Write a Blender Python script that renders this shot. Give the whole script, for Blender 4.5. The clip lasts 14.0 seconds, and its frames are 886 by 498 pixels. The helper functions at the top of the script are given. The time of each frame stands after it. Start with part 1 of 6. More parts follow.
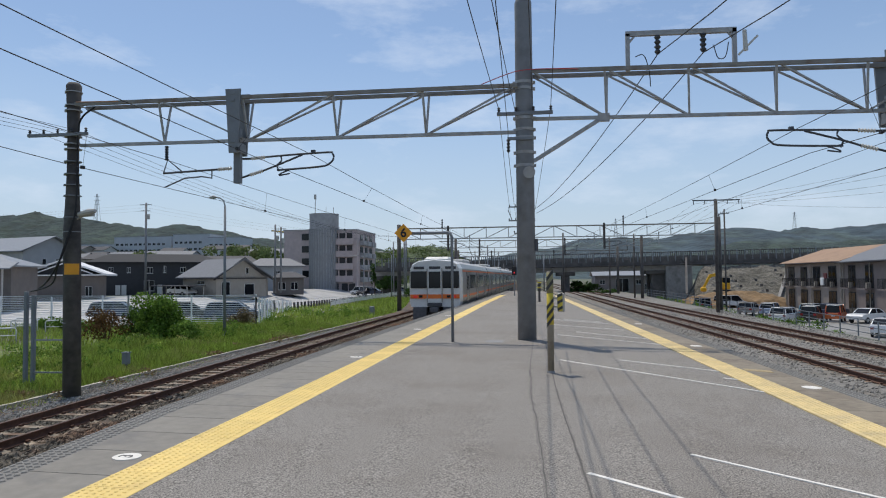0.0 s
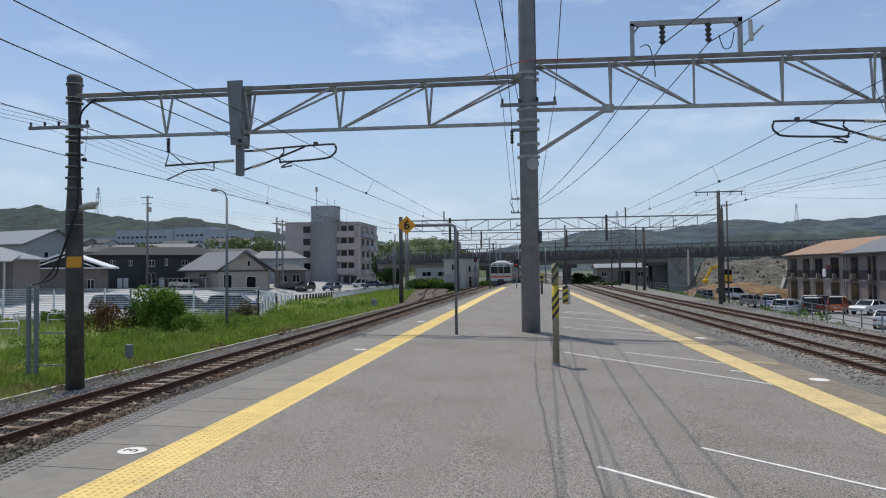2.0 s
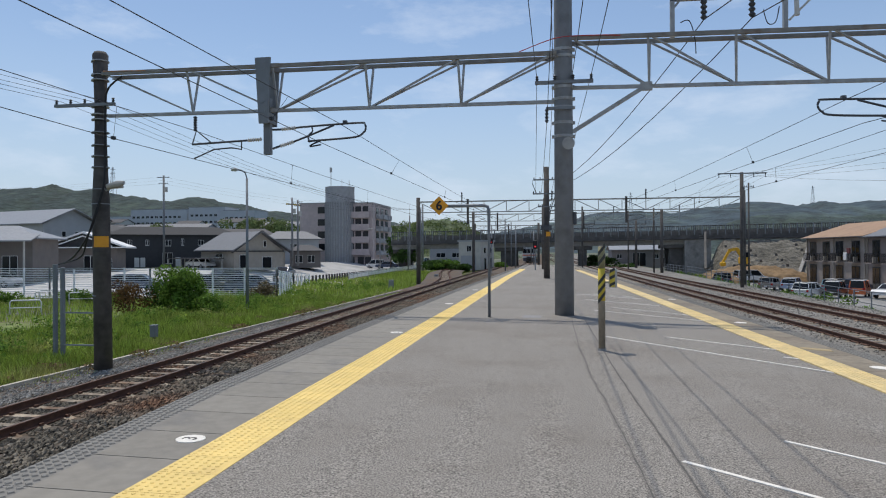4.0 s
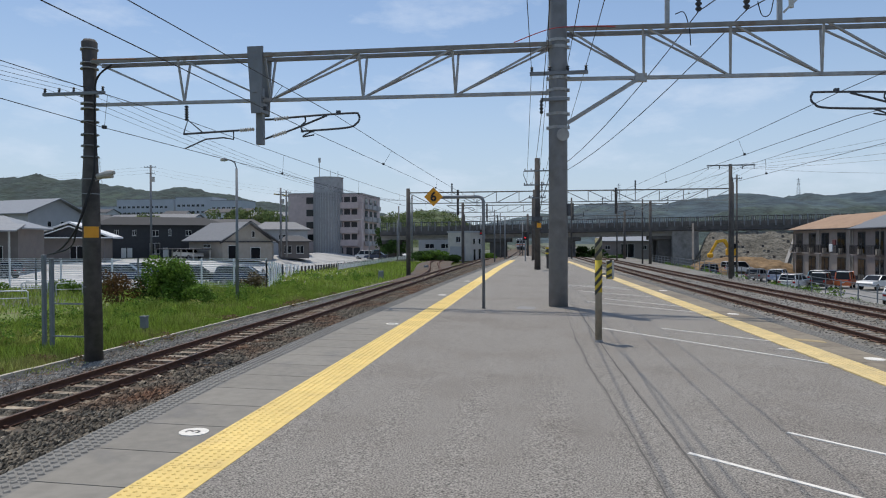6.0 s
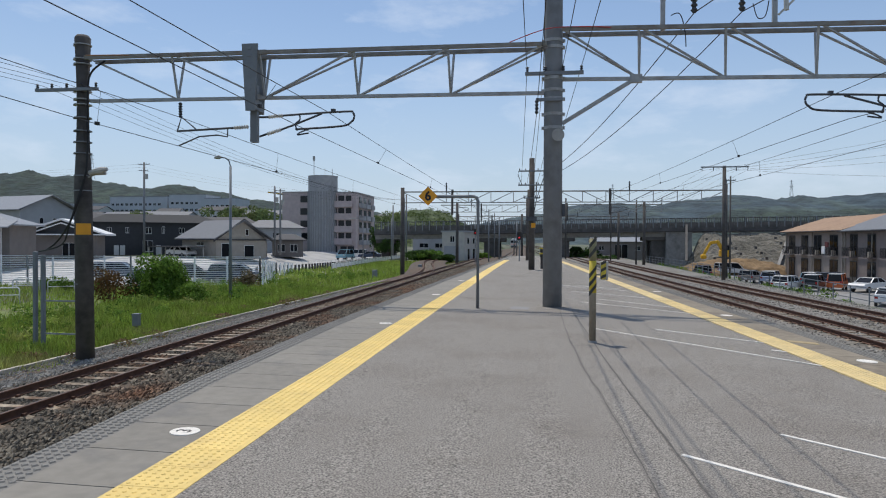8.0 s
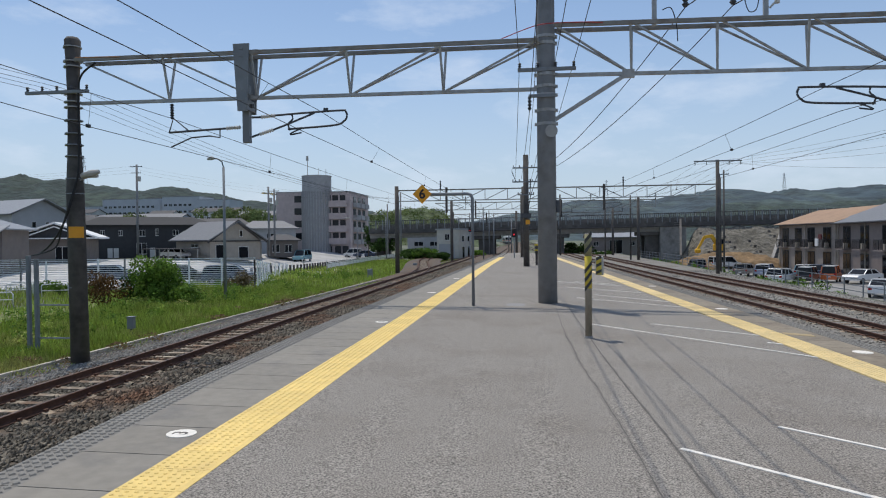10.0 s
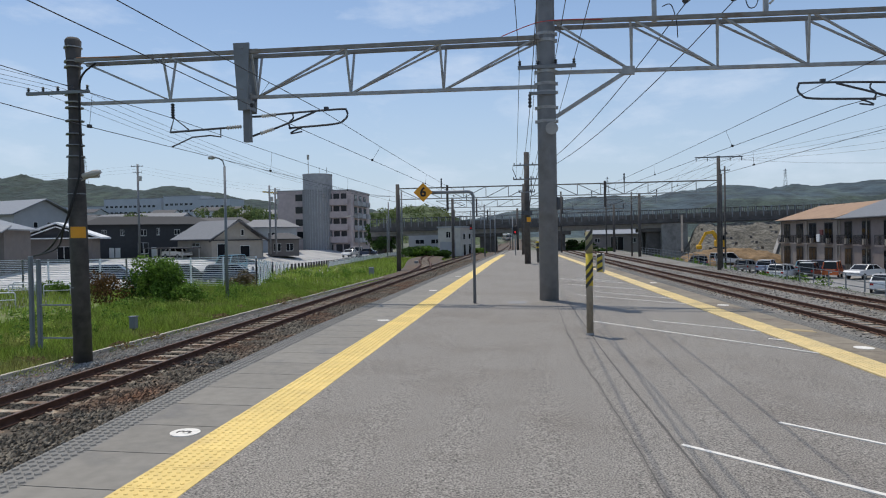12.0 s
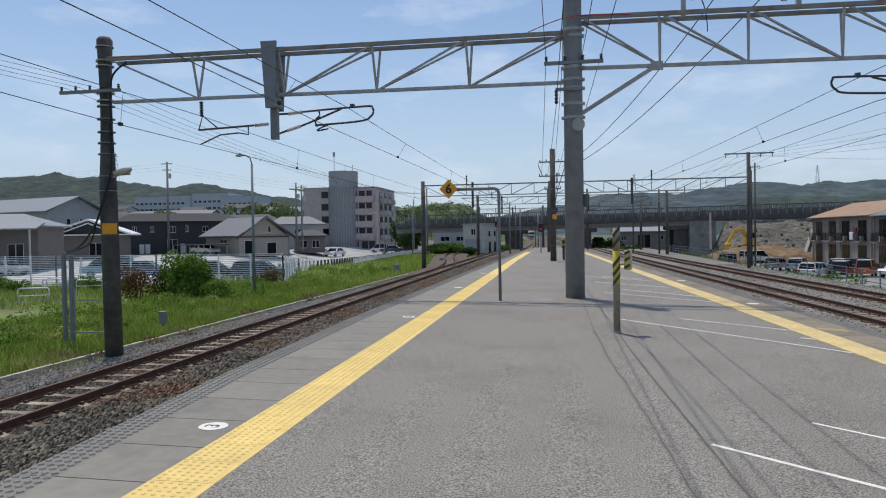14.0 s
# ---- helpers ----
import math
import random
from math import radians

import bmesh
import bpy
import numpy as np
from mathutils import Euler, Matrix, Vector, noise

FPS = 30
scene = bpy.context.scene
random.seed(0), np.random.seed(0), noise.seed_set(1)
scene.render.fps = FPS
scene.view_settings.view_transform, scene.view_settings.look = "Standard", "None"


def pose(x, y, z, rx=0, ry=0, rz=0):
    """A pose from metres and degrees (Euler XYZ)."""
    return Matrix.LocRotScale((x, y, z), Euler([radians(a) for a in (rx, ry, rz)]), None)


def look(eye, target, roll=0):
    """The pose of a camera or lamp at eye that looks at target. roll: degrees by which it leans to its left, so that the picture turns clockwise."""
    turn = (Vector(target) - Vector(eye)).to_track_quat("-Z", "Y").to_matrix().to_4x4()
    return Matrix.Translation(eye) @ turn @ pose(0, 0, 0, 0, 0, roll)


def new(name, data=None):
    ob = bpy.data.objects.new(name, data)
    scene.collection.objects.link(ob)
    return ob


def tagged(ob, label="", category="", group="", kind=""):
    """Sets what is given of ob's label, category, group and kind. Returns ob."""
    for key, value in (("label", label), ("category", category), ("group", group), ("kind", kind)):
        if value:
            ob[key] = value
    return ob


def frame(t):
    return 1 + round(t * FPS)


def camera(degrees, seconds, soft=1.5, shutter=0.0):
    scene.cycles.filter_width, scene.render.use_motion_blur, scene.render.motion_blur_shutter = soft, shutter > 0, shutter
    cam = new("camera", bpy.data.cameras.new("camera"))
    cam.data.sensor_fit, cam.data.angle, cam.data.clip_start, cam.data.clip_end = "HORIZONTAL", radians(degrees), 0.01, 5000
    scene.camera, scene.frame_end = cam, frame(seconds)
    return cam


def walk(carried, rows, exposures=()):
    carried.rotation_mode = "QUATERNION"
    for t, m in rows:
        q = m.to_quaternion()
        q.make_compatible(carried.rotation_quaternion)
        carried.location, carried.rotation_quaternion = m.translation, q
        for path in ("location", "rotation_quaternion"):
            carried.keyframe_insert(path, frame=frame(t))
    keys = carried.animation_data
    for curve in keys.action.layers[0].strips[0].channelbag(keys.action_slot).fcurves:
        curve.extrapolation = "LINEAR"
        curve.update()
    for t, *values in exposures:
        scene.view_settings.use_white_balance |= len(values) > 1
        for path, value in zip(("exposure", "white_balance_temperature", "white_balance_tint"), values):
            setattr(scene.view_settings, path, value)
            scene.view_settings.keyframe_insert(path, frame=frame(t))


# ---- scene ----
cam = camera(65.3, 14.0, soft=1.1)
PATH = [
    (0, (1.158, -0.558, 1.561), (0.590, 3.399, 1.724), -0.49),
    (0.5, (1.128, -0.521, 1.557), (0.566, 3.437, 1.686), -0.39),
    (1, (1.112, -0.540, 1.560), (0.550, 3.418, 1.687), -0.39),
    (1.5, (1.120, -0.547, 1.564), (0.545, 3.410, 1.687), -0.59),
    (2, (1.096, -0.493, 1.560), (0.520, 3.464, 1.679), -0.59),
    (2.5, (1.006, -0.413, 1.563), (0.369, 3.536, 1.611), -0.39),
    (5, (0.411, -0.231, 1.582), (-0.233, 3.717, 1.566), -0.29),
    (5.5, (0.428, -0.239, 1.586), (-0.177, 3.715, 1.544), -0.29),
    (6, (0.419, -0.251, 1.584), (-0.160, 3.707, 1.541), -0.19),
    (6.5, (0.413, -0.242, 1.582), (-0.166, 3.716, 1.539), 0.01),
    (7, (0.411, -0.229, 1.580), (-0.168, 3.729, 1.535), 0.21),
    (7.5, (0.411, -0.203, 1.582), (-0.166, 3.755, 1.535), 0.31),
    (8, (0.412, -0.220, 1.584), (-0.133, 3.742, 1.538), 0.21),
    (10.5, (0.403, -0.197, 1.576), (-0.114, 3.769, 1.512), -0.69),
    (11, (0.401, -0.205, 1.580), (-0.114, 3.761, 1.510), -0.59),
    (11.5, (0.407, -0.225, 1.585), (-0.110, 3.741, 1.515), -0.59),
    (12, (0.410, -0.222, 1.583), (-0.113, 3.743, 1.513), -0.99),
    (12.5, (0.416, -0.226, 1.583), (-0.155, 3.732, 1.512), -0.99),
    (13, (0.416, -0.233, 1.579), (-0.189, 3.720, 1.506), -0.99),
    (13.5, (0.398, -0.209, 1.576), (-0.235, 3.740, 1.492), -0.89),
    (14, (0.398, -0.205, 1.576), (-0.268, 3.738, 1.492), -0.89),
]
walk(cam, [(t, look(eye, target, roll)) for t, eye, target, roll in PATH])

# ---- world, sun, exposure ----
SUN_TO = Vector((-0.192, 0.285, 1.0)).normalized()
world = bpy.data.worlds.new("world")
scene.world = world
world.use_nodes = True
wn, wl = world.node_tree.nodes, world.node_tree.links
wn.clear()
w_out = wn.new("ShaderNodeOutputWorld")
w_bg = wn.new("ShaderNodeBackground")
w_sky = wn.new("ShaderNodeTexSky")
w_sky.sky_type = "NISHITA"
w_sky.sun_disc = False
w_sky.sun_elevation = math.asin(SUN_TO.z)
w_sky.sun_rotation = math.atan2(SUN_TO.x, SUN_TO.y)
w_sky.air_density, w_sky.dust_density, w_sky.ozone_density = 1.0, 0.4, 3.0
w_co = wn.new("ShaderNodeTexCoord")
w_map = wn.new("ShaderNodeMapping")
w_map.inputs["Scale"].default_value = (1.6, 1.6, 4.6)
w_noise = wn.new("ShaderNodeTexNoise")
w_noise.inputs["Scale"].default_value = 2.6
w_noise.inputs["Detail"].default_value = 9
w_noise.inputs["Roughness"].default_value = 0.62
w_ramp = wn.new("ShaderNodeValToRGB")
w_ramp.color_ramp.elements[0].position, w_ramp.color_ramp.elements[1].position = 0.50, 0.78
w_ramp.color_ramp.elements[0].color = (0.0, 0.0, 0.0, 1)
w_ramp.color_ramp.elements[1].color = (0.75, 0.75, 0.75, 1)
w_mix = wn.new("ShaderNodeMix")
w_mix.data_type = "RGBA"
w_mix.inputs["B"].default_value = (5.8, 6.5, 7.6, 1)
wl.new(w_co.outputs["Generated"], w_map.inputs["Vector"])
wl.new(w_map.outputs["Vector"], w_noise.inputs["Vector"])
wl.new(w_noise.outputs["Fac"], w_ramp.inputs["Fac"])
wl.new(w_ramp.outputs["Color"], w_mix.inputs["Factor"])
# pale haze towards the horizon
w_sep = wn.new("ShaderNodeSeparateXYZ")
wl.new(w_co.outputs["Generated"], w_sep.inputs["Vector"])
w_low = wn.new("ShaderNodeMapRange")
w_low.interpolation_type = "SMOOTHSTEP"
w_low.inputs["From Min"].default_value, w_low.inputs["From Max"].default_value = -0.02, 0.34
w_low.inputs["To Min"].default_value, w_low.inputs["To Max"].default_value = 0.8, 0.12
wl.new(w_sep.outputs["Z"], w_low.inputs["Value"])
w_haze = wn.new("ShaderNodeMix")
w_haze.data_type = "RGBA"
w_haze.inputs["B"].default_value = (3.9, 4.7, 5.85, 1)
wl.new(w_low.outputs["Result"], w_haze.inputs["Factor"])
wl.new(w_sky.outputs["Color"], w_haze.inputs["A"])
wl.new(w_haze.outputs["Result"], w_mix.inputs["A"])
wl.new(w_mix.outputs["Result"], w_bg.inputs["Color"])
w_bg.inputs["Strength"].default_value = 0.125
wl.new(w_bg.outputs["Background"], w_out.inputs["Surface"])
sun = new("sun", bpy.data.lights.new("sun", "SUN"))
sun.data.energy, sun.data.angle, sun.data.color = 3.0, radians(0.53), (1.0, 0.935, 0.83)
sun.matrix_world = look(SUN_TO * 60, (0, 0, 0))
scene.view_settings.exposure = 0.0


# ---- materials ----
def mat(name, colour, rough=0.8, metal=0.0, scale=6.0, vary=0.25, bump=0.0, bump_scale=60.0, second=None, second_at=0.55,
        second_scale=1.2, island=0.0, each=0.0, coat=0.0, thin=0.0):
    """A surface with grain at two scales. second: a stain colour; each: variation from object to object."""
    m = bpy.data.materials.new(name)
    m.use_nodes = True
    n, l = m.node_tree.nodes, m.node_tree.links
    b = n["Principled BSDF"]
    b.inputs["Roughness"].default_value, b.inputs["Metallic"].default_value = rough, metal
    b.inputs["Coat Weight"].default_value = coat
    geo = n.new("ShaderNodeNewGeometry")
    pos = geo.outputs["Position"]
    if vary or second:
        t1 = n.new("ShaderNodeTexNoise")
        t1.inputs["Scale"].default_value, t1.inputs["Detail"].default_value = scale, 6
        l.new(pos, t1.inputs["Vector"])
        r1 = n.new("ShaderNodeMapRange")
        r1.inputs["From Min"].default_value, r1.inputs["From Max"].default_value = 0.3, 0.7
        r1.inputs["To Min"].default_value, r1.inputs["To Max"].default_value = 1 - vary, 1 + vary
        l.new(t1.outputs["Fac"], r1.inputs["Value"])
        last = r1.outputs["Result"]
        if each or island:
            info = n.new("ShaderNodeObjectInfo") if each else geo
            r3 = n.new("ShaderNodeMapRange")
            k = each or island
            r3.inputs["To Min"].default_value, r3.inputs["To Max"].default_value = 1 - k, 1 + k
            l.new(info.outputs["Random" if each else "Random Per Island"], r3.inputs["Value"])
            mm = n.new("ShaderNodeMath")
            mm.operation = "MULTIPLY"
            l.new(last, mm.inputs[0])
            l.new(r3.outputs["Result"], mm.inputs[1])
            last = mm.outputs[0]
        mul = n.new("ShaderNodeMix")
        mul.data_type, mul.blend_type = "RGBA", "MULTIPLY"
        mul.inputs["Factor"].default_value = 1
        mul.inputs["A"].default_value = (*colour, 1)
        l.new(last, mul.inputs["B"])
        if second:
            t2 = n.new("ShaderNodeTexNoise")
            t2.inputs["Scale"].default_value, t2.inputs["Detail"].default_value = second_scale, 7
            t2.inputs["Roughness"].default_value = 0.65
            l.new(pos, t2.inputs["Vector"])
            r2 = n.new("ShaderNodeMapRange")
            r2.inputs["From Min"].default_value, r2.inputs["From Max"].default_value = second_at - 0.07, second_at + 0.1
            l.new(t2.outputs["Fac"], r2.inputs["Value"])
            mx = n.new("ShaderNodeMix")
            mx.data_type = "RGBA"
            mx.inputs["A"].default_value, mx.inputs["B"].default_value = (*colour, 1), (*second, 1)
            l.new(r2.outputs["Result"], mx.inputs["Factor"])
            l.new(mx.outputs["Result"], mul.inputs["A"])
        l.new(mul.outputs["Result"], b.inputs["Base Color"])
    else:
        b.inputs["Base Color"].default_value = (*colour, 1)
    if thin:
        b.inputs["Specular IOR Level"].default_value = 0.15
        tr = n.new("ShaderNodeBsdfTranslucent")
        l.new(mul.outputs["Result"], tr.inputs["Color"])
        ms = n.new("ShaderNodeMixShader")
        ms.inputs[0].default_value = thin
        l.new(b.outputs[0], ms.inputs[1])
        l.new(tr.outputs[0], ms.inputs[2])
        l.new(ms.outputs[0], n["Material Output"].inputs["Surface"])
    if bump:
        t3 = n.new("ShaderNodeTexNoise")
        t3.inputs["Scale"].default_value, t3.inputs["Detail"].default_value = bump_scale, 4
        l.new(pos, t3.inputs["Vector"])
        bp = n.new("ShaderNodeBump")
        bp.inputs["Strength"].default_value, bp.inputs["Distance"].default_value = 0.6, bump
        l.new(t3.outputs["Fac"], bp.inputs["Height"])
        l.new(bp.outputs["Normal"], b.inputs["Normal"])
    return m


def glow(name, colour, power):
    m = mat(name, colour, 0.4, vary=0)
    b = m.node_tree.nodes["Principled BSDF"]
    b.inputs["Emission Color"].default_value = (*colour, 1)
    b.inputs["Emission Strength"].default_value = power
    return m


M_ASPHALT = mat("platform_asphalt", (0.238, 0.219, 0.194), 0.90, scale=78, vary=0.86, bump=0.014, bump_scale=100, second=(0.203, 0.182, 0.158), second_at=0.54, second_scale=0.5)
M_PAVER = mat("edge_concrete", (0.235, 0.218, 0.188), 0.9, scale=9, vary=0.10, bump=0.002, bump_scale=150, second=(0.19, 0.18, 0.165), second_at=0.6, second_scale=1.5, each=0.06)
M_RIB = mat("non_slip_edge_concrete", (0.205, 0.197, 0.180), 0.9, scale=20, vary=0.15, bump=0.003, bump_scale=90, each=0.05)
M_YELLOW = mat("tactile_yellow", (0.78, 0.575, 0.20), 0.8, scale=12, vary=0.07, second=(0.66, 0.48, 0.18), second_at=0.6, second_scale=3.0, each=0.05)
M_YELLOW_W = mat("worn_sandy_tactile_yellow", (0.68, 0.525, 0.25), 0.85, scale=10, vary=0.10, second=(0.52, 0.41, 0.23), second_at=0.56, second_scale=1.6, each=0.06)
M_PAVER_W = mat("browned_edge_concrete", (0.24, 0.205, 0.155), 0.92, scale=9, vary=0.14, bump=0.002, bump_scale=150, second=(0.17, 0.14, 0.105), second_at=0.54, second_scale=0.8, each=0.06)
M_PAINT = mat("white_line_paint", (0.75, 0.715, 0.65), 0.7, scale=30, vary=0.10, second=(0.45, 0.44, 0.42), second_at=0.66, second_scale=9)
M_OCHRE = mat("worn_ochre_paint", (0.36, 0.28, 0.15), 0.8, scale=20, vary=0.15)
M_CRACK = mat("crack_filler_bitumen", (0.095, 0.088, 0.082), 0.85, scale=20, vary=0.25)
M_DARK = mat("dark_marking", (0.02, 0.02, 0.022), 0.7, vary=0.1)
M_BALLAST = mat("ballast_stone", (0.098, 0.080, 0.062), 0.95, scale=3, vary=0.30, bump=0.03, bump_scale=22, second=(0.115, 0.070, 0.040), second_at=0.53, second_scale=0.45)
M_STONE = mat("ballast_loose_stone", (0.168, 0.146, 0.112), 0.95, scale=3, vary=0.2, second=(0.17, 0.092, 0.054), second_at=0.55, second_scale=0.45, island=0.8)
M_STONE_G = mat("grey_ballast_stone", (0.24, 0.228, 0.206), 0.95, scale=3, vary=0.2, island=0.45)
M_BALLAST_G = mat("grey_ballast_bed", (0.20, 0.188, 0.168), 0.95, scale=4, vary=0.3, bump=0.03, bump_scale=20, second=(0.15, 0.13, 0.10), second_at=0.55, second_scale=0.3)
M_RAIL = mat("rusty_rail_steel", (0.105, 0.050, 0.031), 0.75, 0.2, scale=8, vary=0.25)
M_RAILTOP = mat("running_surface_steel", (0.13, 0.085, 0.062), 0.55, 0.5, scale=10, vary=0.2)
M_SLEEPER = mat("concrete_sleeper", (0.32, 0.27, 0.205), 0.9, scale=7, vary=0.25, second=(0.17, 0.105, 0.065), second_at=0.51, second_scale=2.5, each=0.25)
M_CONC = mat("grey_concrete", (0.30, 0.29, 0.275), 0.9, scale=2, vary=0.12, bump=0.002, second=(0.20, 0.195, 0.185), second_at=0.56, second_scale=0.6)
M_POLE = mat("spun_concrete_pole", (0.205, 0.21, 0.218), 0.85, scale=5, vary=0.09, second=(0.16, 0.16, 0.163), second_at=0.55, second_scale=1.3)
M_POLE_D = mat("dark_weathered_pole", (0.088, 0.080, 0.074), 0.85, scale=5, vary=0.2, second=(0.05, 0.045, 0.043), second_at=0.55, second_scale=1.1)
M_POLE_P = mat("grey_painted_pole", (0.20, 0.215, 0.23), 0.6, 0.1, scale=4, vary=0.1, second=(0.16, 0.17, 0.18), second_at=0.6, second_scale=1.0)
M_GALV = mat("galvanised_steel", (0.36, 0.36, 0.355), 0.55, 0.35, scale=6, vary=0.15, second=(0.27, 0.24, 0.21), second_at=0.6, second_scale=2.0)
M_CHORD = mat("weathered_galvanised_chord", (0.24, 0.225, 0.20), 0.6, 0.3, scale=4, vary=0.2, second=(0.20, 0.13, 0.085), second_at=0.6, second_scale=1.5)
M_IRON = mat("dark_steel_fitting", (0.085, 0.09, 0.10), 0.6, 0.5, scale=10, vary=0.2)
M_WIRE = mat("overhead_wire_copper", (0.035, 0.035, 0.038), 0.6, 0.3, vary=0.1)
M_INSUL = mat("pale_porcelain_insulator", (0.55, 0.53, 0.48), 0.3, vary=0.1)
M_REDW = mat("red_cable_sheath", (0.45, 0.05, 0.05), 0.5, vary=0.1)
M_BLACK = mat("black_rubber", (0.015, 0.015, 0.016), 0.7, vary=0.1)
M_SIGNY = mat("amber_sign_face", (0.78, 0.34, 0.015), 0.5, vary=0.04)
M_TAPEY = mat("yellow_hazard_band", (0.62, 0.47, 0.04), 0.55, vary=0.12, scale=15, second=(0.35, 0.28, 0.08), second_at=0.62, second_scale=8)
M_TAPEB = mat("black_hazard_band", (0.04, 0.04, 0.035), 0.6, vary=0.2)
M_GREY = mat("light_grey_paint", (0.42, 0.405, 0.37), 0.6, vary=0.08)
M_GRASS = mat("grass_blades", (0.27, 0.36, 0.065), 0.7, scale=0.7, vary=0.2, second=(0.38, 0.38, 0.13), second_at=0.57, second_scale=0.5, island=0.45, thin=0.4)
M_TURF = mat("turf", (0.15, 0.19, 0.05), 0.95, scale=2.0, vary=0.35, bump=0.05, bump_scale=9, second=(0.12, 0.11, 0.05), second_at=0.6, second_scale=0.35)
M_LEAF = mat("leaf_green", (0.12, 0.21, 0.035), 0.75, scale=1.5, vary=0.2, island=0.5, thin=0.35)
M_LEAF_D = mat("dark_leaf_green", (0.05, 0.095, 0.022), 0.75, scale=1.5, vary=0.25, island=0.5, thin=0.3)
M_LEAF_R = mat("reddish_leaf", (0.13, 0.075, 0.03), 0.75, scale=1.5, vary=0.25, island=0.5, thin=0.3)
M_BARK = mat("bark", (0.08, 0.06, 0.045), 0.9, vary=0.3, scale=9)
M_LOT = mat("car_park_asphalt", (0.50, 0.49, 0.475), 0.9, scale=0.8, vary=0.15, second=(0.33, 0.32, 0.31), second_at=0.55, second_scale=0.15)
M_ROAD = mat("pale_road_asphalt", (0.40, 0.395, 0.385), 0.9, scale=0.8, vary=0.12, second=(0.24, 0.24, 0.235), second_at=0.57, second_scale=0.2)
M_FAR = mat("distant_ground", (0.13, 0.135, 0.095), 0.95, scale=0.05, vary=0.3, second=(0.07, 0.10, 0.04), second_at=0.52, second_scale=0.02)
M_WOODS = mat("wooded_hill", (0.026, 0.043, 0.040), 0.95, scale=0.09, vary=0.5, bump=6.0, bump_scale=0.12, second=(0.042, 0.064, 0.048), second_at=0.54, second_scale=0.03)
# distance haze is mixed into this paler, bluer woods colour
M_WOODS2 = mat("haze_tinted_wooded_ridge", (0.040, 0.062, 0.076), 0.95, scale=0.03, vary=0.45, bump=14.0, bump_scale=0.035, second=(0.072, 0.104, 0.096), second_at=0.54, second_scale=0.012)
M_GLASS = mat("dark_window_glass", (0.012, 0.014, 0.017), 0.08, vary=0.0)
M_GLASS.node_tree.nodes["Principled BSDF"].inputs["Specular IOR Level"].default_value = 0.3
M_WHITE = mat("white_paint", (0.74, 0.74, 0.73), 0.5, vary=0.06, scale=3)
M_FENCEW = mat("white_fence_paint", (0.80, 0.81, 0.82), 0.55, 0.1, vary=0.08, scale=3)


# ---- building blocks ----
def thing(name, place=(0, 0, 0), rz=0, label="", category="", group="", kind=""):
    ob = new(name)
    ob.empty_display_size = 0.1
    ob.matrix_basis = pose(*place, 0, 0, rz)
    return tagged(ob, label, category, group, kind)


def mesh_from(bm, name, material, smooth=False):
    me = bpy.data.meshes.new(name)
    bmesh.ops.recalc_face_normals(bm, faces=bm.faces[:])
    bm.to_mesh(me)
    bm.free()
    me.materials.append(material)
    if smooth:
        for p in me.polygons:
            p.use_smooth = True
    return me


def part(name, bm, material, parent=None, label="", smooth=False, kind=""):
    ob = new(name, mesh_from(bm, name, material, smooth))
    if parent:
        ob.parent = parent
    return tagged(ob, label, kind=kind)


def B():
    return bmesh.new()


def box(bm, x0, x1, y0, y1, z0, z1, bev=0.0):
    v = [bm.verts.new(p) for p in ((x0, y0, z0), (x1, y0, z0), (x1, y1, z0), (x0, y1, z0), (x0, y0, z1), (x1, y0, z1), (x1, y1, z1), (x0, y1, z1))]
    f = [bm.faces.new([v[i] for i in q]) for q in ((0, 3, 2, 1), (4, 5, 6, 7), (0, 1, 5, 4), (1, 2, 6, 5), (2, 3, 7, 6), (3, 0, 4, 7))]
    if bev:
        es = list({e for q in f for e in q.edges})
        bmesh.ops.bevel(bm, geom=es, offset=bev, segments=1, affect="EDGES")
    return bm


def ring(bm, c, u, w, r, n):
    return [bm.verts.new(c + u * (r * math.cos(2 * math.pi * i / n)) + w * (r * math.sin(2 * math.pi * i / n))) for i in range(n)]


def loft(bm, rings, cap=True):
    for a, b in zip(rings, rings[1:]):
        n = len(a)
        for i in range(n):
            bm.faces.new((a[i], a[(i + 1) % n], b[(i + 1) % n], b[i]))
    if cap:
        bm.faces.new(rings[0][::-1])
        bm.faces.new(rings[-1])
    return bm


def tube(bm, pts, r, n=8, cap=True):
    """A round bar along points; r is one radius or one a point."""
    pts = [Vector(p) for p in pts]
    rs = r if isinstance(r, (list, tuple)) else [r] * len(pts)
    rings = []
    for i, p in enumerate(pts):
        d = (pts[min(i + 1, len(pts) - 1)] - pts[max(i - 1, 0)]).normalized()
        u = d.cross(Vector((0, 0, 1)))
        u = Vector((1, 0, 0)) if u.length < 1e-3 else u.normalized()
        rings.append(ring(bm, p, u, d.cross(u).normalized(), rs[i], n))
    return loft(bm, rings, cap)


def bar(bm, a, b, w, h=None):
    """A square bar from a to b."""
    a, b, h = Vector(a), Vector(b), h or w
    d = (b - a).normalized()
    u = d.cross(Vector((0, 0, 1)))
    u = Vector((1, 0, 0)) if u.length < 1e-3 else u.normalized()
    v = u.cross(d)
    rings = [[bm.verts.new(p + u * sx * w / 2 + v * sz * h / 2) for sx, sz in ((-1, -1), (1, -1), (1, 1), (-1, 1))] for p in (a, b)]
    return loft(bm, rings)


def slab(bm, outline, z0, z1):
    """A flat piece with an outline of x, y points."""
    lo = [bm.verts.new((x, y, z0(x, y) if callable(z0) else z0)) for x, y in outline]
    hi = [bm.verts.new((x, y, z1(x, y) if callable(z1) else z1)) for x, y in outline]
    return loft(bm, [lo, hi])


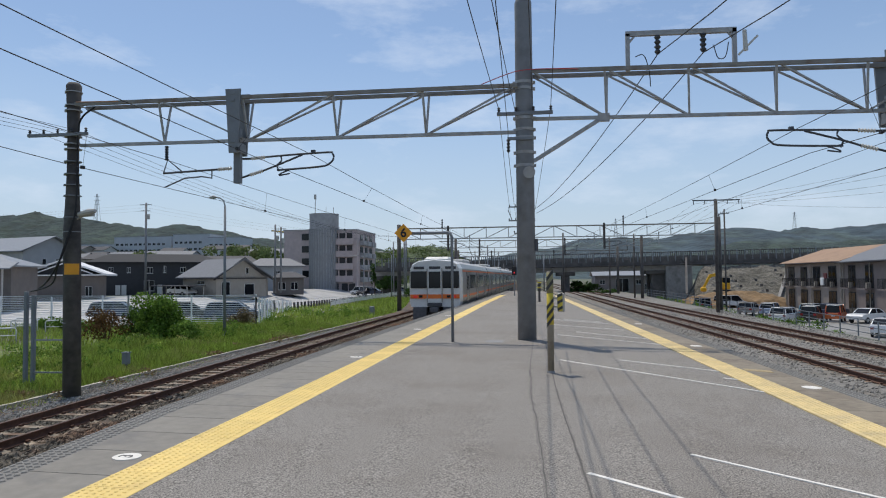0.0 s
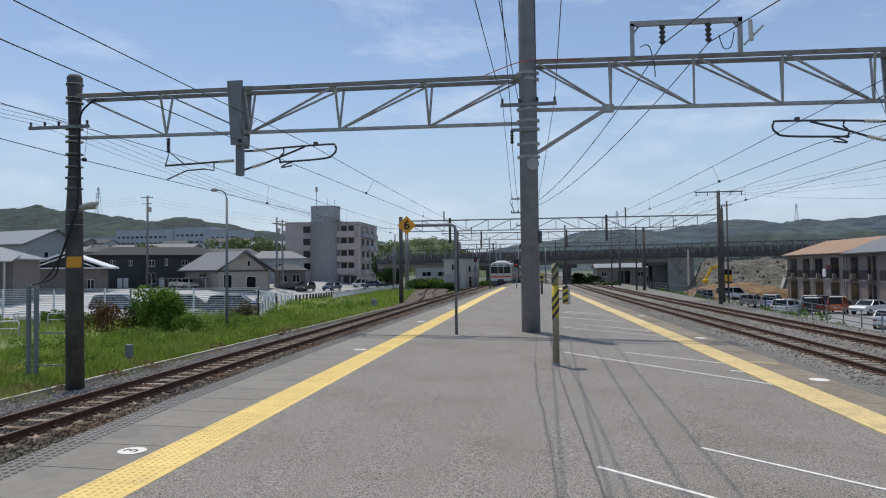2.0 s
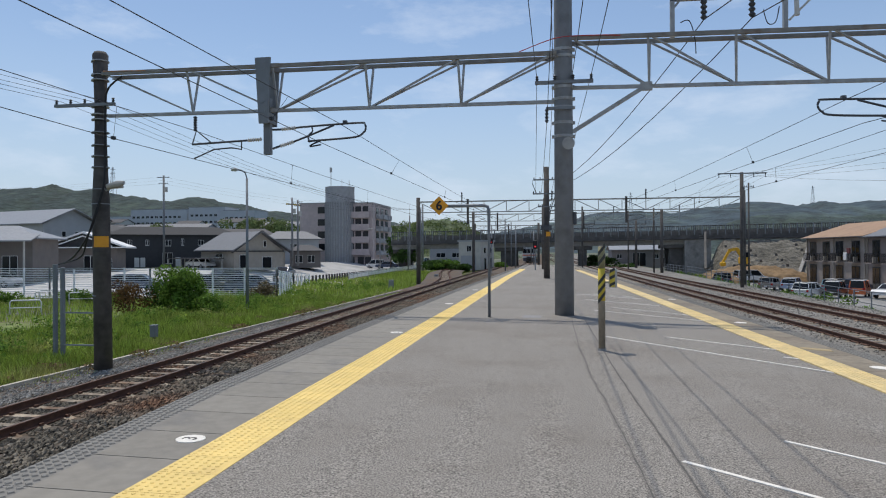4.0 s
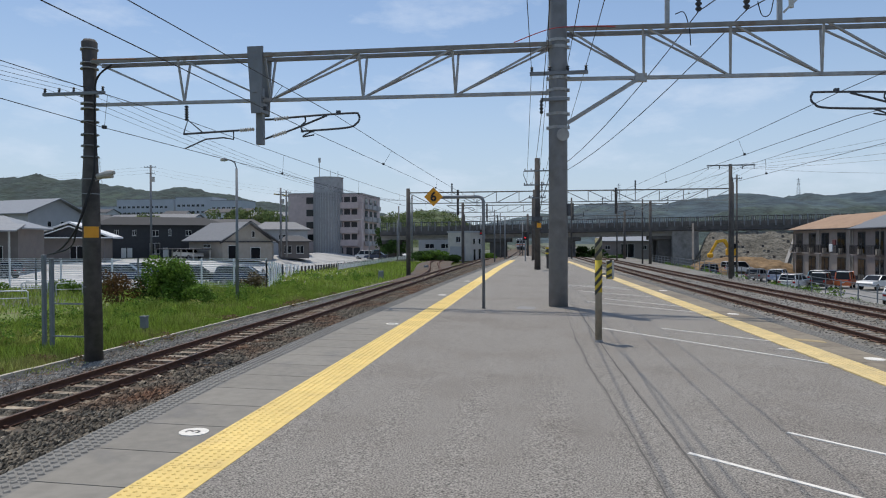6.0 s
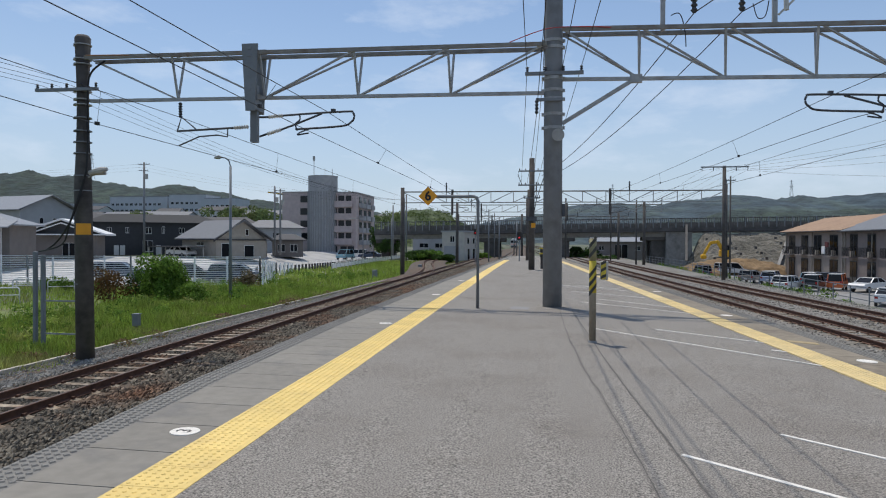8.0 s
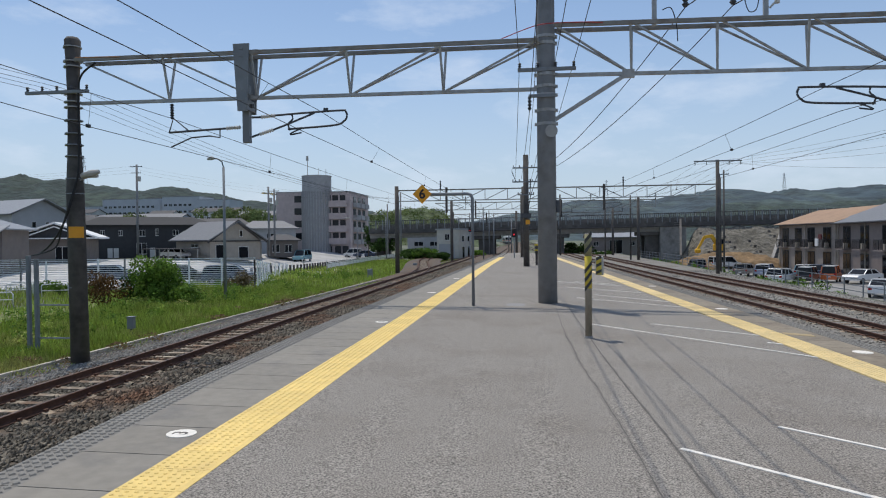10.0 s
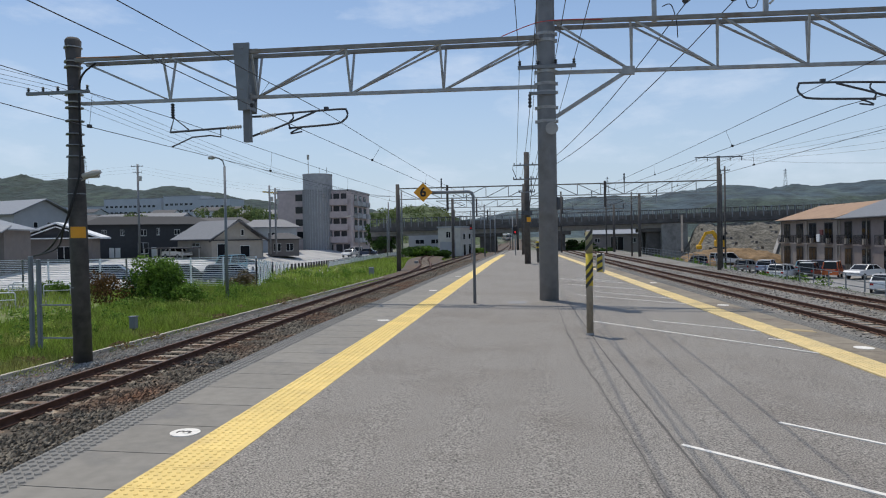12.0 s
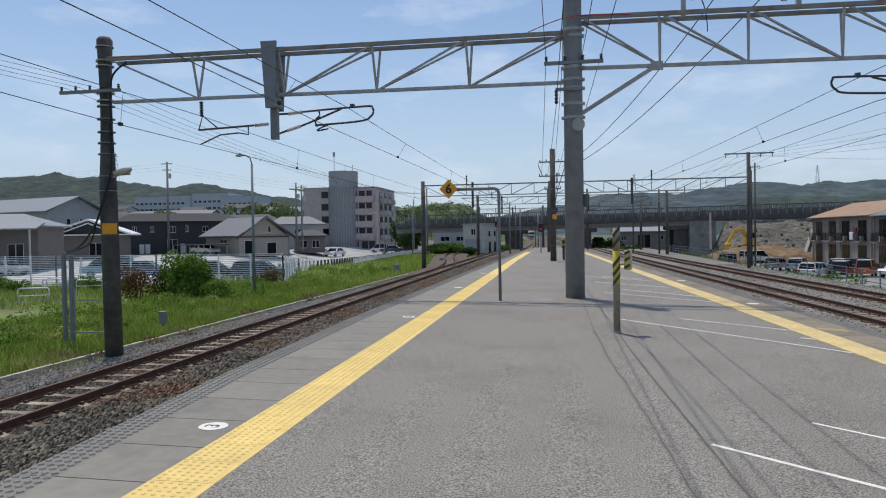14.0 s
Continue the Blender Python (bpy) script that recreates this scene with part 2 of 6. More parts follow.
def raw(name, verts, faces, material, parent=None, smooth=False):
    me = bpy.data.meshes.new(name)
    me.from_pydata(verts, [], faces)
    me.materials.append(material)
    if smooth:
        me.polygons.foreach_set("use_smooth", [True] * len(me.polygons))
    ob = new(name, me)
    if parent:
        ob.parent = parent
    return ob


def share(name, me, parent, m, label=""):
    ob = new(name, me)
    ob.parent = parent
    ob.matrix_basis = m
    return tagged(ob, label)


def lerp(points, y):
    """The value at y on a line through (y, value) points."""
    for (a, va), (b, vb) in zip(points, points[1:]):
        if y <= b:
            return va + (vb - va) * (y - a) / (b - a)
    return points[-1][1]


def step(a, b, v):
    k = min(1.0, max(0.0, (v - a) / (b - a)))
    return k * k * (3 - 2 * k)


# ---- plan ----
SLOPE = -math.tan(radians(0.9))      # the platform drains to one side
END = 74.0                           # far end of the platform
EDGE_L = [(-40, -2.9), (3.0, -3.10), (7, -3.35), (12, -3.46), (25, -3.40), (45, -3.12), (74, -2.75), (400, -2.75)]
EDGE_R = [(-40, 7.75), (0, 5.95), (74, 2.60), (400, 2.6)]
STRIP_L = [(-40, -2.12), (5, -2.20), (40, -2.42), (74, -2.30)]   # outer side
STRIP_R = [(-40, 6.86), (0, 5.06), (74, 1.72)]                   # outer side
TRACK_L1 = [(-60, -4.85), (60, -4.85), (120, -5.0), (200, -6.2), (330, -11.0), (520, -24.0)]
TRACK_L2 = [(-60, -7.9), (0, -8.22), (10, -8.36), (23, -8.58), (60, -8.82), (110, -8.95), (200, -10.2), (330, -15.0), (520, -28.0)]
TRACK_R1 = [(-60, 10.2), (74, 4.2), (120, 2.6), (520, -12)]
TRACK_R2 = [(-60, 13.75), (60, 8.35), (120, 6.2), (520, -8)]
TRACK_R3 = [(-60, 17.2), (60, 11.4), (120, 9.4), (520, -5)]
RAIL = -1.10
BED = -1.27


def pz(x, y=0):
    return SLOPE * x


def bed(x):
    """Top of the ballast, with its shoulder towards the bank."""
    return BED - 0.36 * step(9.5, 11.7, -x)


def ground(x, y):
    """Height of the land round the railway."""
    left = step(9.4, 13.0, -x)
    right = step(15.4, 20.0, x)
    up = step(50, 86, y) * step(34, 44, -x)
    z = -1.33 - 0.55 * left - 2.05 * right + 1.2 * up
    return z + 0.05 * noise.noise((x * 0.2, y * 0.2, 0)) * (left + right)


# ---- land ----
def sheet(name, xs, ys, height, material, label, kind="structure"):
    vs = [(x, y, height(x, y)) for y in ys for x in xs]
    n = len(xs)
    fs = [(j * n + i, j * n + i + 1, (j + 1) * n + i + 1, (j + 1) * n + i) for j in range(len(ys) - 1) for i in range(n - 1)]
    return tagged(raw(name, vs, fs, material, smooth=True), label, kind=kind)


GX = [-4000, -1500, -600, -250, -120, -80] + [x * 2.0 - 60 for x in range(21)] + [-18, -16.5, -15, -14, -13, -12, -11.2, -10.6, -10, -6, 0, 6, 12, 15, 15.6, 16.2, 16.8, 17.4, 18.2, 19, 20, 22, 26, 32, 40, 60, 100, 250, 600, 1500, 4000]
GY = [-300, -100, -40] + [y * 4.0 - 20 for y in range(40)] + [150, 180, 250, 400, 800, 1600, 4500]
sheet("ground", GX, GY, ground, M_FAR, "open land of dry soil and patchy grass")
sheet("grass_bank_turf", [-27.2 + 0.5 * i for i in range(35)], [-20 + 2.0 * i for i in range(68)], lambda x, y: ground(x, y) + 0.03, M_TURF, "green turf of the railway bank")


def ballast(name, x0, x1, material, label):
    xs = [x0 + (x1 - x0) * i / 24 for i in range(25)]
    ys = [-30 + 2.5 * i for i in range(80)] + [200, 260, 400, 520]

    def h(x, y):
        return bed(x) - 0.09 * max(0, 1 - (x1 - x) / 0.5) + 0.02 * noise.noise((x * 1.7, y * 1.7, 3))
    return sheet(name, xs, ys, h, material, label)


ballast("ballast_bed", -12.3, -2.0, M_BALLAST, "rust-stained ballast under the tracks")
ballast("ballast_bed", 2.0, 15.4, M_BALLAST_G, "grey crushed-stone ballast under the tracks")


def stones(name, count, x0, x1, y0, y1, size, material, label, seed, skip):
    rng = np.random.default_rng(seed)
    u = np.array([(1, 0, 0), (-1, 0, 0), (0, 1, 0), (0, -1, 0), (0, 0, 1), (0, 0, -1)], float)
    tri = np.array([(0, 2, 4), (2, 1, 4), (1, 3, 4), (3, 0, 4), (2, 0, 5), (1, 2, 5), (3, 1, 5), (0, 3, 5)])
    x, y = rng.uniform(x0, x1, count), y0 + (y1 - y0) * rng.random(count) ** 1.5
    keep = np.array([not skip(a, b) for a, b in zip(x, y)])
    x, y = x[keep], y[keep]
    n = len(x)
    s = size * rng.uniform(0.5, 1.25, (n, 1, 1)) * rng.uniform(0.6, 1.2, (n, 6, 1))
    a = rng.uniform(0, 6.28, n)
    p = u[None] * s
    px = p[..., 0] * np.cos(a)[:, None] - p[..., 1] * np.sin(a)[:, None] + 0.5 * p[..., 2]
    py = p[..., 0] * np.sin(a)[:, None] + p[..., 1] * np.cos(a)[:, None] + rng.uniform(-.4, .4, (n, 1)) * p[..., 2]
    pzz = p[..., 2] * 0.8 + rng.uniform(-.3, .3, (n, 1)) * p[..., 0]
    v = np.stack([px + x[:, None], py + y[:, None], pzz + np.array([bed(q) for q in x])[:, None] + size * 0.25], -1).reshape(-1, 3)
    f = (tri[None] + 6 * np.arange(n)[:, None, None]).reshape(-1, 3)
    return tagged(raw(name, v.tolist(), f.tolist(), material), label, "ballast", kind="stuff")


# ---- tracks ----
def rail_profile():
    return [(-0.065, -0.15), (0.065, -0.15), (0.065, -0.135), (0.012, -0.115), (0.012, -0.04), (0.034, -0.03), (0.034, -0.004), (0.026, 0), (-0.026, 0), (-0.034, -0.004), (-0.034, -0.03), (-0.012, -0.04), (-0.012, -0.115), (-0.065, -0.135)]


def rail(parent, line, off, y0, y1):
    bm = B()
    ys = [y0 + (y1 - y0) * i / 60 for i in range(61)]
    loft(bm, [[bm.verts.new((lerp(line, y) + off + px, y, RAIL + pz_)) for px, pz_ in rail_profile()] for y in ys])
    ob = part("rail", bm, M_RAIL, parent, "rust-brown steel rail with a worn head")
    ob.data.materials.append(M_RAILTOP)
    for p in ob.data.polygons:
        if p.normal.z > 0.9 and p.center.z > RAIL - 0.01:
            p.material_index = 1
    return ob


def sleeper_mesh():
    bm = B()
    rings = []
    for x, w, h in ((-1.0, .11, -.075), (-0.72, .12, -.03), (-0.62, .12, .0), (-.2, .10, -.006), (.2, .10, -.006), (.62, .12, 0), (.72, .12, -.03), (1.0, .11, -.075)):
        rings.append([bm.verts.new((x, sy * w * k, z)) for sy, k, z in ((-1, 1.1, -.16), (1, 1.1, -.16), (1, .85, h), (-1, .85, h))])
    loft(bm, rings)
    for s in (-.533, .533):
        for d in (-.1, .1):
            box(bm, s + d - .026, s + d + .026, -.04, .04, 0.0, .04)
    me = mesh_from(bm, "sleeper", M_SLEEPER)
    me.materials.append(M_RAIL)
    for p in me.polygons:
        if p.center.z > .004:
            p.material_index = 1
    return me


SLEEPER = sleeper_mesh()


def track(line, y0, y1, s0, s1, label):
    t = thing("railway_track", label=label, category="railway track", kind="structure")
    for off in (-0.5665, 0.5665):
        rail(t, line, off, y0, y1)
    y = s0
    while y < s1:
        share("sleeper", SLEEPER, t, pose(lerp(line, y) + random.uniform(-.015, .015), y, RAIL - 0.138, 0, 0, random.uniform(-1, 1)))
        y += 0.60
    return t


track(TRACK_L2, -40, 300, 2, 110, "rusty little-used track on concrete sleepers")
track(TRACK_L1, -40, 520, 10, 80, "track along the platform edge")
track(TRACK_R1, -40, 520, 14, 80, "track along the platform edge")
track(TRACK_R2, -40, 520, 10, 100, "rusty track on concrete sleepers in grey ballast")
track(TRACK_R3, -40, 520, 16, 110, "outermost rusty track on concrete sleepers")

# a turnout that leaves the outer track
sheet("turnout_ballast", [-2.2 + .55 * i for i in range(9)], [48 + 2.0 * i for i in range(33)], lambda u, y: BED + .012 - .12 * step(1.4, 2.2, abs(u)), M_BALLAST, "brown ballast under the turnout")
for v in bpy.data.objects["turnout_ballast"].data.vertices:
    v.co.x += lerp(TRACK_L2, v.co.y) - 6.0 * step(50, 104, v.co.y)
siding = thing("turnout_siding", label="curving rusty turnout rails beside the track", category="railway track", kind="structure")
for off in (-0.5665, 0.5665):
    bm = B()
    rings = []
    for i in range(25):
        y = 50 + i * 2.4
        x = lerp(TRACK_L2, y) + off - 6.0 * step(50, 104, y)
        rings.append([bm.verts.new((x + px, y, RAIL + 0.012 + q)) for px, q in rail_profile()])
    loft(bm, rings)
    part("rail", bm, M_RAIL, siding)
for i in range(70):
    y = 52 + i * 0.62
    share("sleeper", SLEEPER, siding, pose(lerp(TRACK_L2, y) - 6.0 * step(50, 104, y), y, RAIL - .145, 0, 0, 3))


# ---- platform ----
platform = thing("platform", label="broad grey asphalt island platform with concrete edges", category="platform", kind="structure")
ys = [-30 + 2 * i for i in range(52)] + [END]
bm = B()
loft(bm, [[bm.verts.new((x, y, z)) for x, z in (
    (lerp(EDGE_L, y) + 0.12, -1.5), (lerp(EDGE_R, y) - 0.12, -1.5), (lerp(EDGE_R, y) - 0.12, pz(lerp(EDGE_R, y)) - 0.05), (lerp(STRIP_R, y) - 0.42, pz(lerp(STRIP_R, y)) - 0.05),
    (lerp(STRIP_R, y) - 0.42, pz(lerp(STRIP_R, y))), (0.9, pz(0.9)), (lerp(STRIP_L, y) + 0.42, pz(lerp(STRIP_L, y))), (lerp(STRIP_L, y) + 0.42, pz(lerp(STRIP_L, y)) - 0.05), (lerp(EDGE_L, y) + 0.12, pz(lerp(EDGE_L, y)) - 0.05))] for y in ys])
part("deck", bm, M_ASPHALT, platform, "worn grey asphalt deck")


# ---- catenary structures ----
PY = 16.9    # where the near portal stands


def insulator(bm, a, b, r=0.055, ribs=6):
    a, b = Vector(a), Vector(b)
    pts, rs = [], []
    for i in range(ribs * 2 + 1):
        pts.append(a.lerp(b, i / (ribs * 2)))
        rs.append(r if i % 2 else r * 0.45)
    return tube(bm, pts, rs, 8)


def clamp(parent, x, y, z, r, wide=0.0):
    bm = B()
    tube(bm, [(x, y, z - 0.035), (x, y, z + 0.035)], r + 0.012, 20)
    for s in (-1, 1):
        box(bm, x + s * (r + 0.02) - 0.035, x + s * (r + 0.02) + 0.035, y - 0.05, y + 0.05, z - 0.033, z + 0.033)
    return part("clamp_band", bm, M_GALV, parent, "galvanised clamp band")


def truss(parent, x0, za, zb, x1, zc, zd, nodes, diag, y=PY, half=0.24, w=0.075):
    """A three-chord beam: two top chords from za to zc, one bottom chord from zb to zd."""
    top = lambda x: za + (zc - za) * (x - x0) / (x1 - x0)
    bot = lambda x: zb + (zd - zb) * (x - x0) / (x1 - x0)
    for s in (-1, 1):
        part("top_chord", bar(B(), (x0, y + s * half, top(x0)), (x1, y + s * half, top(x1)), w * 1.0, w * 1.3), M_CHORD, parent, "brown-stained steel top chord")
    part("bottom_chord", bar(B(), (nodes[0] if diag[0] == "r" and nodes[0] > x0 + 1.5 else x0, y, bot(x0)), (x1, y, bot(x1)), w * 1.1), M_GALV, parent)
    for n in nodes:
        if x0 + 0.3 < n < x1 - 0.3:
            for s in (-1, 1):
                part("web_post", bar(B(), (n + s * 0.05, y + s * half, top(n)), (n, y, bot(n)), w * 0.7, w * 0.5), M_GALV, parent)
    for a, b, d in zip(nodes, nodes[1:], diag):
        p, q = (a, b) if d == "d" else (b, a)
        for s in (-1, 1):
            part("diagonal", bar(B(), (p, y + s * half, top(p)), (q, y, bot(q)), w * 0.75, w * 0.55), M_GALV, parent)


def hanger(parent, x, ztop, zbot, y=PY):
    """A tapered drop post clamped over both chords that carries the cantilevers."""
    bm = B()
    for sy in (-1, 1):
        yy = y + sy * .29
        a = [bm.verts.new((x + q, yy - .03, z)) for q, z in ((.205, ztop), (-.215, ztop), (-.115, ztop - 1.70), (.125, ztop - 1.70))]
        b = [bm.verts.new((v.co.x, v.co.y + .06, v.co.z)) for v in a]
        loft(bm, [a, b])
        for z in (ztop - .12, ztop - .3, ztop - 1.15, ztop - 1.4):
            box(bm, x - .05, x + .05, yy - .045, yy + .045, z - .03, z + .03)
    bar(bm, (x, y, ztop - 1.0), (x, y, zbot), 0.18, 0.16)
    box(bm, x - .11, x + .12, y - .30, y + .30, ztop - 1.66, ztop - 1.40)
    return part("drop_post", bm, M_POLE_P, parent, "tapered grey steel drop post")


def bend(pts, n=5):
    """Points along a smooth curve through pts."""
    pts = [Vector(p) for p in pts]
    q = [pts[0]] + pts + [pts[-1]]
    out = []
    for i in range(len(pts) - 1):
        a, b, c, d = q[i:i + 4]
        for k in range(n):
            u = k / n
            out.append(.5 * (2 * b + (c - a) * u + (2 * a - 5 * b + 4 * c - d) * u * u + (3 * b - a - 3 * c + d) * u ** 3))
    return out + [pts[-1]]


def cantilever(parent, x, side, zt, reach, y=PY, small=False):
    """A hinged arm with pale insulators and a looped end."""
    s = side
    bm = B()
    a = part("insulator", insulator(B(), (x + s * .32, y, zt), (x + s * .72, y, zt + .03)), M_INSUL, parent, "pale ribbed insulator")
    part("insulator", insulator(B(), (x + s * .28, y, zt - .44), (x + s * .66, y, zt - .33)), M_INSUL, parent, "pale ribbed insulator")
    tube(bm, [(x + s * .08, y, zt), (x + s * .34, y, zt)], .028)
    tube(bm, [(x + s * .08, y, zt - .5), (x + s * .30, y, zt - .43)], .028)
    end = x + s * reach
    tube(bm, bend([(x + s * .70, y, zt + .03), (x + s * 1.5, y, zt + .07), (end - s * .14, y, zt + .10), (end - s * .03, y, zt + .06), (end, y, zt - .05), (end - s * .08, y, zt - .17), (end - s * .35, y, zt - .27), (x + s * 1.05, y, zt - .33)]), .027)
    tube(bm, bend([(x + s * .64, y, zt - .34), (x + s * 1.1, y, zt - .18), (end - s * .85, y, zt + .06)]), .027)
    tube(bm, bend([(x + s * 1.15, y, zt + .04), (x + s * 1.17, y, zt - .08), (x + s * 1.05, y, zt - .20), (x + s * 1.1, y, zt - .36)]), .022)
    tube(bm, bend([(x + s * 1.42, y, zt - .32), (x + s * 1.2, y, zt - .40), (x + s * 1.1, y, zt - .47), (x + s * 1.4, y, zt - .43)]), .020)
    box(bm, end - s * .55 - .05, end - s * .55 + .05, y - .05, y + .05, zt + .08, zt + .17)
    return part("cantilever_arm", bm, M_IRON, parent, "dark steel hinged cantilever arm")


portal = thing("catenary_portal", (0, 0, 0), label="galvanised steel lattice portal on tall round poles over the tracks", category="catenary portal")
# central pole on the platform
bm = tube(B(), [(0.76, PY, -0.02), (0.76, PY, 4.5), (0.76, PY, 8.50), (0.76, PY, 8.60), (0.76, PY, 8.64)], [.232, .225, .215, .19, .12], 24)
part("pole", bm, M_POLE, portal, "tall grey round pole", smooth=True)
# pole at the foot of the bank
bm = tube(B(), [(-11.66, PY, -1.95), (-11.72, PY, 3.0), (-11.72, PY, 6.98), (-11.72, PY, 7.06)], [.235, .222, .205, .15], 24)
part("pole", bm, M_POLE_D, portal, "dark weathered round pole", smooth=True)
bm = tube(B(), [(20.0, PY, -2.2), (20.0, PY, 7.3)], [.235, .2], 24)
part("pole", bm, M_POLE_D, portal, smooth=True)
truss(portal, -11.5, 6.40, 5.30, 0.60, 6.34, 5.21, [-11.45, -8.99, -6.6, -4.13, -1.76, 0.55], "ddrrr")
truss(portal, 0.95, 6.68, 5.53, 19.9, 6.36, 5.22, [0.97, 2.79, 4.77, 6.79, 8.81, 10.8, 12.8, 14.8, 16.8, 18.8], "ddddrrrrr")
part("knee_brace", bar(B(), (0.98, PY, 4.46), (2.70, PY, 5.50), 0.09), M_GALV, portal, "sloping galvanised brace")
box_bm = box(B(), 2.58, 2.86, PY - .05, PY + .05, 5.40, 5.60)
part("gusset", box_bm, M_GALV, portal)
hanger(portal, -6.88, 6.59, 4.12)
hanger(portal, 9.32, 6.75, 4.2)
cantilever(portal, -6.83, 1, 4.77, 2.6)
cantilever(portal, 9.3, -1, 4.92, 2.75)
# short arm towards the outer track
bm = B()
tube(bm, [(-7.2, PY, 4.52), (-9.02, PY, 4.45)], .028)
tube(bm, [(-9.02, PY, 4.45), (-8.9, PY, 4.82), (-8.5, PY, 4.5)], .018)
tube(bm, [(-7.62, PY, 4.5), (-7.62, PY, 4.28), (-7.9, PY, 4.33), (-8.4, PY, 4.3), (-8.97, PY, 4.07)], .02)
part("cantilever_arm", bm, M_IRON, portal)
part("insulator", insulator(B(), (-7.05, PY, 4.53), (-7.45, PY, 4.51)), M_INSUL, portal, "pale ribbed insulator")
part("insulator", insulator(B(), (-8.93, PY, 5.2), (-8.93, PY, 4.8), .06), M_IRON, portal, "dark disc insulator")
for z in (6.46, 6.30, 5.55, 5.26, 5.05, 4.68, 4.35):
    clamp(portal, 0.76, PY, z, .226)
for z in (6.8, 6.42, 6.28, 5.56, 5.34, 5.2, 4.85, 4.5, 4.2, 3.9, 3.3, 2.9, 0.4):
    bm = tube(B(), [(-11.72, PY, z - .014), (-11.72, PY, z + .014)], .226, 20)
    box(bm, -11.985, -11.92, PY - .03, PY + .03, z - .02, z + .02)
    part("clamp_band", bm, M_GALV if z > 5 else M_POLE_P, portal)


def crossarm(parent, x0, x1, y, z, n, w=0.08):
    part("crossarm", bar(B(), (x0, y - .2, z), (x1, y - .2, z), w), M_POLE_P, parent, "grey steel crossarm")
    for i in range(n):
        x = x0 + .05 + (x1 - x0 - .1) * i / (n - 1)
        part("pin_insulator", insulator(B(), (x, y - .2, z + .02), (x, y - .2, z + .17), .045, 3), M_IRON, parent)


crossarm(portal, -12.95, -11.15, PY, 5.58, 5)
crossarm(portal, 0.08, 1.47, PY, 5.64, 4)
part("crossarm", bar(B(), (0.34, PY - .25, 5.0), (0.98, PY - .25, 5.0), .07), M_POLE_P, portal)
part("hanging_insulator", insulator(B(), (0.36, PY - .25, 5.0), (0.36, PY - .25, 4.66), .05, 4), M_IRON, portal)
# frame on top of the beam that carries the feeder wires
bm = B()
for x in (3.33, 5.86):
    bar(bm, (x, PY, 6.62), (x, PY, 7.56), .10)
bar(bm, (3.28, PY, 7.56), (5.91, PY, 7.52), .10, .12)
for x, s in ((3.33, 1), (5.86, -1)):
    bar(bm, (x, PY, 7.3), (x + s * .2, PY, 7.54), .05)
part("feeder_frame", bm, M_GALV, portal, "galvanised goalpost frame for the feeder wires")
for x in (4.05, 5.13):
    part("hanging_insulator", insulator(B(), (x, PY, 7.5), (x, PY, 7.02), .085, 4), M_IRON, portal, "dark disc insulator")
part("jumper_cable", tube(B(), bend([(3.5, PY - .1, 6.95), (3.7, PY - .1, 6.98), (3.82, PY - .1, 6.6), (3.85, PY - .1, 6.2)]), .012), M_WIRE, portal)
bm = tube(B(), bend([(5.7, PY - .1, 7.2), (5.62, PY - .1, 6.85), (5.45, PY - .1, 6.82), (5.35, PY - .1, 7.15)]), .012)
part("jumper_cable", bm, M_WIRE, portal)
bm = tube(B(), [(6.1, PY, 7.5), (6.12, PY, 7.0)], [.05, .06])
bar(bm, (5.95, PY, 6.9), (6.4, PY, 7.35), .05)
part("arrester", bm, M_INSUL, portal, "small pale surge arrester")
bm = tube(B(), [(-11.45, PY - .27, 6.45), (-10.6, PY - .28, 6.43), (-10.2, PY - .28, 6.41)], .016)
part("orange_marked_cable", bm, mat("orange_cable", (.38, .19, .10), .6), portal)
bm = tube(B(), bend([(-0.3, PY - .27, 6.40), (0.35, PY - .3, 6.62), (0.8, PY - .32, 6.70), (1.6, PY - .3, 6.70), (2.1, PY - .3, 6.66)]), .012)
part("red_cable", bm, M_REDW, portal, "red sheathed cable")
# cable down the pole at the bank
bm = tube(B(), bend([(-10.9, PY - .25, 6.30), (-11.3, PY - .25, 6.0), (-11.44, PY - .2, 5.5), (-11.45, PY - .2, 4.0), (-11.5, PY - .25, 3.2), (-11.85, PY - .25, 2.2), (-13.0, 17.6, 1.55), (-14.4, 18.9, 1.25)]), .026)
tube(bm, bend([(-11.5, PY - .27, 3.2), (-11.92, PY - .27, 2.0), (-12.8, 17.5, 1.45), (-14.6, 18.9, 1.22)]), .022)
part("cable", bm, M_BLACK, portal, "thick black cable down the pole")
bm = tube(B(), [(-11.5, PY - .1, 3.25), (-11.3, PY - .1, 3.32), (-11.0, PY - .1, 3.36)], [.02, .02, .05])
part("lamp_head", tube(bm, [(-11.42, PY - .15, 3.36), (-11.1, PY - .15, 3.42), (-10.92, PY - .15, 3.46)], [.07, .10, .05]), M_GREY, portal, "small grey lamp head")
bm = B()
loft(bm, [[bm.verts.new((-11.705 + r_ * math.cos(a_), PY + r_ * math.sin(a_), z_)) for r_, z_ in ((.226, 1.72), (.238, 1.72), (.238, 2.02), (.226, 2.02))]
          for a_ in [math.radians(-57 - 50 + 10 * k) for k in range(11)]])
part("number_plate", bm, M_SIGNY, portal, "small amber plate")
# loudspeaker
bm = tube(B(), [(0.84, PY - .20, 4.14), (0.86, PY - .34, 4.13), (0.87, PY - .44, 4.12)], [.07, .12, .15], 16)
speaker = part("loudspeaker_horn", bm, M_GALV, portal, "round grey loudspeaker horn")
part("clock_box", box(B(), 0.98, 1.06, PY - .1, PY + .1, 2.2, 2.5), M_IRON, portal)


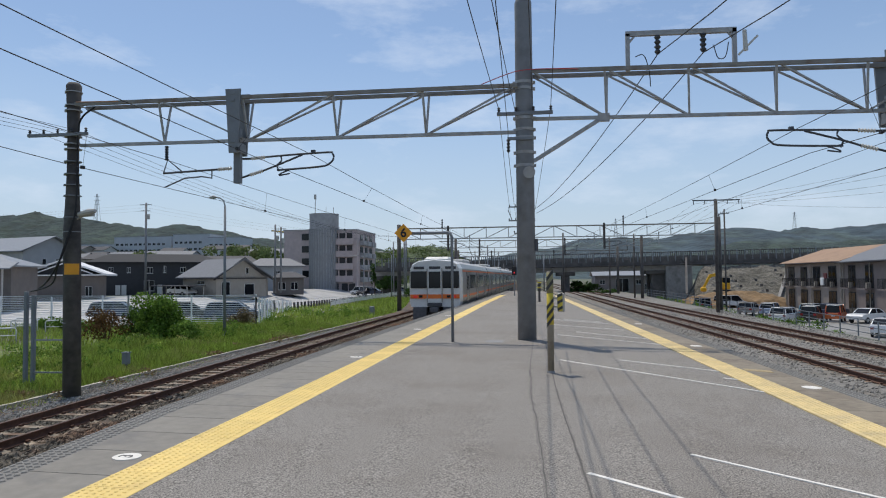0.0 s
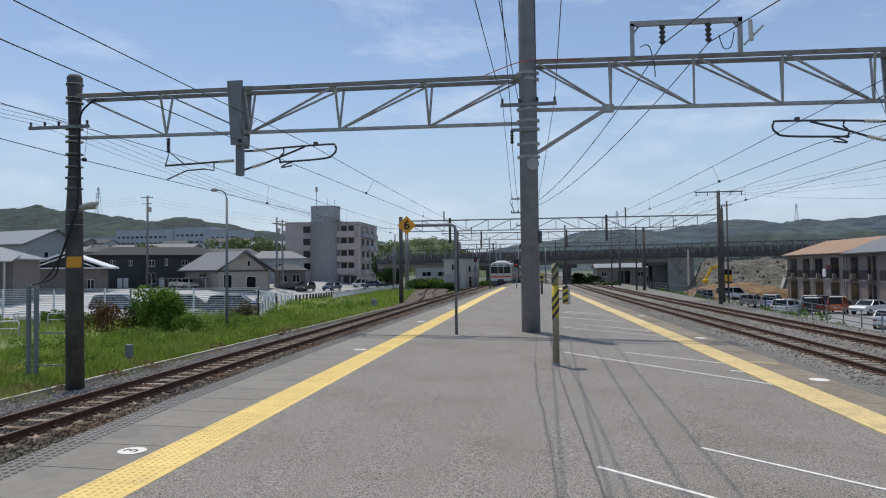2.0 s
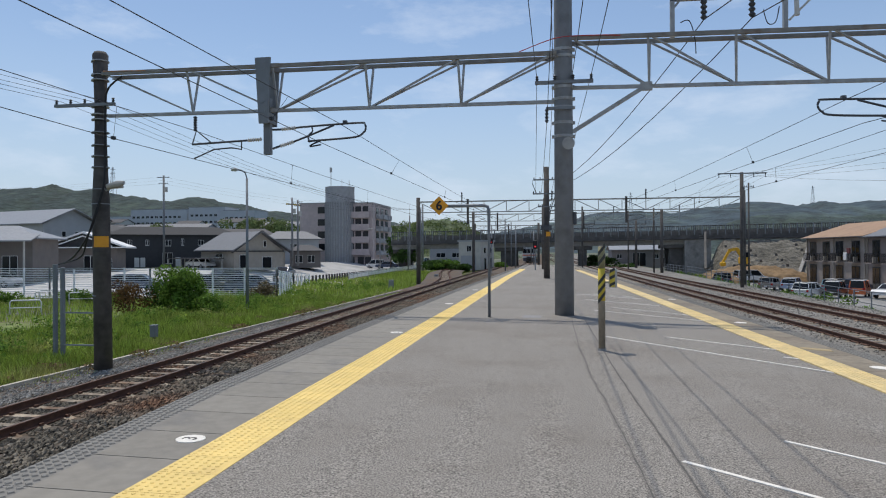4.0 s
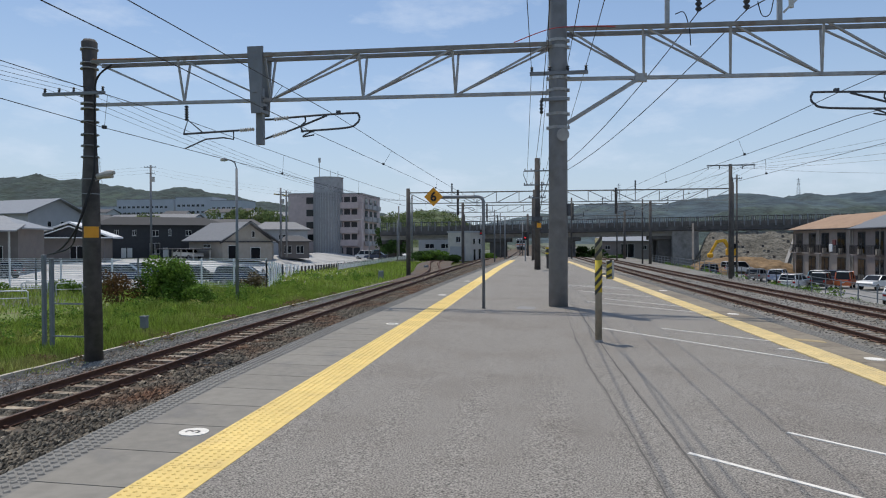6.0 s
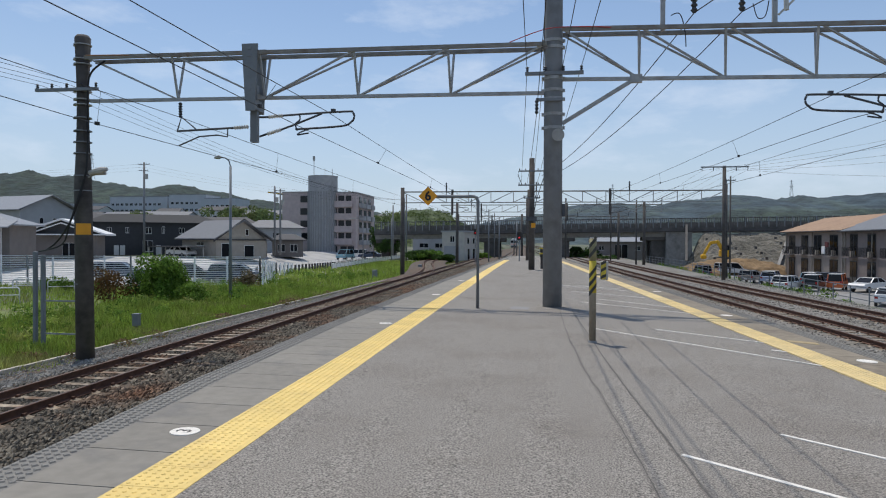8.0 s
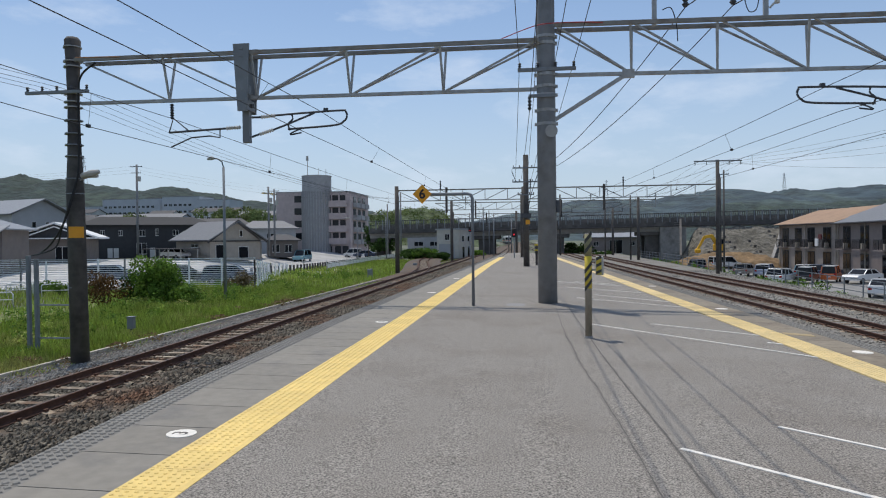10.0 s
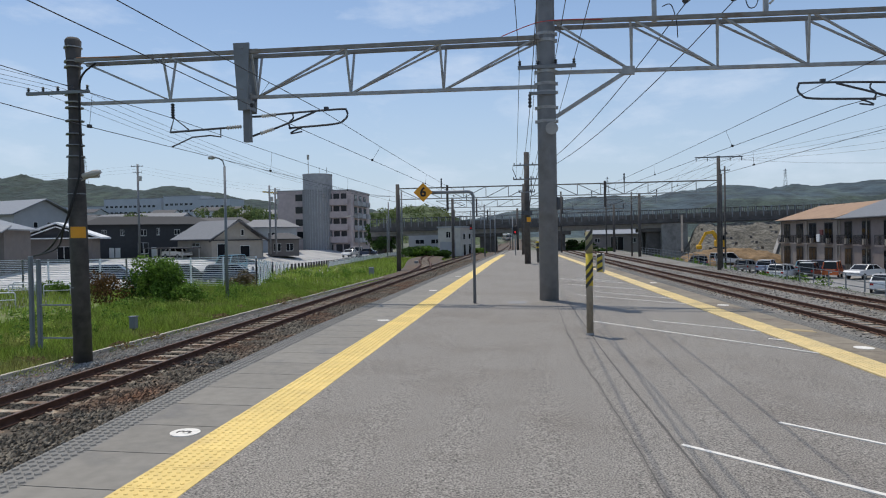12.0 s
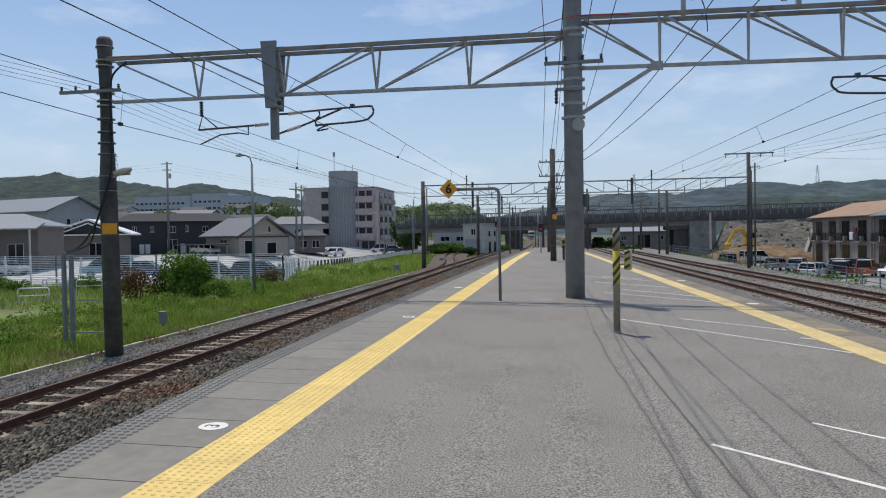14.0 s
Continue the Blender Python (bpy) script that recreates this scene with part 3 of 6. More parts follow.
def wires(name, label, runs, r=0.011, slack=0.0004):
    t = thing(name, label=label, category="overhead wire")
    for pts in runs:
        line = []
        for a, b in zip(pts, pts[1:]):
            a, b = Vector(a), Vector(b)
            n = 10
            sag = slack * (b - a).length ** 2
            line += [a.lerp(b, i / n) - Vector((0, 0, 4 * sag * (i / n) * (1 - i / n))) for i in range(n)]
        line.append(Vector(pts[-1]))
        part("wire", tube(B(), line, r, 5), M_WIRE, t)
    return t


def catenary(line, ys, zc, zm, off, label):
    """Messenger and contact wire over a track with droppers between."""
    t = thing("overhead_line", label=label, category="overhead wire")
    con, mes = [], []
    for (a, b) in zip(ys, ys[1:]):
        for i in range(12):
            y = a + (b - a) * i / 12
            x = lerp(line, y)
            k = i / 12
            sx = off * (1 - 2 * k) if ys.index(a) % 2 == 0 else -off * (1 - 2 * k)
            con.append((x + sx, y, zc(y)))
            mes.append((x, y, zm(y) - 0.10 * 4 * k * (1 - k)))
    part("contact_wire", tube(B(), con, .0085, 5), M_WIRE, t)
    part("messenger_wire", tube(B(), mes, .0085, 5), M_WIRE, t)
    for i in range(2, len(con), 3):
        if con[i][1] < 70:
            part("dropper", tube(B(), [con[i], mes[i]], .005, 4), M_WIRE, t)
            part("dropper_clip", box(B(), con[i][0] - .03, con[i][0] + .03, con[i][1] - .05, con[i][1] + .05, con[i][2] - .02, con[i][2] + .05), M_WIRE, t)
    return t


Z_CON = [(-60, 4.34), (7, 4.33), (PY, 4.39), (60, 4.2), (520, 4.2)]
Z_MES = [(-60, 4.84), (8, 4.83), (PY, 4.90), (60, 4.85), (520, 4.85)]
WIRE_L1 = [(-60, -5.0), (PY, -4.98), (60, -4.95), (120, -5.0), (200, -6.2), (520, -24)]
catenary(WIRE_L1, [-23, PY, 59.5, 100, 150], lambda y: lerp(Z_CON, y), lambda y: lerp(Z_MES, y), 0.45, "contact and messenger wire over the platform track")
catenary([(-60, -8.9), (PY, -8.95), (60, -9.3), (120, -9.2), (520, -20)], [-23, PY, 59.5, 100], lambda y: 4.13 if y < 12 else 4.08, lambda y: 4.82, 0.1, "contact and messenger wire over the outer track")
catenary([(-60, 10.5), (PY, 7.2), (60, 4.9), (120, 2.6), (520, -12)], [-23, PY, 59.5, 100, 150], lambda y: lerp([(-60, 4.1), (12, 4.15), (PY, 4.44), (520, 4.44)], y), lambda y: 5.02, -0.3, "contact and messenger wire over the platform track")
catenary([(-60, 13.6), (PY, 10.3), (60, 8.3), (120, 6.2), (520, -8)], [10, 59.5, 100], lambda y: 4.4, lambda y: 5.1, 0.2, "contact and messenger wire over the second track")
MP = (0.05, 38.75)     # next pole along the platform
wires("feeder_wire", "pair of thick feeder wires over the platform", [
    [(0.60, MP[1], 5.25), (4.05, PY, 7.02), (9.3, -14, 8.6)], [(0.85, MP[1], 5.12), (5.13, PY, 7.0), (11.2, -14, 8.4)]], .0135, .0010)
wires("signal_wire", "thin line wires between the platform poles", [
    [(-0.55, MP[1], 4.7), (0.12, PY, 5.80), (0.28, -14, 5.6)], [(-0.25, MP[1], 4.7), (0.36, PY - .25, 4.66), (0.40, PY - 1.2, 5.0), (0.56, 8.8, 5.5), (1.0, -14, 5.9)],
    [(0.1, MP[1], 4.7), (0.52, PY, 5.80), (0.45, -14, 5.6)], [(0.3, MP[1], 4.7), (0.97, PY, 5.80), (1.15, -14, 5.6)], [(0.65, MP[1], 4.7), (1.42, PY, 5.80), (1.35, -14, 5.6)]], .008)
wires("bank_line_wire", "thin line wires along the bank poles", [
    [(-13.6 + .45 * i, -22, 6.0 + .1 * (i % 2)), (-12.9 + .42 * i, PY, 5.74), (-12.2 + .3 * i, 59.5, 5.2)] for i in range(4)], .0055)
runs = []
for i, zq in enumerate((8.0, 7.6, 7.1, 6.7, 5.9)):
    a, b = Vector((12.6 + .8 * i, 54, 6.95)), Vector((19.2, 40, zq))
    runs.append([tuple(b + (b - a) * 2.2), tuple(a), (7.0 + .5 * i, 125, 6.9)])
wires("power_line", "thin power lines high over the fields", runs + [
    [(-150, 60, 16 + i), (-56.1, 93, 12.6 - .5 * i), (-30, 130, 10 - .5 * i)] for i in range(3)], .0065)


# ---- farther portals and poles ----
def far_portal(y, xl, xr, zt, zb, posts, hangs):
    t = thing("catenary_portal", label="distant steel lattice portal across the tracks", category="catenary portal")
    n = 14
    nodes = [xl + (xr - xl) * i / n for i in range(n + 1)]
    part("top_chord", bar(B(), (xl, y, zt), (xr, y, zt), .10), M_CHORD, t)
    part("bottom_chord", bar(B(), (xl, y, zb), (xr, y, zb), .08), M_GALV, t)
    for i, (a, b) in enumerate(zip(nodes, nodes[1:])):
        p, q = ((a, zt), (b, zb)) if i < 3 or 7 <= i < 10 else ((a, zb), (b, zt))
        part("diagonal", bar(B(), (p[0], y, p[1]), (q[0], y, q[1]), .06), M_GALV, t)
        part("web_post", bar(B(), (b, y, zt), (b, y, zb), .06), M_GALV, t)
    for x, top in posts:
        part("pole", tube(B(), [(x, y, -1.9), (x, y, top)], [.2, .17], 12), M_POLE_D, t, "dark round pole", smooth=True)
    for x in hangs:
        part("drop_post", bar(B(), (x, y, zt + .2), (x, y, zt - 2.0), .18), M_POLE_D, t)
        bm = tube(B(), [(x, y, zb - .5), (x + 1.2, y, zb - .4), (x + 1.5, y, zb - .55), (x + .9, y, zb - .8), (x, y, zb - .9)], .025, 6)
        part("cantilever_arm", bm, M_IRON, t)
    for x in nodes[2::4]:
        part("spike_insulator", insulator(B(), (x, y, zt), (x, y, zt + .8), .08, 4), M_IRON, t)
    return t


far_portal(59.5, -11.4, 15.75, 5.87, 4.93, [(-11.4, 6.25), (-0.35, 6.0), (15.7, 6.4)], [-7.0, 6.4])
far_portal(88.0, -12.0, 15.5, 6.2, 5.3, [(-9.9, 6.6), (-0.8, 6.5), (13.4, 6.6)], [-6.8, 4.0])
far_portal(112.0, -13.0, 14.5, 5.6, 4.9, [(-12.5, 6.0), (-2.2, 6.0), (13.0, 6.2)], [-7.0, 3.0])


def plain_pole(name, label, x, y, z0, z1, r, material, arms=()):
    t = thing(name, label=label, category="pole")
    part("pole", tube(B(), [(x, y, z0), (x, y, z1)], [r, r * .85], 14), material, t, smooth=True)
    for za, hw, w in arms:
        part("crossarm", bar(B(), (x - hw, y - .12, za), (x + hw, y - .12, za), w), M_POLE_P, t)
        for s in (-1, -.5, .5, 1):
            part("pin_insulator", insulator(B(), (x + s * hw * .95, y - .12, za), (x + s * hw * .95, y - .12, za - .3 if hw > 1.5 else za + .14), .04, 3), M_IRON, t)
    return t


mid = plain_pole("platform_pole", "dark round line pole on the platform with crossarms", MP[0], MP[1], -.02, 6.22, .17, M_POLE_D, ((5.5, .72, .07), (4.72, .75, .07), (4.0, .45, .06)))
part("bracket_ring", tube(B(), [(-.7, MP[1], 5.5), (-.72, MP[1], 5.3), (-.5, MP[1], 4.75)], .02), M_IRON, mid)
part("bracket_ring", tube(B(), [(.7, MP[1], 5.5), (.72, MP[1], 5.2), (.3, MP[1], 3.9), (.2, MP[1], 3.3)], .02), M_IRON, mid)
part("stop_plate", box(B(), .02, .26, MP[1] - .24, MP[1] - .2, 2.34, 2.60), M_SIGNY, mid, "small amber plate")
part("lamp_box", box(B(), -.25, .33, MP[1] - .3, MP[1] - .05, 2.7, 2.95), M_IRON, mid)
plain_pole("platform_pole", "dark slim pole behind the platform pole", -.5, 57, -.05, 5.2, .10, M_POLE_D)
plain_pole("line_pole", "tall dark pole with a wide crossarm beside the tracks", 14.2, 54, -1.6, 7.3, .15, M_POLE_D, ((7.2, 1.72, .09),))
plain_pole("line_pole", "dark slim pole beyond the tracks", 17.8, 66, -3.6, 7.6, .085, M_POLE_D, ((7.2, .4, .07),))
for x, y in ((12.6, 89), (3.6, 82), (10.8, 102)):
    plain_pole("line_pole", "slim dark pole beside the tracks", x, y, -1.4, 4.6 + y * .025, .11, M_POLE_D)
for x, y, h in ((-5.4, 104, 5.4), (-3.3, 122, 5.0), (1.4, 116, 5.2), (2.7, 138, 5.6), (-4.6, 146, 5.6), (-10.3, 118, 6.0), (-7.1, 120, 6.5), (-6.4, 96, 6.0)):
    plain_pole("line_pole", "slim grey mast beside the tracks", x, y, -1.4, h, .10, M_POLE_P)


def utility_pole(x, y, z0, z1, r, label, arms):
    t = plain_pole("utility_pole", label, x, y, z0, z1, r, M_POLE, arms)
    bm = tube(B(), [(x + .35, y, z1 - 2.4), (x + .35, y, z1 - 1.7)], .24, 10)
    part("transformer", bm, M_GREY, t, "grey can transformer")
    return t


utility_pole(-56.06, 93, -.6, 12.8, .17, "concrete utility pole with crossarms and a transformer", ((12.5, .9, .09), (11.6, .7, .08)))
utility_pole(-39.1, 100, -.6, 9.8, .16, "concrete utility pole among the houses", ((8.8, .6, .08),))
utility_pole(-38.2, 100, -.6, 9.4, .16, "concrete utility pole among the houses", ((9.1, .8, .08), (8.5, .5, .08)))
for x, y, h in ((-21.5, 112, 8.6), (-20.0, 106, 8.8), (-25.5, 122, 8)):
    plain_pole("utility_pole", "slim concrete utility pole by the road", x, y, -1.5, h, .14, M_POLE)


def street_lamp(x, y, z0, z1, reach, label):
    t = thing("street_lamp", label=label, category="street lamp")
    part("pole", tube(B(), [(x, y, z0), (x, y, z1)], [.09, .06], 12), M_POLE_P, t, smooth=True)
    part("arm", tube(B(), [(x, y, z1), (x + reach * .15, y, z1 + .3), (x + reach * .5, y, z1 + .45), (x + reach, y, z1 + .5)], .035), M_POLE_P, t)
    part("lamp_head", tube(B(), [(x + reach * .85, y, z1 + .48), (x + reach * 1.1, y, z1 + .5), (x + reach * 1.5, y, z1 + .47)], [.05, .11, .06]), M_GREY, t, "grey lamp head")
    return t


street_lamp(-15.95, 35, -1.9, 5.55, -.6, "slim grey street lamp behind the bank")
street_lamp(-22.8, 108, -1.5, 5.2, -1.5, "slim grey street lamp by the road")
street_lamp(-30, 118, -1.5, 5.0, -1.5, "slim grey street lamp by the road")

# ---- signs and posts on the platform ----
sign = thing("car_stop_sign", (-0.98, 15.85, pz(-.98)), label="bent grey pipe post with an amber diamond sign reading 6", category="sign")
part("post", tube(B(), [(0, 0, -.02), (0, 0, 2.50), (-.03, 0, 2.58), (-.10, 0, 2.61), (-1.0, 0, 2.61)], .038, 12), M_POLE_P, sign, smooth=True)
bm = B()
h = .225
v = [bm.verts.new((-1.17 + dx, dy, 2.62 + dz)) for dy in (-.06, -.05) for dx, dz in ((h, 0), (0, h), (-h, 0), (0, -h))]
loft(bm, [v[:4], v[4:]])
face = part("sign_face", bm, M_SIGNY, sign, "amber diamond sign plate")
cu = bpy.data.curves.new("digit", "FONT")
cu.body, cu.size, cu.align_x, cu.align_y, cu.extrude = "6", .30, "CENTER", "CENTER", .002
digit = new("digit", cu)
digit.matrix_basis = pose(-1.17, -.065, 2.615, 90, 0, 0)
digit.parent = sign
cu.materials.append(M_DARK)
cu.offset = .008

post = thing("hazard_post", (1.275, 10.98, pz(1.275)), label="short grey post wrapped in yellow and black hazard bands", category="post")
part("shaft", tube(B(), [(0, 0, -.01), (0, 0, 1.64), (0, 0, 1.66)], [.054, .054, .04], 20), mat("weathered_tan_post_paint", (.27, .235, .18), .75, scale=9, vary=.15, second=(.17, .14, .10), second_at=.58, second_scale=4), post, "weathered tan lower shaft", smooth=True)
part("base_collar", tube(B(), [(0, 0, -.01), (0, 0, .035)], [.075, .06], 16), M_CONC, post)


part("yellow_sleeve", tube(B(), [(0, 0, .79), (0, 0, 1.30)], .0565, 20), M_TAPEY, post, "yellow hazard sleeve", smooth=True)
part("worn_sleeve", tube(B(), [(0, 0, 1.30), (0, 0, 1.645)], .056, 20), mat("worn_olive_band", (.24, .22, .11), .6, scale=12, vary=.2), post, "faded olive sleeve", smooth=True)
for z in (.85, .99, 1.13, 1.44, 1.60):
    bm = B()
    rings = []
    for i in range(25):
        a = 2 * math.pi * i / 24
        dz = .075 * math.cos(a)
        rings.append([bm.verts.new((math.cos(a) * k, math.sin(a) * k, z + dz + q)) for k, q in ((.054, -.035), (.059, -.035), (.059, .035), (.054, .035))])
    loft(bm, rings, cap=False)
    part("black_band", bm, M_TAPEB, post, "black hazard band")
bm = B()
box(bm, .115, .235, -.06, .06, 1.00, 1.30, .012)
bar(bm, (.04, 0, 1.08), (.12, 0, 1.08), .03)
bar(bm, (.04, 0, 1.22), (.12, 0, 1.22), .03)
call = part("call_box", bm, M_GREY, post, "small grey box bracketed to the post")
part("hazard_panel", box(B(), .118, .20, -.066, -.0605, 1.01, 1.285), M_TAPEY, call, "yellow hazard panel")
for z_ in (1.01, 1.12, 1.225):
    bm = B()
    q = [bm.verts.new((x_, -.069, z_ + dz)) for x_, dz in ((.118, .0), (.20, .045), (.20, .09), (.118, .05))]
    w_ = [bm.verts.new((v.co.x, -.0665, v.co.z)) for v in q]
    loft(bm, [q, w_])
    part("hazard_stripe", bm, M_TAPEB, call, "black hazard stripe")
for x, y in ((.62, 40.5), (.95, 42.5)):
    t = thing("hazard_post", (x, y, pz(x)), label="distant short post with yellow and black hazard bands", category="post")
    part("shaft", tube(B(), [(0, 0, 0), (0, 0, 1.2)], .07, 12), M_POLE_D, t)
    for i in range(4):
        part("band", tube(B(), [(0, 0, .7 + i * .15), (0, 0, .78 + i * .15)], .12, 12), M_TAPEY if i % 2 else M_TAPEB, t)


def signal(x, y, z0, h, label):
    t = thing("railway_signal", (x, y, z0), label=label, category="signal")
    part("mast", tube(B(), [(0, 0, 0), (0, 0, h)], .045, 10), M_POLE_P, t)
    part("head", box(B(), -.18, .18, -.12, .05, h - .5, h + .18, .04), M_BLACK, t, "black signal head")
    part("red_lens", tube(B(), [(0, -.13, h - .3), (0, -.16, h - .3)], .06, 14), glow("red_signal_lens", (.8, .02, .03), .8), t, "lit red lens")
    return t


signal(-1.05, 54.5, pz(-1.3), 2.15, "slim signal on the platform showing red")
signal(-7.2, 84, -1.3, 4.2, "track signal showing red")


# ---- the train ----
M_STEEL = mat("brushed_stainless_steel", (0.31, 0.30, 0.285), 0.35, 0.7, scale=3, vary=0.06)
M_CAB = mat("white_cab_paint", (0.66, 0.66, 0.64), 0.4, vary=0.05)
M_ORANGE = mat("orange_stripe", (0.78, 0.17, 0.02), 0.45, vary=0.04)
M_UNDER = mat("under_frame_grey", (0.10, 0.10, 0.105), 0.7, vary=0.2)
M_SEAM = mat("door_seam_dark", (0.05, 0.05, 0.055), 0.5, vary=0.1)
M_ROOF = mat("train_roof_grey", (0.42, 0.42, 0.41), 0.6, vary=0.1)
M_TAIL = glow("red_tail_lamp", (0.6, 0.03, 0.02), .25)

SEC = [(-1.40, 1.0), (-1.475, 1.35), (-1.475, 2.6), (-1.43, 3.15), (-1.30, 3.42), (-.95, 3.60), (0, 3.68), (.95, 3.60), (1.30, 3.42), (1.43, 3.15), (1.475, 2.6), (1.475, 1.35), (1.40, 1.0)]


def car_shell(parent, y0, y1, cab):
    bm = B()
    rings = []
    if cab:
        for y, k, dz in ((y0 + .02, .965, -.05), (y0 + .12, .985, -.02), (y0 + .3, 1, 0)):
            rings.append([bm.verts.new((x * k, y, z + (dz if z > 3 else 0))) for x, z in SEC])
    else:
        rings.append([bm.verts.new((x, y0, z)) for x, z in SEC])
    if cab:
        rings.append([bm.verts.new((x, y0 + 1.1, z)) for x, z in SEC])
    rings.append([bm.verts.new((x, y1, z)) for x, z in SEC])
    loft(bm, rings)
    ob = part("body_shell", bm, M_STEEL, parent, "stainless steel car body")
    ob.data.materials.append(M_CAB)
    ob.data.materials.append(M_ROOF)
    for p in ob.data.polygons:
        if cab and p.center.y < y0 + 1.0:
            p.material_index = 1
        elif p.center.z > 3.3 and p.normal.z > .4:
            p.material_index = 2
    return ob


train = thing("train", (lerp(TRACK_L1, 37.9), 37.9, RAIL), label="stainless steel commuter train with an orange stripe, seen from its tail", category="train")
CAR = 19.6
for c in range(4):
    y0 = c * (CAR + .5)
    car_shell(train, y0, y0 + CAR, c == 0)
    for s in (-1, 1):
        lo = 1.2 if c == 0 else 0
        part("orange_band", box(B(), s * 1.478 - .006, s * 1.478 + .006, y0 + lo, y0 + CAR, 1.48, 1.62), M_ORANGE, train, "orange stripe")
        part("upper_band", box(B(), s * 1.452 - .02, s * 1.452 + .012, y0 + lo, y0 + CAR, 2.98, 3.05), M_ORANGE, train)
        for d in range(3):
            yd = y0 + 3.2 + d * 6.3
            for k in (0, .68):
                part("door_leaf", box(B(), s * 1.47 - .012, s * 1.47 + .016, yd + k, yd + k + .64, 1.12, 2.95), M_STEEL, train, "stainless sliding door leaf")
                part("door_window", box(B(), s * 1.487 - .006, s * 1.487 + .006, yd + k + .12, yd + k + .52, 1.9, 2.75), M_GLASS, train)
            for k in (-.05, 1.33):
                part("door_seam", box(B(), s * 1.480 - .008, s * 1.480 + .008, yd + k, yd + k + .05, 1.1, 2.98), M_SEAM, train)
            part("side_window", box(B(), s * 1.478 - .008, s * 1.478 + .008, yd + 2.0, yd + 3.6, 1.95, 2.8), M_GLASS, train, "dark side window")
            part("side_window", box(B(), s * 1.478 - .008, s * 1.478 + .008, yd + 3.7, yd + 5.3, 1.95, 2.8), M_GLASS, train, "dark side window")
    part("under_frame", box(B(), -1.2, 1.2, y0 + 1.6, y0 + CAR - .6, .35, 1.02), M_UNDER, train, "dark equipment boxes under the floor")
    for yb in (y0 + 2.4, y0 + CAR - 2.4):
        for s in (-.533, .533):
            for dy in (-1.05, 1.05):
                part("wheel", tube(B(), [(s - .06, yb + dy, .43), (s + .06, yb + dy, .43)], .43, 18), M_UNDER, train)
        part("bogie_frame", box(B(), -1.0, 1.0, yb - 1.5, yb + 1.5, .35, .62), M_UNDER, train)
    part("air_conditioner", box(B(), -.8, .8, y0 + 8, y0 + 11.4, 3.55, 3.88, .1), M_ROOF, train, "grey roof air conditioner")
    if c == 0:
        part("roof_hatch", box(B(), -.75, .75, y0 + 1.0, y0 + 2.4, 3.55, 3.84, .12), M_CAB, train, "white rounded roof housing")
    if c % 2:
        bm = B()
        for x in (-.5, .5):
            bar(bm, (x, y0 + 3, 3.7), (x * .6, y0 + 4.3, 4.6), .05)
            bar(bm, (x * .6, y0 + 4.3, 4.6), (x, y0 + 3.1, 5.35), .04)
        bar(bm, (-.8, y0 + 3.1, 5.35), (.8, y0 + 3.1, 5.35), .05)
        part("pantograph", bm, M_IRON, train, "raised pantograph")
    part("gangway", box(B(), -.6, .6, y0 + CAR, y0 + CAR + .5, 1.1, 3.2), M_BLACK, train, "black gangway bellows")
# tail face
for x0, x1 in ((-1.38, -.44), (.44, 1.38)):
    part("windscreen", box(B(), x0, x1, -.05, .05, 2.05, 3.0, .03), M_GLASS, train, "large dark windscreen")
door = part("end_door", box(B(), -.40, .40, -.035, .03, 1.25, 3.12), M_CAB, train, "white end door")
part("door_window", box(B(), -.33, .33, -.06, -.03, 2.05, 2.98), M_GLASS, door)
for x in (-.42, .42):
    part("door_frame", box(B(), x - .025, x + .025, -.07, .02, 1.25, 3.15), M_STEEL, train)
part("orange_band", box(B(), -1.40, 1.40, -.04, .03, 1.47, 1.70), M_ORANGE, train, "orange stripe across the tail")
part("orange_band", box(B(), -.41, .41, -.06, -.034, 1.47, 1.70), M_ORANGE, train)
for x in (-1.1, 1.1):
    part("tail_lamp", box(B(), x - .11, x + .11, -.07, -.03, 1.52, 1.64), M_TAIL, train, "lit red tail lamp")
    part("head_lamp", box(B(), x * .72 - .10, x * .72 + .10, -.07, -.03, 1.52, 1.66), M_GLASS, train)
for x0, x1 in ((-1.2, -.6), (-.32, .32), (.6, 1.2)):
    part("indicator_panel", box(B(), x0, x1, -.02, .08, 3.12, 3.27), M_SEAM, train, "dark destination panel")
part("coupler", box(B(), -.22, .22, -.45, .3, .70, 1.0, .03), M_UNDER, train, "dark coupler")
bm = B()
box(bm, -1.25, -.45, -.02, .25, .18, 1.0, .04)
part("skirt", bm, M_UNDER, train, "grey snow-plough skirt")
bm = B()
box(bm, .45, 1.25, -.02, .25, .18, 1.0, .04)
part("skirt", bm, M_UNDER, train, "grey snow-plough skirt")
part("step_plate", box(B(), -.42, .42, -.12, 0, 1.02, 1.22, .03), M_SEAM, train)


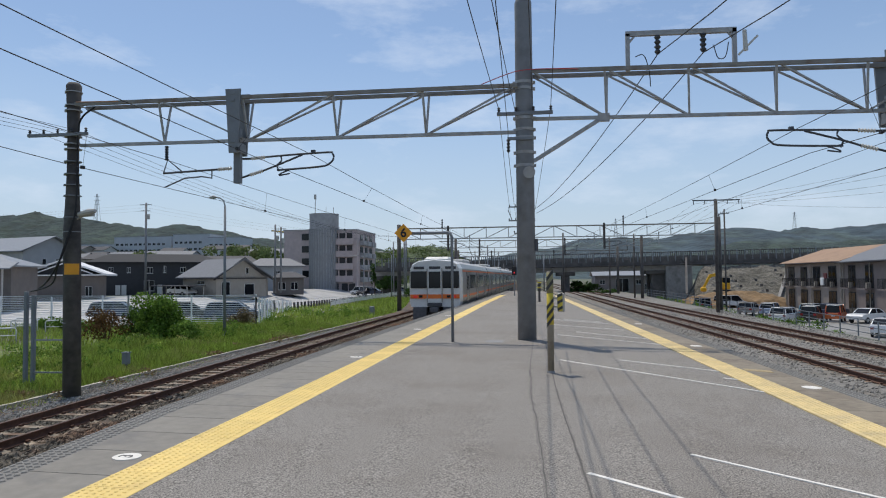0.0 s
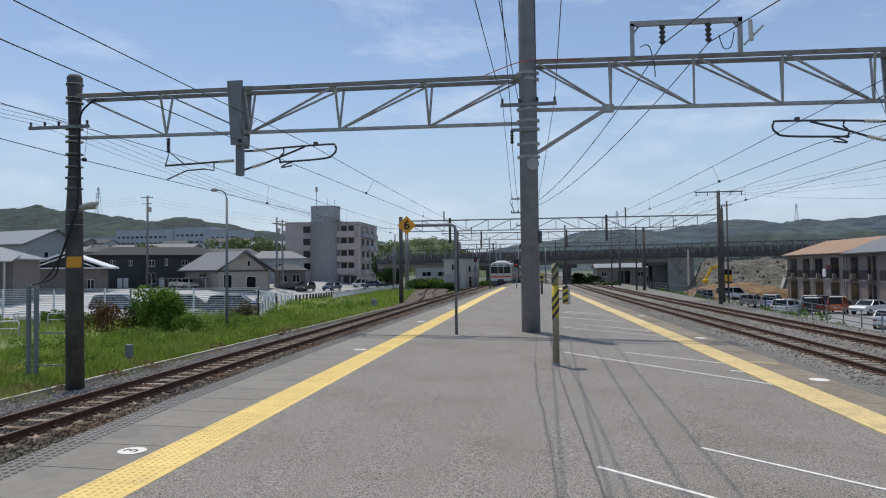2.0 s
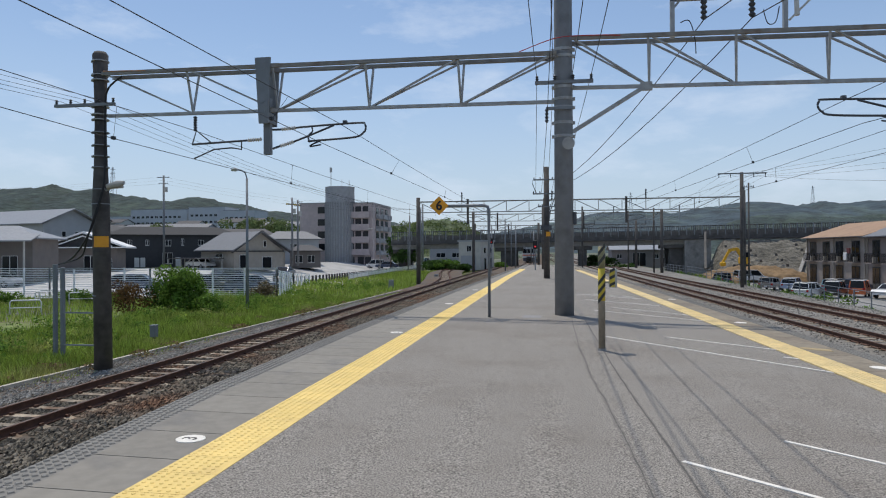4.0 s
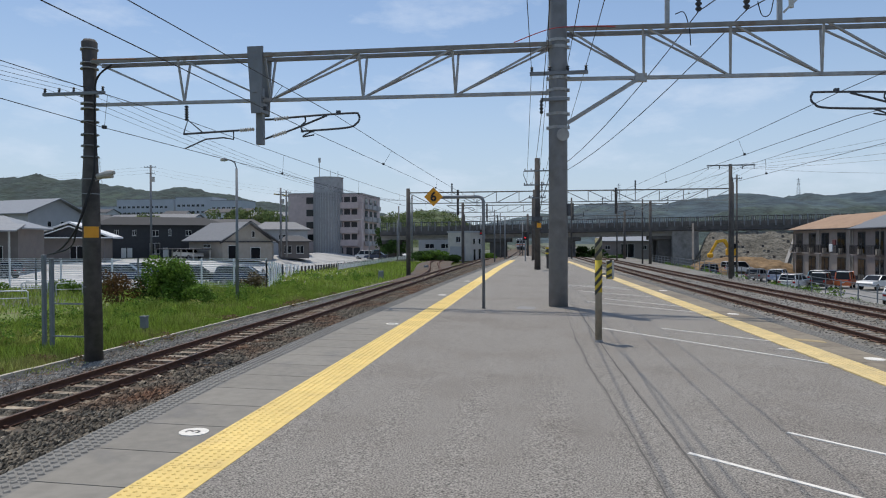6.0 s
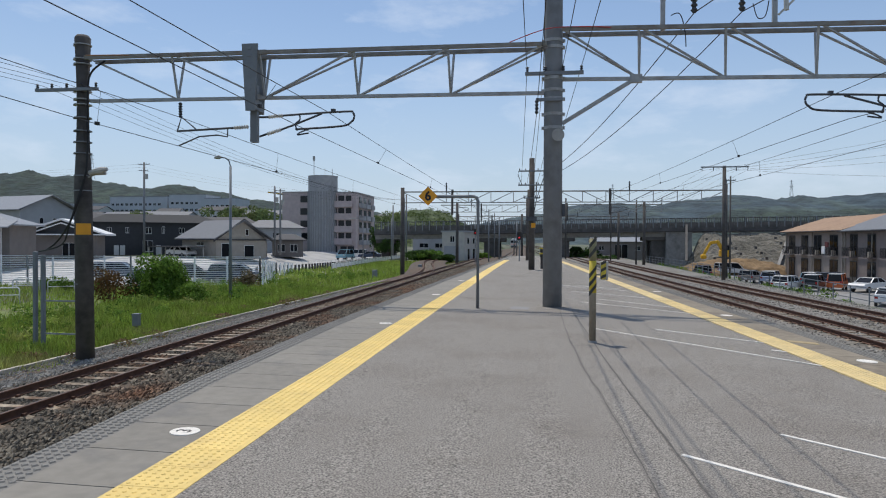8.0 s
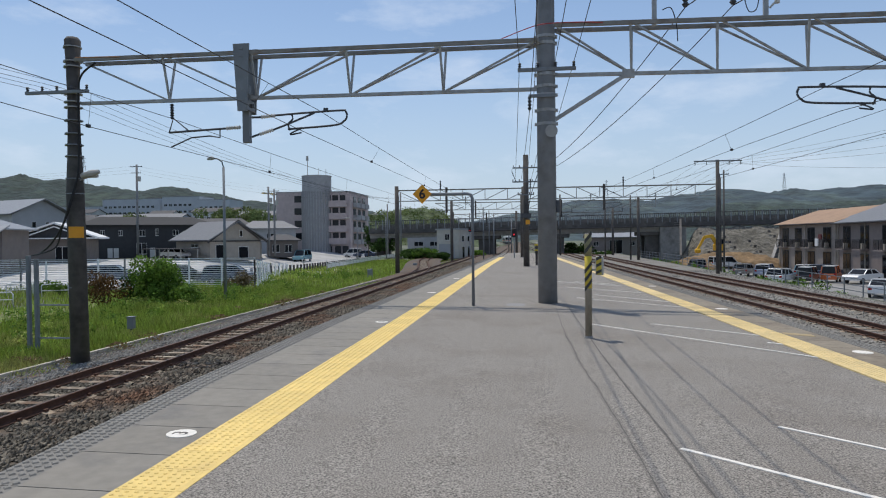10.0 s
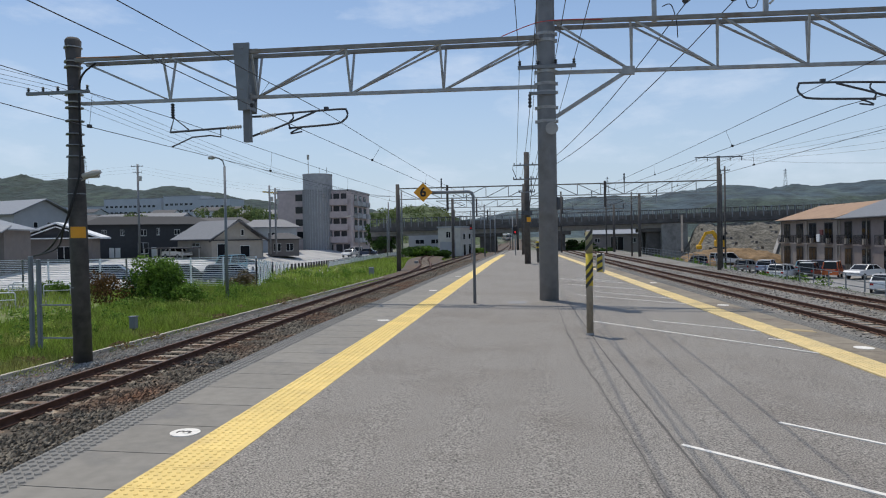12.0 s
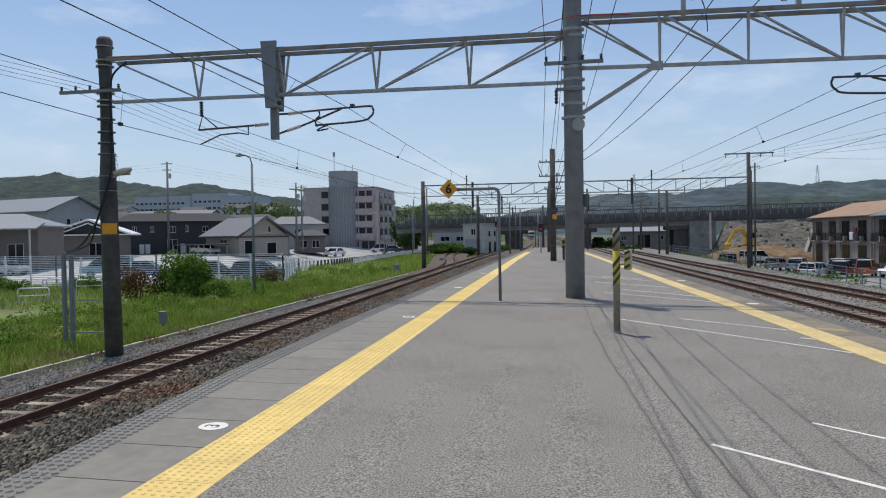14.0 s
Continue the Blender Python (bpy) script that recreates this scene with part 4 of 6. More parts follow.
# ---- planting ----
def leaves(name, blobs, count, size, material, parent, seed):
    """Small leaf quads strewn through the outer shell of several uneven clumps (x, y, z, rx, ry, rz)."""
    rng = np.random.default_rng(seed)
    b = np.array(blobs, float)
    vol = b[:, 3] * b[:, 4] * b[:, 5]
    pick = rng.choice(len(b), count, p=vol / vol.sum())
    d = rng.normal(size=(count, 3))
    d /= np.linalg.norm(d, axis=1)[:, None]
    rad = rng.uniform(0.45, 1.06, (count, 1)) ** 0.6
    c = b[pick, :3] + d * rad * b[pick, 3:]
    t = rng.normal(size=(count, 3))
    t /= np.linalg.norm(t, axis=1)[:, None]
    w = np.cross(t, d + rng.normal(scale=.5, size=(count, 3)))
    w /= np.linalg.norm(w, axis=1)[:, None] + 1e-6
    s = size * rng.uniform(0.5, 1.3, (count, 1))
    v = np.stack([c - t * s, c - w * s * .55, c + t * s, c + w * s * .55], 1).reshape(-1, 3)
    f = np.arange(count * 4).reshape(-1, 4)
    return raw(name, v.tolist(), f.tolist(), material, parent)


def bush(x, y, z, r, h, label, material, seed, count=2600, leaf=0.07):
    rng = random.Random(seed)
    t = thing("bush", (x, y, z), label=label, category="bush")
    bm = B()
    for i in range(6):
        a = rng.uniform(0, 6.28)
        tube(bm, [(0, 0, -.1), (math.cos(a) * r * .3, math.sin(a) * r * .3, h * .4), (math.cos(a) * r * .6, math.sin(a) * r * .6, h * .8)], [.03, .02, .008], 5)
    part("stem_cluster", bm, M_BARK, t)
    blobs = [(rng.uniform(-.6, .6) * r, rng.uniform(-.6, .6) * r, h * rng.uniform(.3, .8), r * rng.uniform(.35, .55), r * rng.uniform(.35, .55), h * rng.uniform(.2, .34)) for _ in range(11)]
    leaves("foliage", blobs, count, leaf, material, t, seed)
    return t


def tree(x, y, z, r, h, label, material, seed, count=1500, leaf=0.3):
    rng = random.Random(seed)
    t = thing("tree", (x, y, z), label=label, category="tree")
    bm = tube(B(), [(0, 0, -.3), (.05, 0, h * .3), (0, .1, h * .8)], [r * .09, r * .07, r * .02], 8)
    for i in range(6):
        a = i * 1.05 + rng.uniform(-.3, .3)
        tube(bm, [(0, 0, h * (.3 + .06 * i)), (math.cos(a) * r * .65, math.sin(a) * r * .65, h * (.5 + .06 * i))], [r * .04, r * .012], 5)
    part("trunk", bm, M_BARK, t)
    blobs = [(rng.uniform(-.65, .65) * r, rng.uniform(-.65, .65) * r, h * rng.uniform(.45, .92), r * rng.uniform(.3, .5), r * rng.uniform(.3, .5), h * rng.uniform(.1, .2)) for _ in range(13)]
    leaves("crown", blobs, count, leaf, material, t, seed)
    return t


bush(-19.3, 34, -1.95, 1.45, 2.75, "leafy green bush on the railway bank", M_LEAF, 3, 6500, .085)
bush(-20.8, 35.4, -1.85, 1.2, 1.9, "leafy green bush on the railway bank", M_LEAF_D, 4, 3000, .07)
bush(-22.2, 34, -1.85, 1.1, 2.0, "bush with reddish leaves on the railway bank", M_LEAF_R, 5, 2200, .07)
bush(-17.4, 33.5, -1.85, 1.2, 1.2, "low green bush on the railway bank", M_LEAF, 6, 2200, .07)
bush(-19.2, 44.2, -1.8, 1.1, 1.35, "dry brown shrub by the fence", mat("dry_shrub", (.16, .12, .06), .8, island=.4), 7, 1500, .07)
for i in range(7):
    bush(-27.5 - 2.4 * i, 40 + (i % 3), -1.9, .8, 1.0, "low weeds by the fence", M_LEAF, 20 + i, 700, .08)
for i, (x, y, r, h) in enumerate(((-17.4, 104, 2.2, 2.6), (-15.5, 103, 1.9, 2.9), (-13.6, 102, 1.5, 2.2), (-9.5, 118, 1.8, 2.0), (-27, 126, 2.4, 5.5))):
    tree(x, y, -2.1, r * 1.15, h * .8, "rounded green shrub beyond the tracks", M_LEAF if i % 2 else M_LEAF_D, 40 + i, 1500, .2)
for i, (x, y, r, h) in enumerate(((7.0, 128, 1.8, 2.0), (9.2, 121, 1.4, 1.5), (12, 118, 1.6, 2), (8, 131, 2.2, 3.5), (10, 133, 2, 3))):
    tree(x, y, -2.2, r * 1.15, h * .75, "green tree near the viaduct", M_LEAF_D, 60 + i, 900, .22)


def grass(name, count, x0, x1, y0, y1, power, h0, h1, w, label, seed):
    rng = np.random.default_rng(seed)
    x, y = rng.uniform(x0, x1, count), y0 + (y1 - y0) * rng.random(count) ** power
    z = np.array([ground(a, b) for a, b in zip(x, y)])
    tall = 0.6 + 0.8 * np.array([noise.noise((a * .35, b * .35, 7)) for a, b in zip(x, y)])
    h = rng.uniform(h0, h1, count) * np.clip(tall + .3, .35, 1.6) * np.clip((-11.3 - x) / 1.6, .25, 1)
    a, l = rng.uniform(0, 6.28, count), rng.uniform(0, 6.28, count)
    dx, dy = np.cos(a) * w, np.sin(a) * w
    lean = rng.uniform(.05, .45, count) * h
    mx, my = x + np.cos(l) * lean * .35, y + np.sin(l) * lean * .35
    tx, ty = x + np.cos(l) * lean, y + np.sin(l) * lean
    v = np.stack([np.stack([x - dx, y - dy, z], 1), np.stack([x + dx, y + dy, z], 1), np.stack([mx + dx * .8, my + dy * .8, z + h * .6], 1), np.stack([tx, ty, z + h], 1), np.stack([mx - dx * .8, my - dy * .8, z + h * .6], 1)], 1).reshape(-1, 3)
    f = np.arange(count * 5).reshape(-1, 5)
    return tagged(raw(name, v.tolist(), f.tolist(), M_GRASS), label, "grass", kind="stuff")


grass("grass", 80000, -21, -11.6, 9, 46, 1.3, .25, .62, .015, "tall uneven green grass on the railway bank", 11)
grass("grass", 12000, -13.2, -12.3, 8, 40, 1.2, .28, .6, .012, "fringe of grass over the drain kerb", 14)
grass("grass", 26000, -27, -10.5, 40, 112, 1.2, .25, .5, .03, "green grass along the tracks farther on", 12)
grass("grass", 9000, -44, -19, 30, 45, 1.0, .2, .5, .02, "rough grass by the car park fence", 13)
def weeds(count, x0, x1, y0, y1, h, seed, material, label):
    """Uneven clumps of broad-leaved weeds among the grass."""
    r = random.Random(seed)
    blobs = []
    for _ in range(count):
        x, y = r.uniform(x0, x1), r.uniform(y0, y1)
        k = h * r.uniform(.5, 1.2)
        blobs.append((x, y, ground(x, y) + k * .5, r.uniform(.2, .55), r.uniform(.2, .55), k * .6))
    return tagged(leaves("weeds", blobs, count * 130, .055, material, None, seed), label, "weeds", kind="stuff")


weeds(90, -21, -14.5, 16, 42, .75, 31, M_LEAF, "rank green weeds among the grass of the bank")
weeds(45, -20, -13.0, 18, 40, .6, 32, M_GRASS, "yellow-green weeds among the grass of the bank")
weeds(90, 16.2, 18.6, 40, 96, .5, 35, M_LEAF, "green weeds along the foot of the grey fence")
weeds(60, -24, -15, 40, 66, .7, 33, M_LEAF, "weeds along the fence foot")
weeds(40, -13.8, -12.0, 10, 40, .35, 34, mat("dry_straw_weed", (.22, .16, .08), .8, island=.4, thin=.3), "dry straw-coloured weeds by the kerb")
# kerb of the drain along the bank
kerb = thing("drain_kerb", label="weathered concrete drain kerb along the bank", category="kerb", kind="structure")
bm = B()
M_KERB = mat("pale_kerb_concrete", (0.46, 0.42, 0.35), 0.9, scale=6, vary=0.15, second=(0.30, 0.27, 0.21), second_at=0.58, second_scale=0.8)
for i in range(78):
    y = 6 + i * .62
    x = -12.38 + .0085 * i
    part("kerb_stone", box(B(), x - .055, x + .055, y, y + .6, -1.8, -1.545 + .003 * (i % 3)), M_KERB, kerb)

# cabinets and posts on the bank
cab = thing("relay_cabinet", (-13.28, 21.9, -1.78), label="small grey metal relay box on a post", category="cabinet")
part("leg", box(B(), -.045, .045, -.045, .045, 0, .45), M_POLE_D, cab)
part("box", box(B(), -.11, .11, -.10, .10, .40, .80, .02), M_POLE_P, cab)
part("lid", box(B(), -.125, .125, -.115, .115, .80, .825), M_POLE_P, cab)
duct = thing("cable_riser", (-14.66, 19.0, -1.9), label="pair of grey steel cable risers braced to the pole", category="cable riser")
for x in (-.14, .12):
    part("riser_pipe", box(B(), x - .055, x + .055, -.06, .06, 0, 3.12 - .1 * (x > 0), .015), M_POLE_P, duct)
for z in (.62, 1.62, 2.98):
    part("brace", bar(B(), (.15, 0, z), (2.85, -1.95, z * .90 + .35), .045), M_POLE_P, duct)
for x, y in ((-14.0, 60), (-12.5, 75)):
    t = thing("marker_post", (x, y, -1.9), label="small grey marker box among the grass", category="marker")
    part("box", box(B(), -.2, .2, -.2, .2, 0, .9, .03), M_POLE_P, t)

# ---- paved areas ----
def patch(name, x0, x1, y0, y1, material, label, lift=.05, n=36):
    return sheet(name, [x0 + (x1 - x0) * i / n for i in range(n + 1)], [y0 + (y1 - y0) * i / n for i in range(n + 1)], lambda x, y: ground(x, y) + lift, material, label)


patch("car_park", -75, -19.6, 46.5, 84, M_LOT, "pale asphalt car park")
patch("road", -46, -25.6, 84, 150, M_ROAD, "pale grey road past the houses")
patch("car_park", 20.2, 70, 40, 106, mat("dark_worn_car_park_asphalt", (0.25, 0.245, 0.235), 0.9, scale=0.8, vary=0.2, second=(0.19, 0.185, 0.17), second_at=0.55, second_scale=0.15), "pale asphalt car park beside the tracks")

# ---- fences ----
def rail_fence(points, h, rails, post_gap, material, label, pw=.05, rw=.035, h_end=None):
    """A fence of posts and rails; h_end: the height at its far end."""
    h_end, done = h_end or h, 0.0
    total = sum(math.dist(a, b) for a, b in zip(points, points[1:]))
    t = thing("fence", label=label, category="fence")
    for a, b in zip(points, points[1:]):
        a, b = Vector((*a, 0)), Vector((*b, 0))
        n = max(1, round((b - a).length / post_gap))
        for i in range(n + 1):
            p = a.lerp(b, i / n)
            z = ground(p.x, p.y)
            hh = h + (h_end - h) * (done + (b - a).length * i / n) / total
            part("post", box(B(), p.x - pw / 2, p.x + pw / 2, p.y - pw / 2, p.y + pw / 2, z - .1, z + hh), material, t)
        ha, hb = h + (h_end - h) * done / total, h + (h_end - h) * (done + (b - a).length) / total
        done += (b - a).length
        for k in rails:
            za, zb = ground(a.x, a.y) + ha * k, ground(b.x, b.y) + hb * k
            part("rail", bar(B(), (a.x, a.y - pw * .6, za), (b.x, b.y - pw * .6, zb), .015, rw), material, t)
    return t


rail_fence([(-44, 44.5), (-36, 45), (-28, 45), (-18.6, 45.3)], 2.35, [.10 + .055 * k for k in range(17)], 2.1, M_FENCEW, "tall white steel fence with close horizontal rails", .09, .038)
rail_fence([(-18.6, 45.3), (-23.2, 60), (-24.6, 68)], 2.2, [.10 + .08 * k for k in range(12)], 2.1, M_FENCEW, "white steel fence stepping down along the bank", .09, .03, 1.1)
rail_fence([(-29.5, 68), (-27.6, 82), (-25.6, 88), (-24.6, 100)], .95, (.45, .95), 1.5, M_WHITE, "low white guard rail along the road")
picket = thing("picket_fence", label="row of short dark grey pickets at the top of the bank", category="fence")
for i in range(58):
    y = 64 + i * .78
    x = lerp([(60, -27), (66, -26.6), (75, -25.1), (85, -24.3), (113, -25.2)], y)
    z = ground(x, y)
    part("picket", box(B(), x - .09, x + .09, y - .1, y + .1, z - .1, z + .85), M_POLE_D, picket)
guard = thing("guard_wall", label="pale guard wall along the curving road", category="guard rail", kind="structure")
GUARD = [(74, -22.2), (96, -23.4), (108, -23.8), (150, -25.0)]
for i in range(38):
    y0_, y1_ = 74 + i * 2, 76 + i * 2
    xa, xb = lerp(GUARD, y0_), lerp(GUARD, y1_)
    za, zb = ground(xa, y0_), ground(xb, y1_)
    part("panel", bar(B(), (xa, y0_ + .06, za + .62), (xb, y1_ - .06, zb + .62), .08, .42), M_WHITE, guard, "white steel guard panel")
    part("rail", bar(B(), (xa, y0_, za + .92), (xb, y1_, zb + .92), .06), M_WHITE, guard)
    part("post", box(B(), xa - .05, xa + .05, y0_ - .05, y0_ + .05, za - .1, za + .95), M_GREY, guard)
RF = [(18.3, -20), (16.6, 26), (16.2, 50), (15.6, 84), (15.2, 100)]
rail_fence(RF, .95, (.35, .65, 1.0), 2.0, M_POLE_P, "low grey steel fence along the tracks", .05, .04)
for i, (x, y, rz) in enumerate(((-28.1, 33.4, 30), (-32.8, 40.9, 30), (-34.4, 43.2, 30), (-30.0, 40.5, 30))):
    t = thing("barrier_hoop", (x, y, ground(x, y)), rz, label="white tubular barrier hoop", category="barrier")
    part("hoop", tube(B(), [(-.75, 0, 0), (-.75, 0, .75), (-.68, 0, .85), (.68, 0, .85), (.75, 0, .75), (.75, 0, 0)], .04, 8), M_WHITE, t, smooth=True)
    part("cross_bar", tube(B(), [(-.75, 0, .45), (.75, 0, .45)], .03, 6), M_WHITE, t)

# ---- buildings ----
M_BEIGE = mat("pinkish_beige_tile_wall", (0.52, 0.425, 0.405), 0.8, scale=1.5, vary=0.08, second=(0.45, 0.37, 0.35), second_at=.57, second_scale=.25)
M_TOWER = mat("grey_tile_tower", (0.37, 0.365, 0.37), 0.7, scale=1.5, vary=0.10, second=(0.25, 0.245, 0.24), second_at=.55, second_scale=.2)
M_TOWER_D = mat("darker_tower_tile", (0.30, 0.295, 0.295), 0.75, vary=.1)
M_DARKW = mat("black_siding", (0.030, 0.031, 0.036), 0.6, scale=2, vary=0.15)
M_CREAMW = mat("cream_render", (0.33, 0.295, 0.25), 0.85, scale=2, vary=0.08)
M_TAUPE = mat("taupe_render", (0.155, 0.137, 0.126), 0.85, scale=1.5, vary=0.08, second=(.18, .15, .13), second_at=.58, second_scale=.3)
M_BROWNW = mat("brown_render", (0.13, 0.10, 0.092), 0.85, scale=1.5, vary=0.1)
M_GREYW = mat("pale_grey_cladding", (0.36, 0.37, 0.385), 0.7, scale=.8, vary=0.07)
M_WHITEW = mat("white_render", (0.62, 0.61, 0.59), 0.8, scale=.8, vary=0.08, second=(.5, .49, .47), second_at=.6, second_scale=.3)
M_TILE = mat("grey_roof_tile", (0.155, 0.16, 0.17), 0.6, scale=4, vary=0.15)
M_TILE_L = mat("silver_grey_roof", (0.25, 0.26, 0.275), 0.5, scale=3, vary=0.10)
M_TILE_D = mat("dark_roof_slate", (0.045, 0.045, 0.05), 0.7, scale=3, vary=0.15)
M_TAN = mat("tan_roof_tile", (0.34, 0.215, 0.13), 0.75, scale=2.5, vary=0.10, second=(.29, .18, .11), second_at=.55, second_scale=.5)
M_FRAME = mat("white_window_frame", (0.6, 0.6, 0.58), 0.5, vary=0.05)
M_RAILING = mat("dark_balcony_railing", (0.035, 0.032, 0.032), 0.6, vary=0.1)


def window(parent, x, z, w, h, frame=M_FRAME, y=0.0, mullions=1):
    """A framed window in a wall that faces -y."""
    win = part("window", box(B(), x, x + w, y - .03, y + .04, z, z + h), frame, parent)
    n = mullions + 1
    for i in range(n):
        a, b = x + w * i / n + .04, x + w * (i + 1) / n - .04
        part("pane", box(B(), a, b, y - .038, y - .03, z + .05, z + h - .05), M_GLASS, win)
    part("sill", box(B(), x - .05, x + w + .05, y - .07, y, z - .05, z), frame, win)
    return win


def gable_roof(bm, x0, x1, y0, y1, ze, zr, over, thick=.14, hip=0.0):
    """A roof with its ridge along x."""
    x0, x1, y0, y1 = x0 - over, x1 + over, y0 - over, y1 + over
    ym = (y0 + y1) / 2
    lo = [bm.verts.new(p) for p in ((x0, y0, ze), (x1, y0, ze), (x1, y1, ze), (x0, y1, ze))]
    up = [bm.verts.new(p) for p in ((x0, y0, ze + thick), (x1, y0, ze + thick), (x1, y1, ze + thick), (x0, y1, ze + thick))]
    r = [bm.verts.new((x0 + hip, ym, zr + thick)), bm.verts.new((x1 - hip, ym, zr + thick))]
    q = [bm.verts.new((x0 + hip, ym, zr)), bm.verts.new((x1 - hip, ym, zr))]
    for f in ((up[0], up[1], r[1], r[0]), (up[2], up[3], r[0], r[1]), (lo[1], lo[0], q[0], q[1]), (lo[3], lo[2], q[1], q[0]),
              (lo[0], lo[1], up[1], up[0]), (lo[2], lo[3], up[3], up[2])):
        bm.faces.new(f)
    if hip:
        bm.faces.new((up[1], up[2], r[1])), bm.faces.new((up[3], up[0], r[0]))
        bm.faces.new((lo[2], lo[1], q[1])), bm.faces.new((lo[0], lo[3], q[0]))
        bm.faces.new((lo[1], lo[2], up[2], up[1])), bm.faces.new((lo[3], lo[0], up[0], up[3]))
    else:
        bm.faces.new((lo[1], q[1], r[1], up[1])), bm.faces.new((q[1], lo[2], up[2], r[1]))
        bm.faces.new((lo[3], q[0], r[0], up[3])), bm.faces.new((q[0], lo[0], up[0], r[0]))
    return bm


def house(x, y, z, rz, w, d, h, rise, wall, roof, label, wins=(), hip=0.0, over=.5, name="house", side_wins=()):
    """A house whose front faces -y before its turn; windows as (x, z, w, h)."""
    t = thing(name, (x, y, z), rz, label=label, category="house")
    bm = B()
    ym = d / 2
    lo = [bm.verts.new(p) for p in ((0, 0, 0), (w, 0, 0), (w, d, 0), (0, d, 0))]
    up = [bm.verts.new(p) for p in ((0, 0, h), (w, 0, h), (w, d, h), (0, d, h))]
    for i in range(4):
        bm.faces.new((lo[i], lo[(i + 1) % 4], up[(i + 1) % 4], up[i]))
    bm.faces.new(lo[::-1]), bm.faces.new(up)
    if rise and not hip:
        for xx in (0, w):
            a = [bm.verts.new((xx, 0, h)), bm.verts.new((xx, d, h)), bm.verts.new((xx, ym, h + rise))]
            bm.faces.new(a)
    part("wall", bm, wall, t)
    if rise:
        part("roof", gable_roof(B(), 0, w, 0, d, h - .02, h + rise, over, hip=hip), roof, t)
    else:
        part("roof", box(B(), -.15, w + .15, -.15, d + .15, h, h + .25), roof, t)
    for a in wins:
        window(t, *a)
    for a in side_wins:
        win = part("window", box(B(), w - .04, w + .03, a[0], a[0] + a[2], a[1], a[1] + a[3]), M_FRAME, t)
        part("pane", box(B(), w + .03, w + .038, a[0] + .06, a[0] + a[2] - .06, a[1] + .06, a[1] + a[3] - .06), M_GLASS, win)
    return t


# long low porch house
porch = house(-60.4, 59.5, -1.4, 16, 9.1, 6, 4.4, 1.3, M_TAUPE, M_TILE_L, "low taupe house with a silver roof and a deep porch", [(1, .9, 1.5, 1.8), (4.2, .4, .8, 2.3), (6.2, .4, 1.5, 2.3)], over=.7, hip=3.4)
for x in (1.0, 4.8, 8.9):
    part("porch_post", box(B(), x, x + .15, -1.6, -1.45, 0, 4.2), M_GREY, porch)
bm = B()
vv = [bm.verts.new(p) for p in ((-1, -2.0, 4.1), (9.8, -2.0, 4.1), (9.8, .1, 4.75), (-1, .1, 4.75), (-1, -2.0, 4.23), (9.8, -2.0, 4.23), (9.8, .1, 4.88), (-1, .1, 4.88))]
loft(bm, [vv[:4], vv[4:]])
part("porch_roof", bm, M_TILE_L, porch, "silver-grey porch roof")
barge = house(-60.7, 75, -1.0, 23, 8.0, 5, 3.1, .5, M_TAUPE, M_TILE_D, "small taupe house with a white-edged dark gable", [(4.2, .2, 1.5, 2.0), (6.6, .6, .8, 1.2)], over=.5, hip=2.6)
bm = B()
loft(bm, [[bm.verts.new((x_, y_, z_)) for x_, z_ in ((-.8, 3.1), (4.2, 4.95), (9.2, 3.1), (9.2, 3.3), (4.2, 5.18), (-.8, 3.3))] for y_ in (-.7, 5.6)])
part("gable_roof", bm, M_WHITE, barge, "white metal gable roof")
bm = B()
loft(bm, [[bm.verts.new((x_, y_, z_)) for x_, z_ in ((.2, 3.12), (4.2, 4.9), (8.2, 3.12))] for y_ in (-.05, 5.0)])
part("gable", bm, M_TILE_D, barge, "dark gable end")
for a_, b_ in (((.9, -.5, 3.35), (4.2, -.5, 4.62)), ((4.2, -.5, 4.62), (7.5, -.5, 3.35)), ((-.6, -.72, 3.2), (9.0, -.72, 3.2))):
    part("barge_board", bar(B(), a_, b_, .14), M_WHITE, barge, "white barge board")
house(-92.3, 97.1, -.6, -16.5, 18, 9.4, 6.5, 2.4, M_GREYW, M_TILE_L, "large pale house with a broad grey gable roof", [(15, 3.6, .9, 1.0), (12, 3.6, .9, 1.0)], over=.8, side_wins=((3, 4.6, .7, .9), (5.2, 4.6, .7, .9)))
dark = house(-62.9, 90, -.7, 33.8, 18, 9, 4.75, 1.3, M_DARKW, mat("brown_grey_slate", (.032, .032, .033), .85, scale=3, vary=.12), "black-clad two-storey apartment house with a slate roof", [(2.5, 3.3, .6, .8), (4.9, 3.3, .5, .8), (7.6, 3.2, .8, .9), (9.8, 3.3, .4, 1), (12.2, 3.3, .8, .8), (7.2, .6, 1.4, 1.6)], hip=3, over=.5)
for x in (3.4, 4.2, 9.0):
    part("heater_unit", box(B(), x, x + .65, -.5, -.1, .1, 1.5), M_FRAME, dark, "white heater unit")
gable = house(-47.6, 88.2, -.9, -28.8, 7.6, 8.0, 2.6, 2.5, M_CREAMW, M_TILE, "cream single-storey house with a grey gable roof", [(3.4, 1.75, 1.6, .5)], over=.7, side_wins=((.8, .2, 1.3, 1.9), (4.4, .2, 1.6, 1.6), (4.6, 3.1, .5, .9)))
for a_, b_ in (((8.15, -.75, 2.35), (8.15, 4.0, 5.3)), ((8.15, 4.0, 5.3), (8.15, 8.75, 2.35)), ((7.7, -.02, 2.55), (7.7, 8.0, 2.55))):
    part("fascia", bar(B(), a_, b_, .16), M_RAILING, gable, "dark fascia board")
part("eave_band", bar(B(), (-.7, -.72, 2.58), (8.2, -.72, 2.58), .14), M_RAILING, gable)
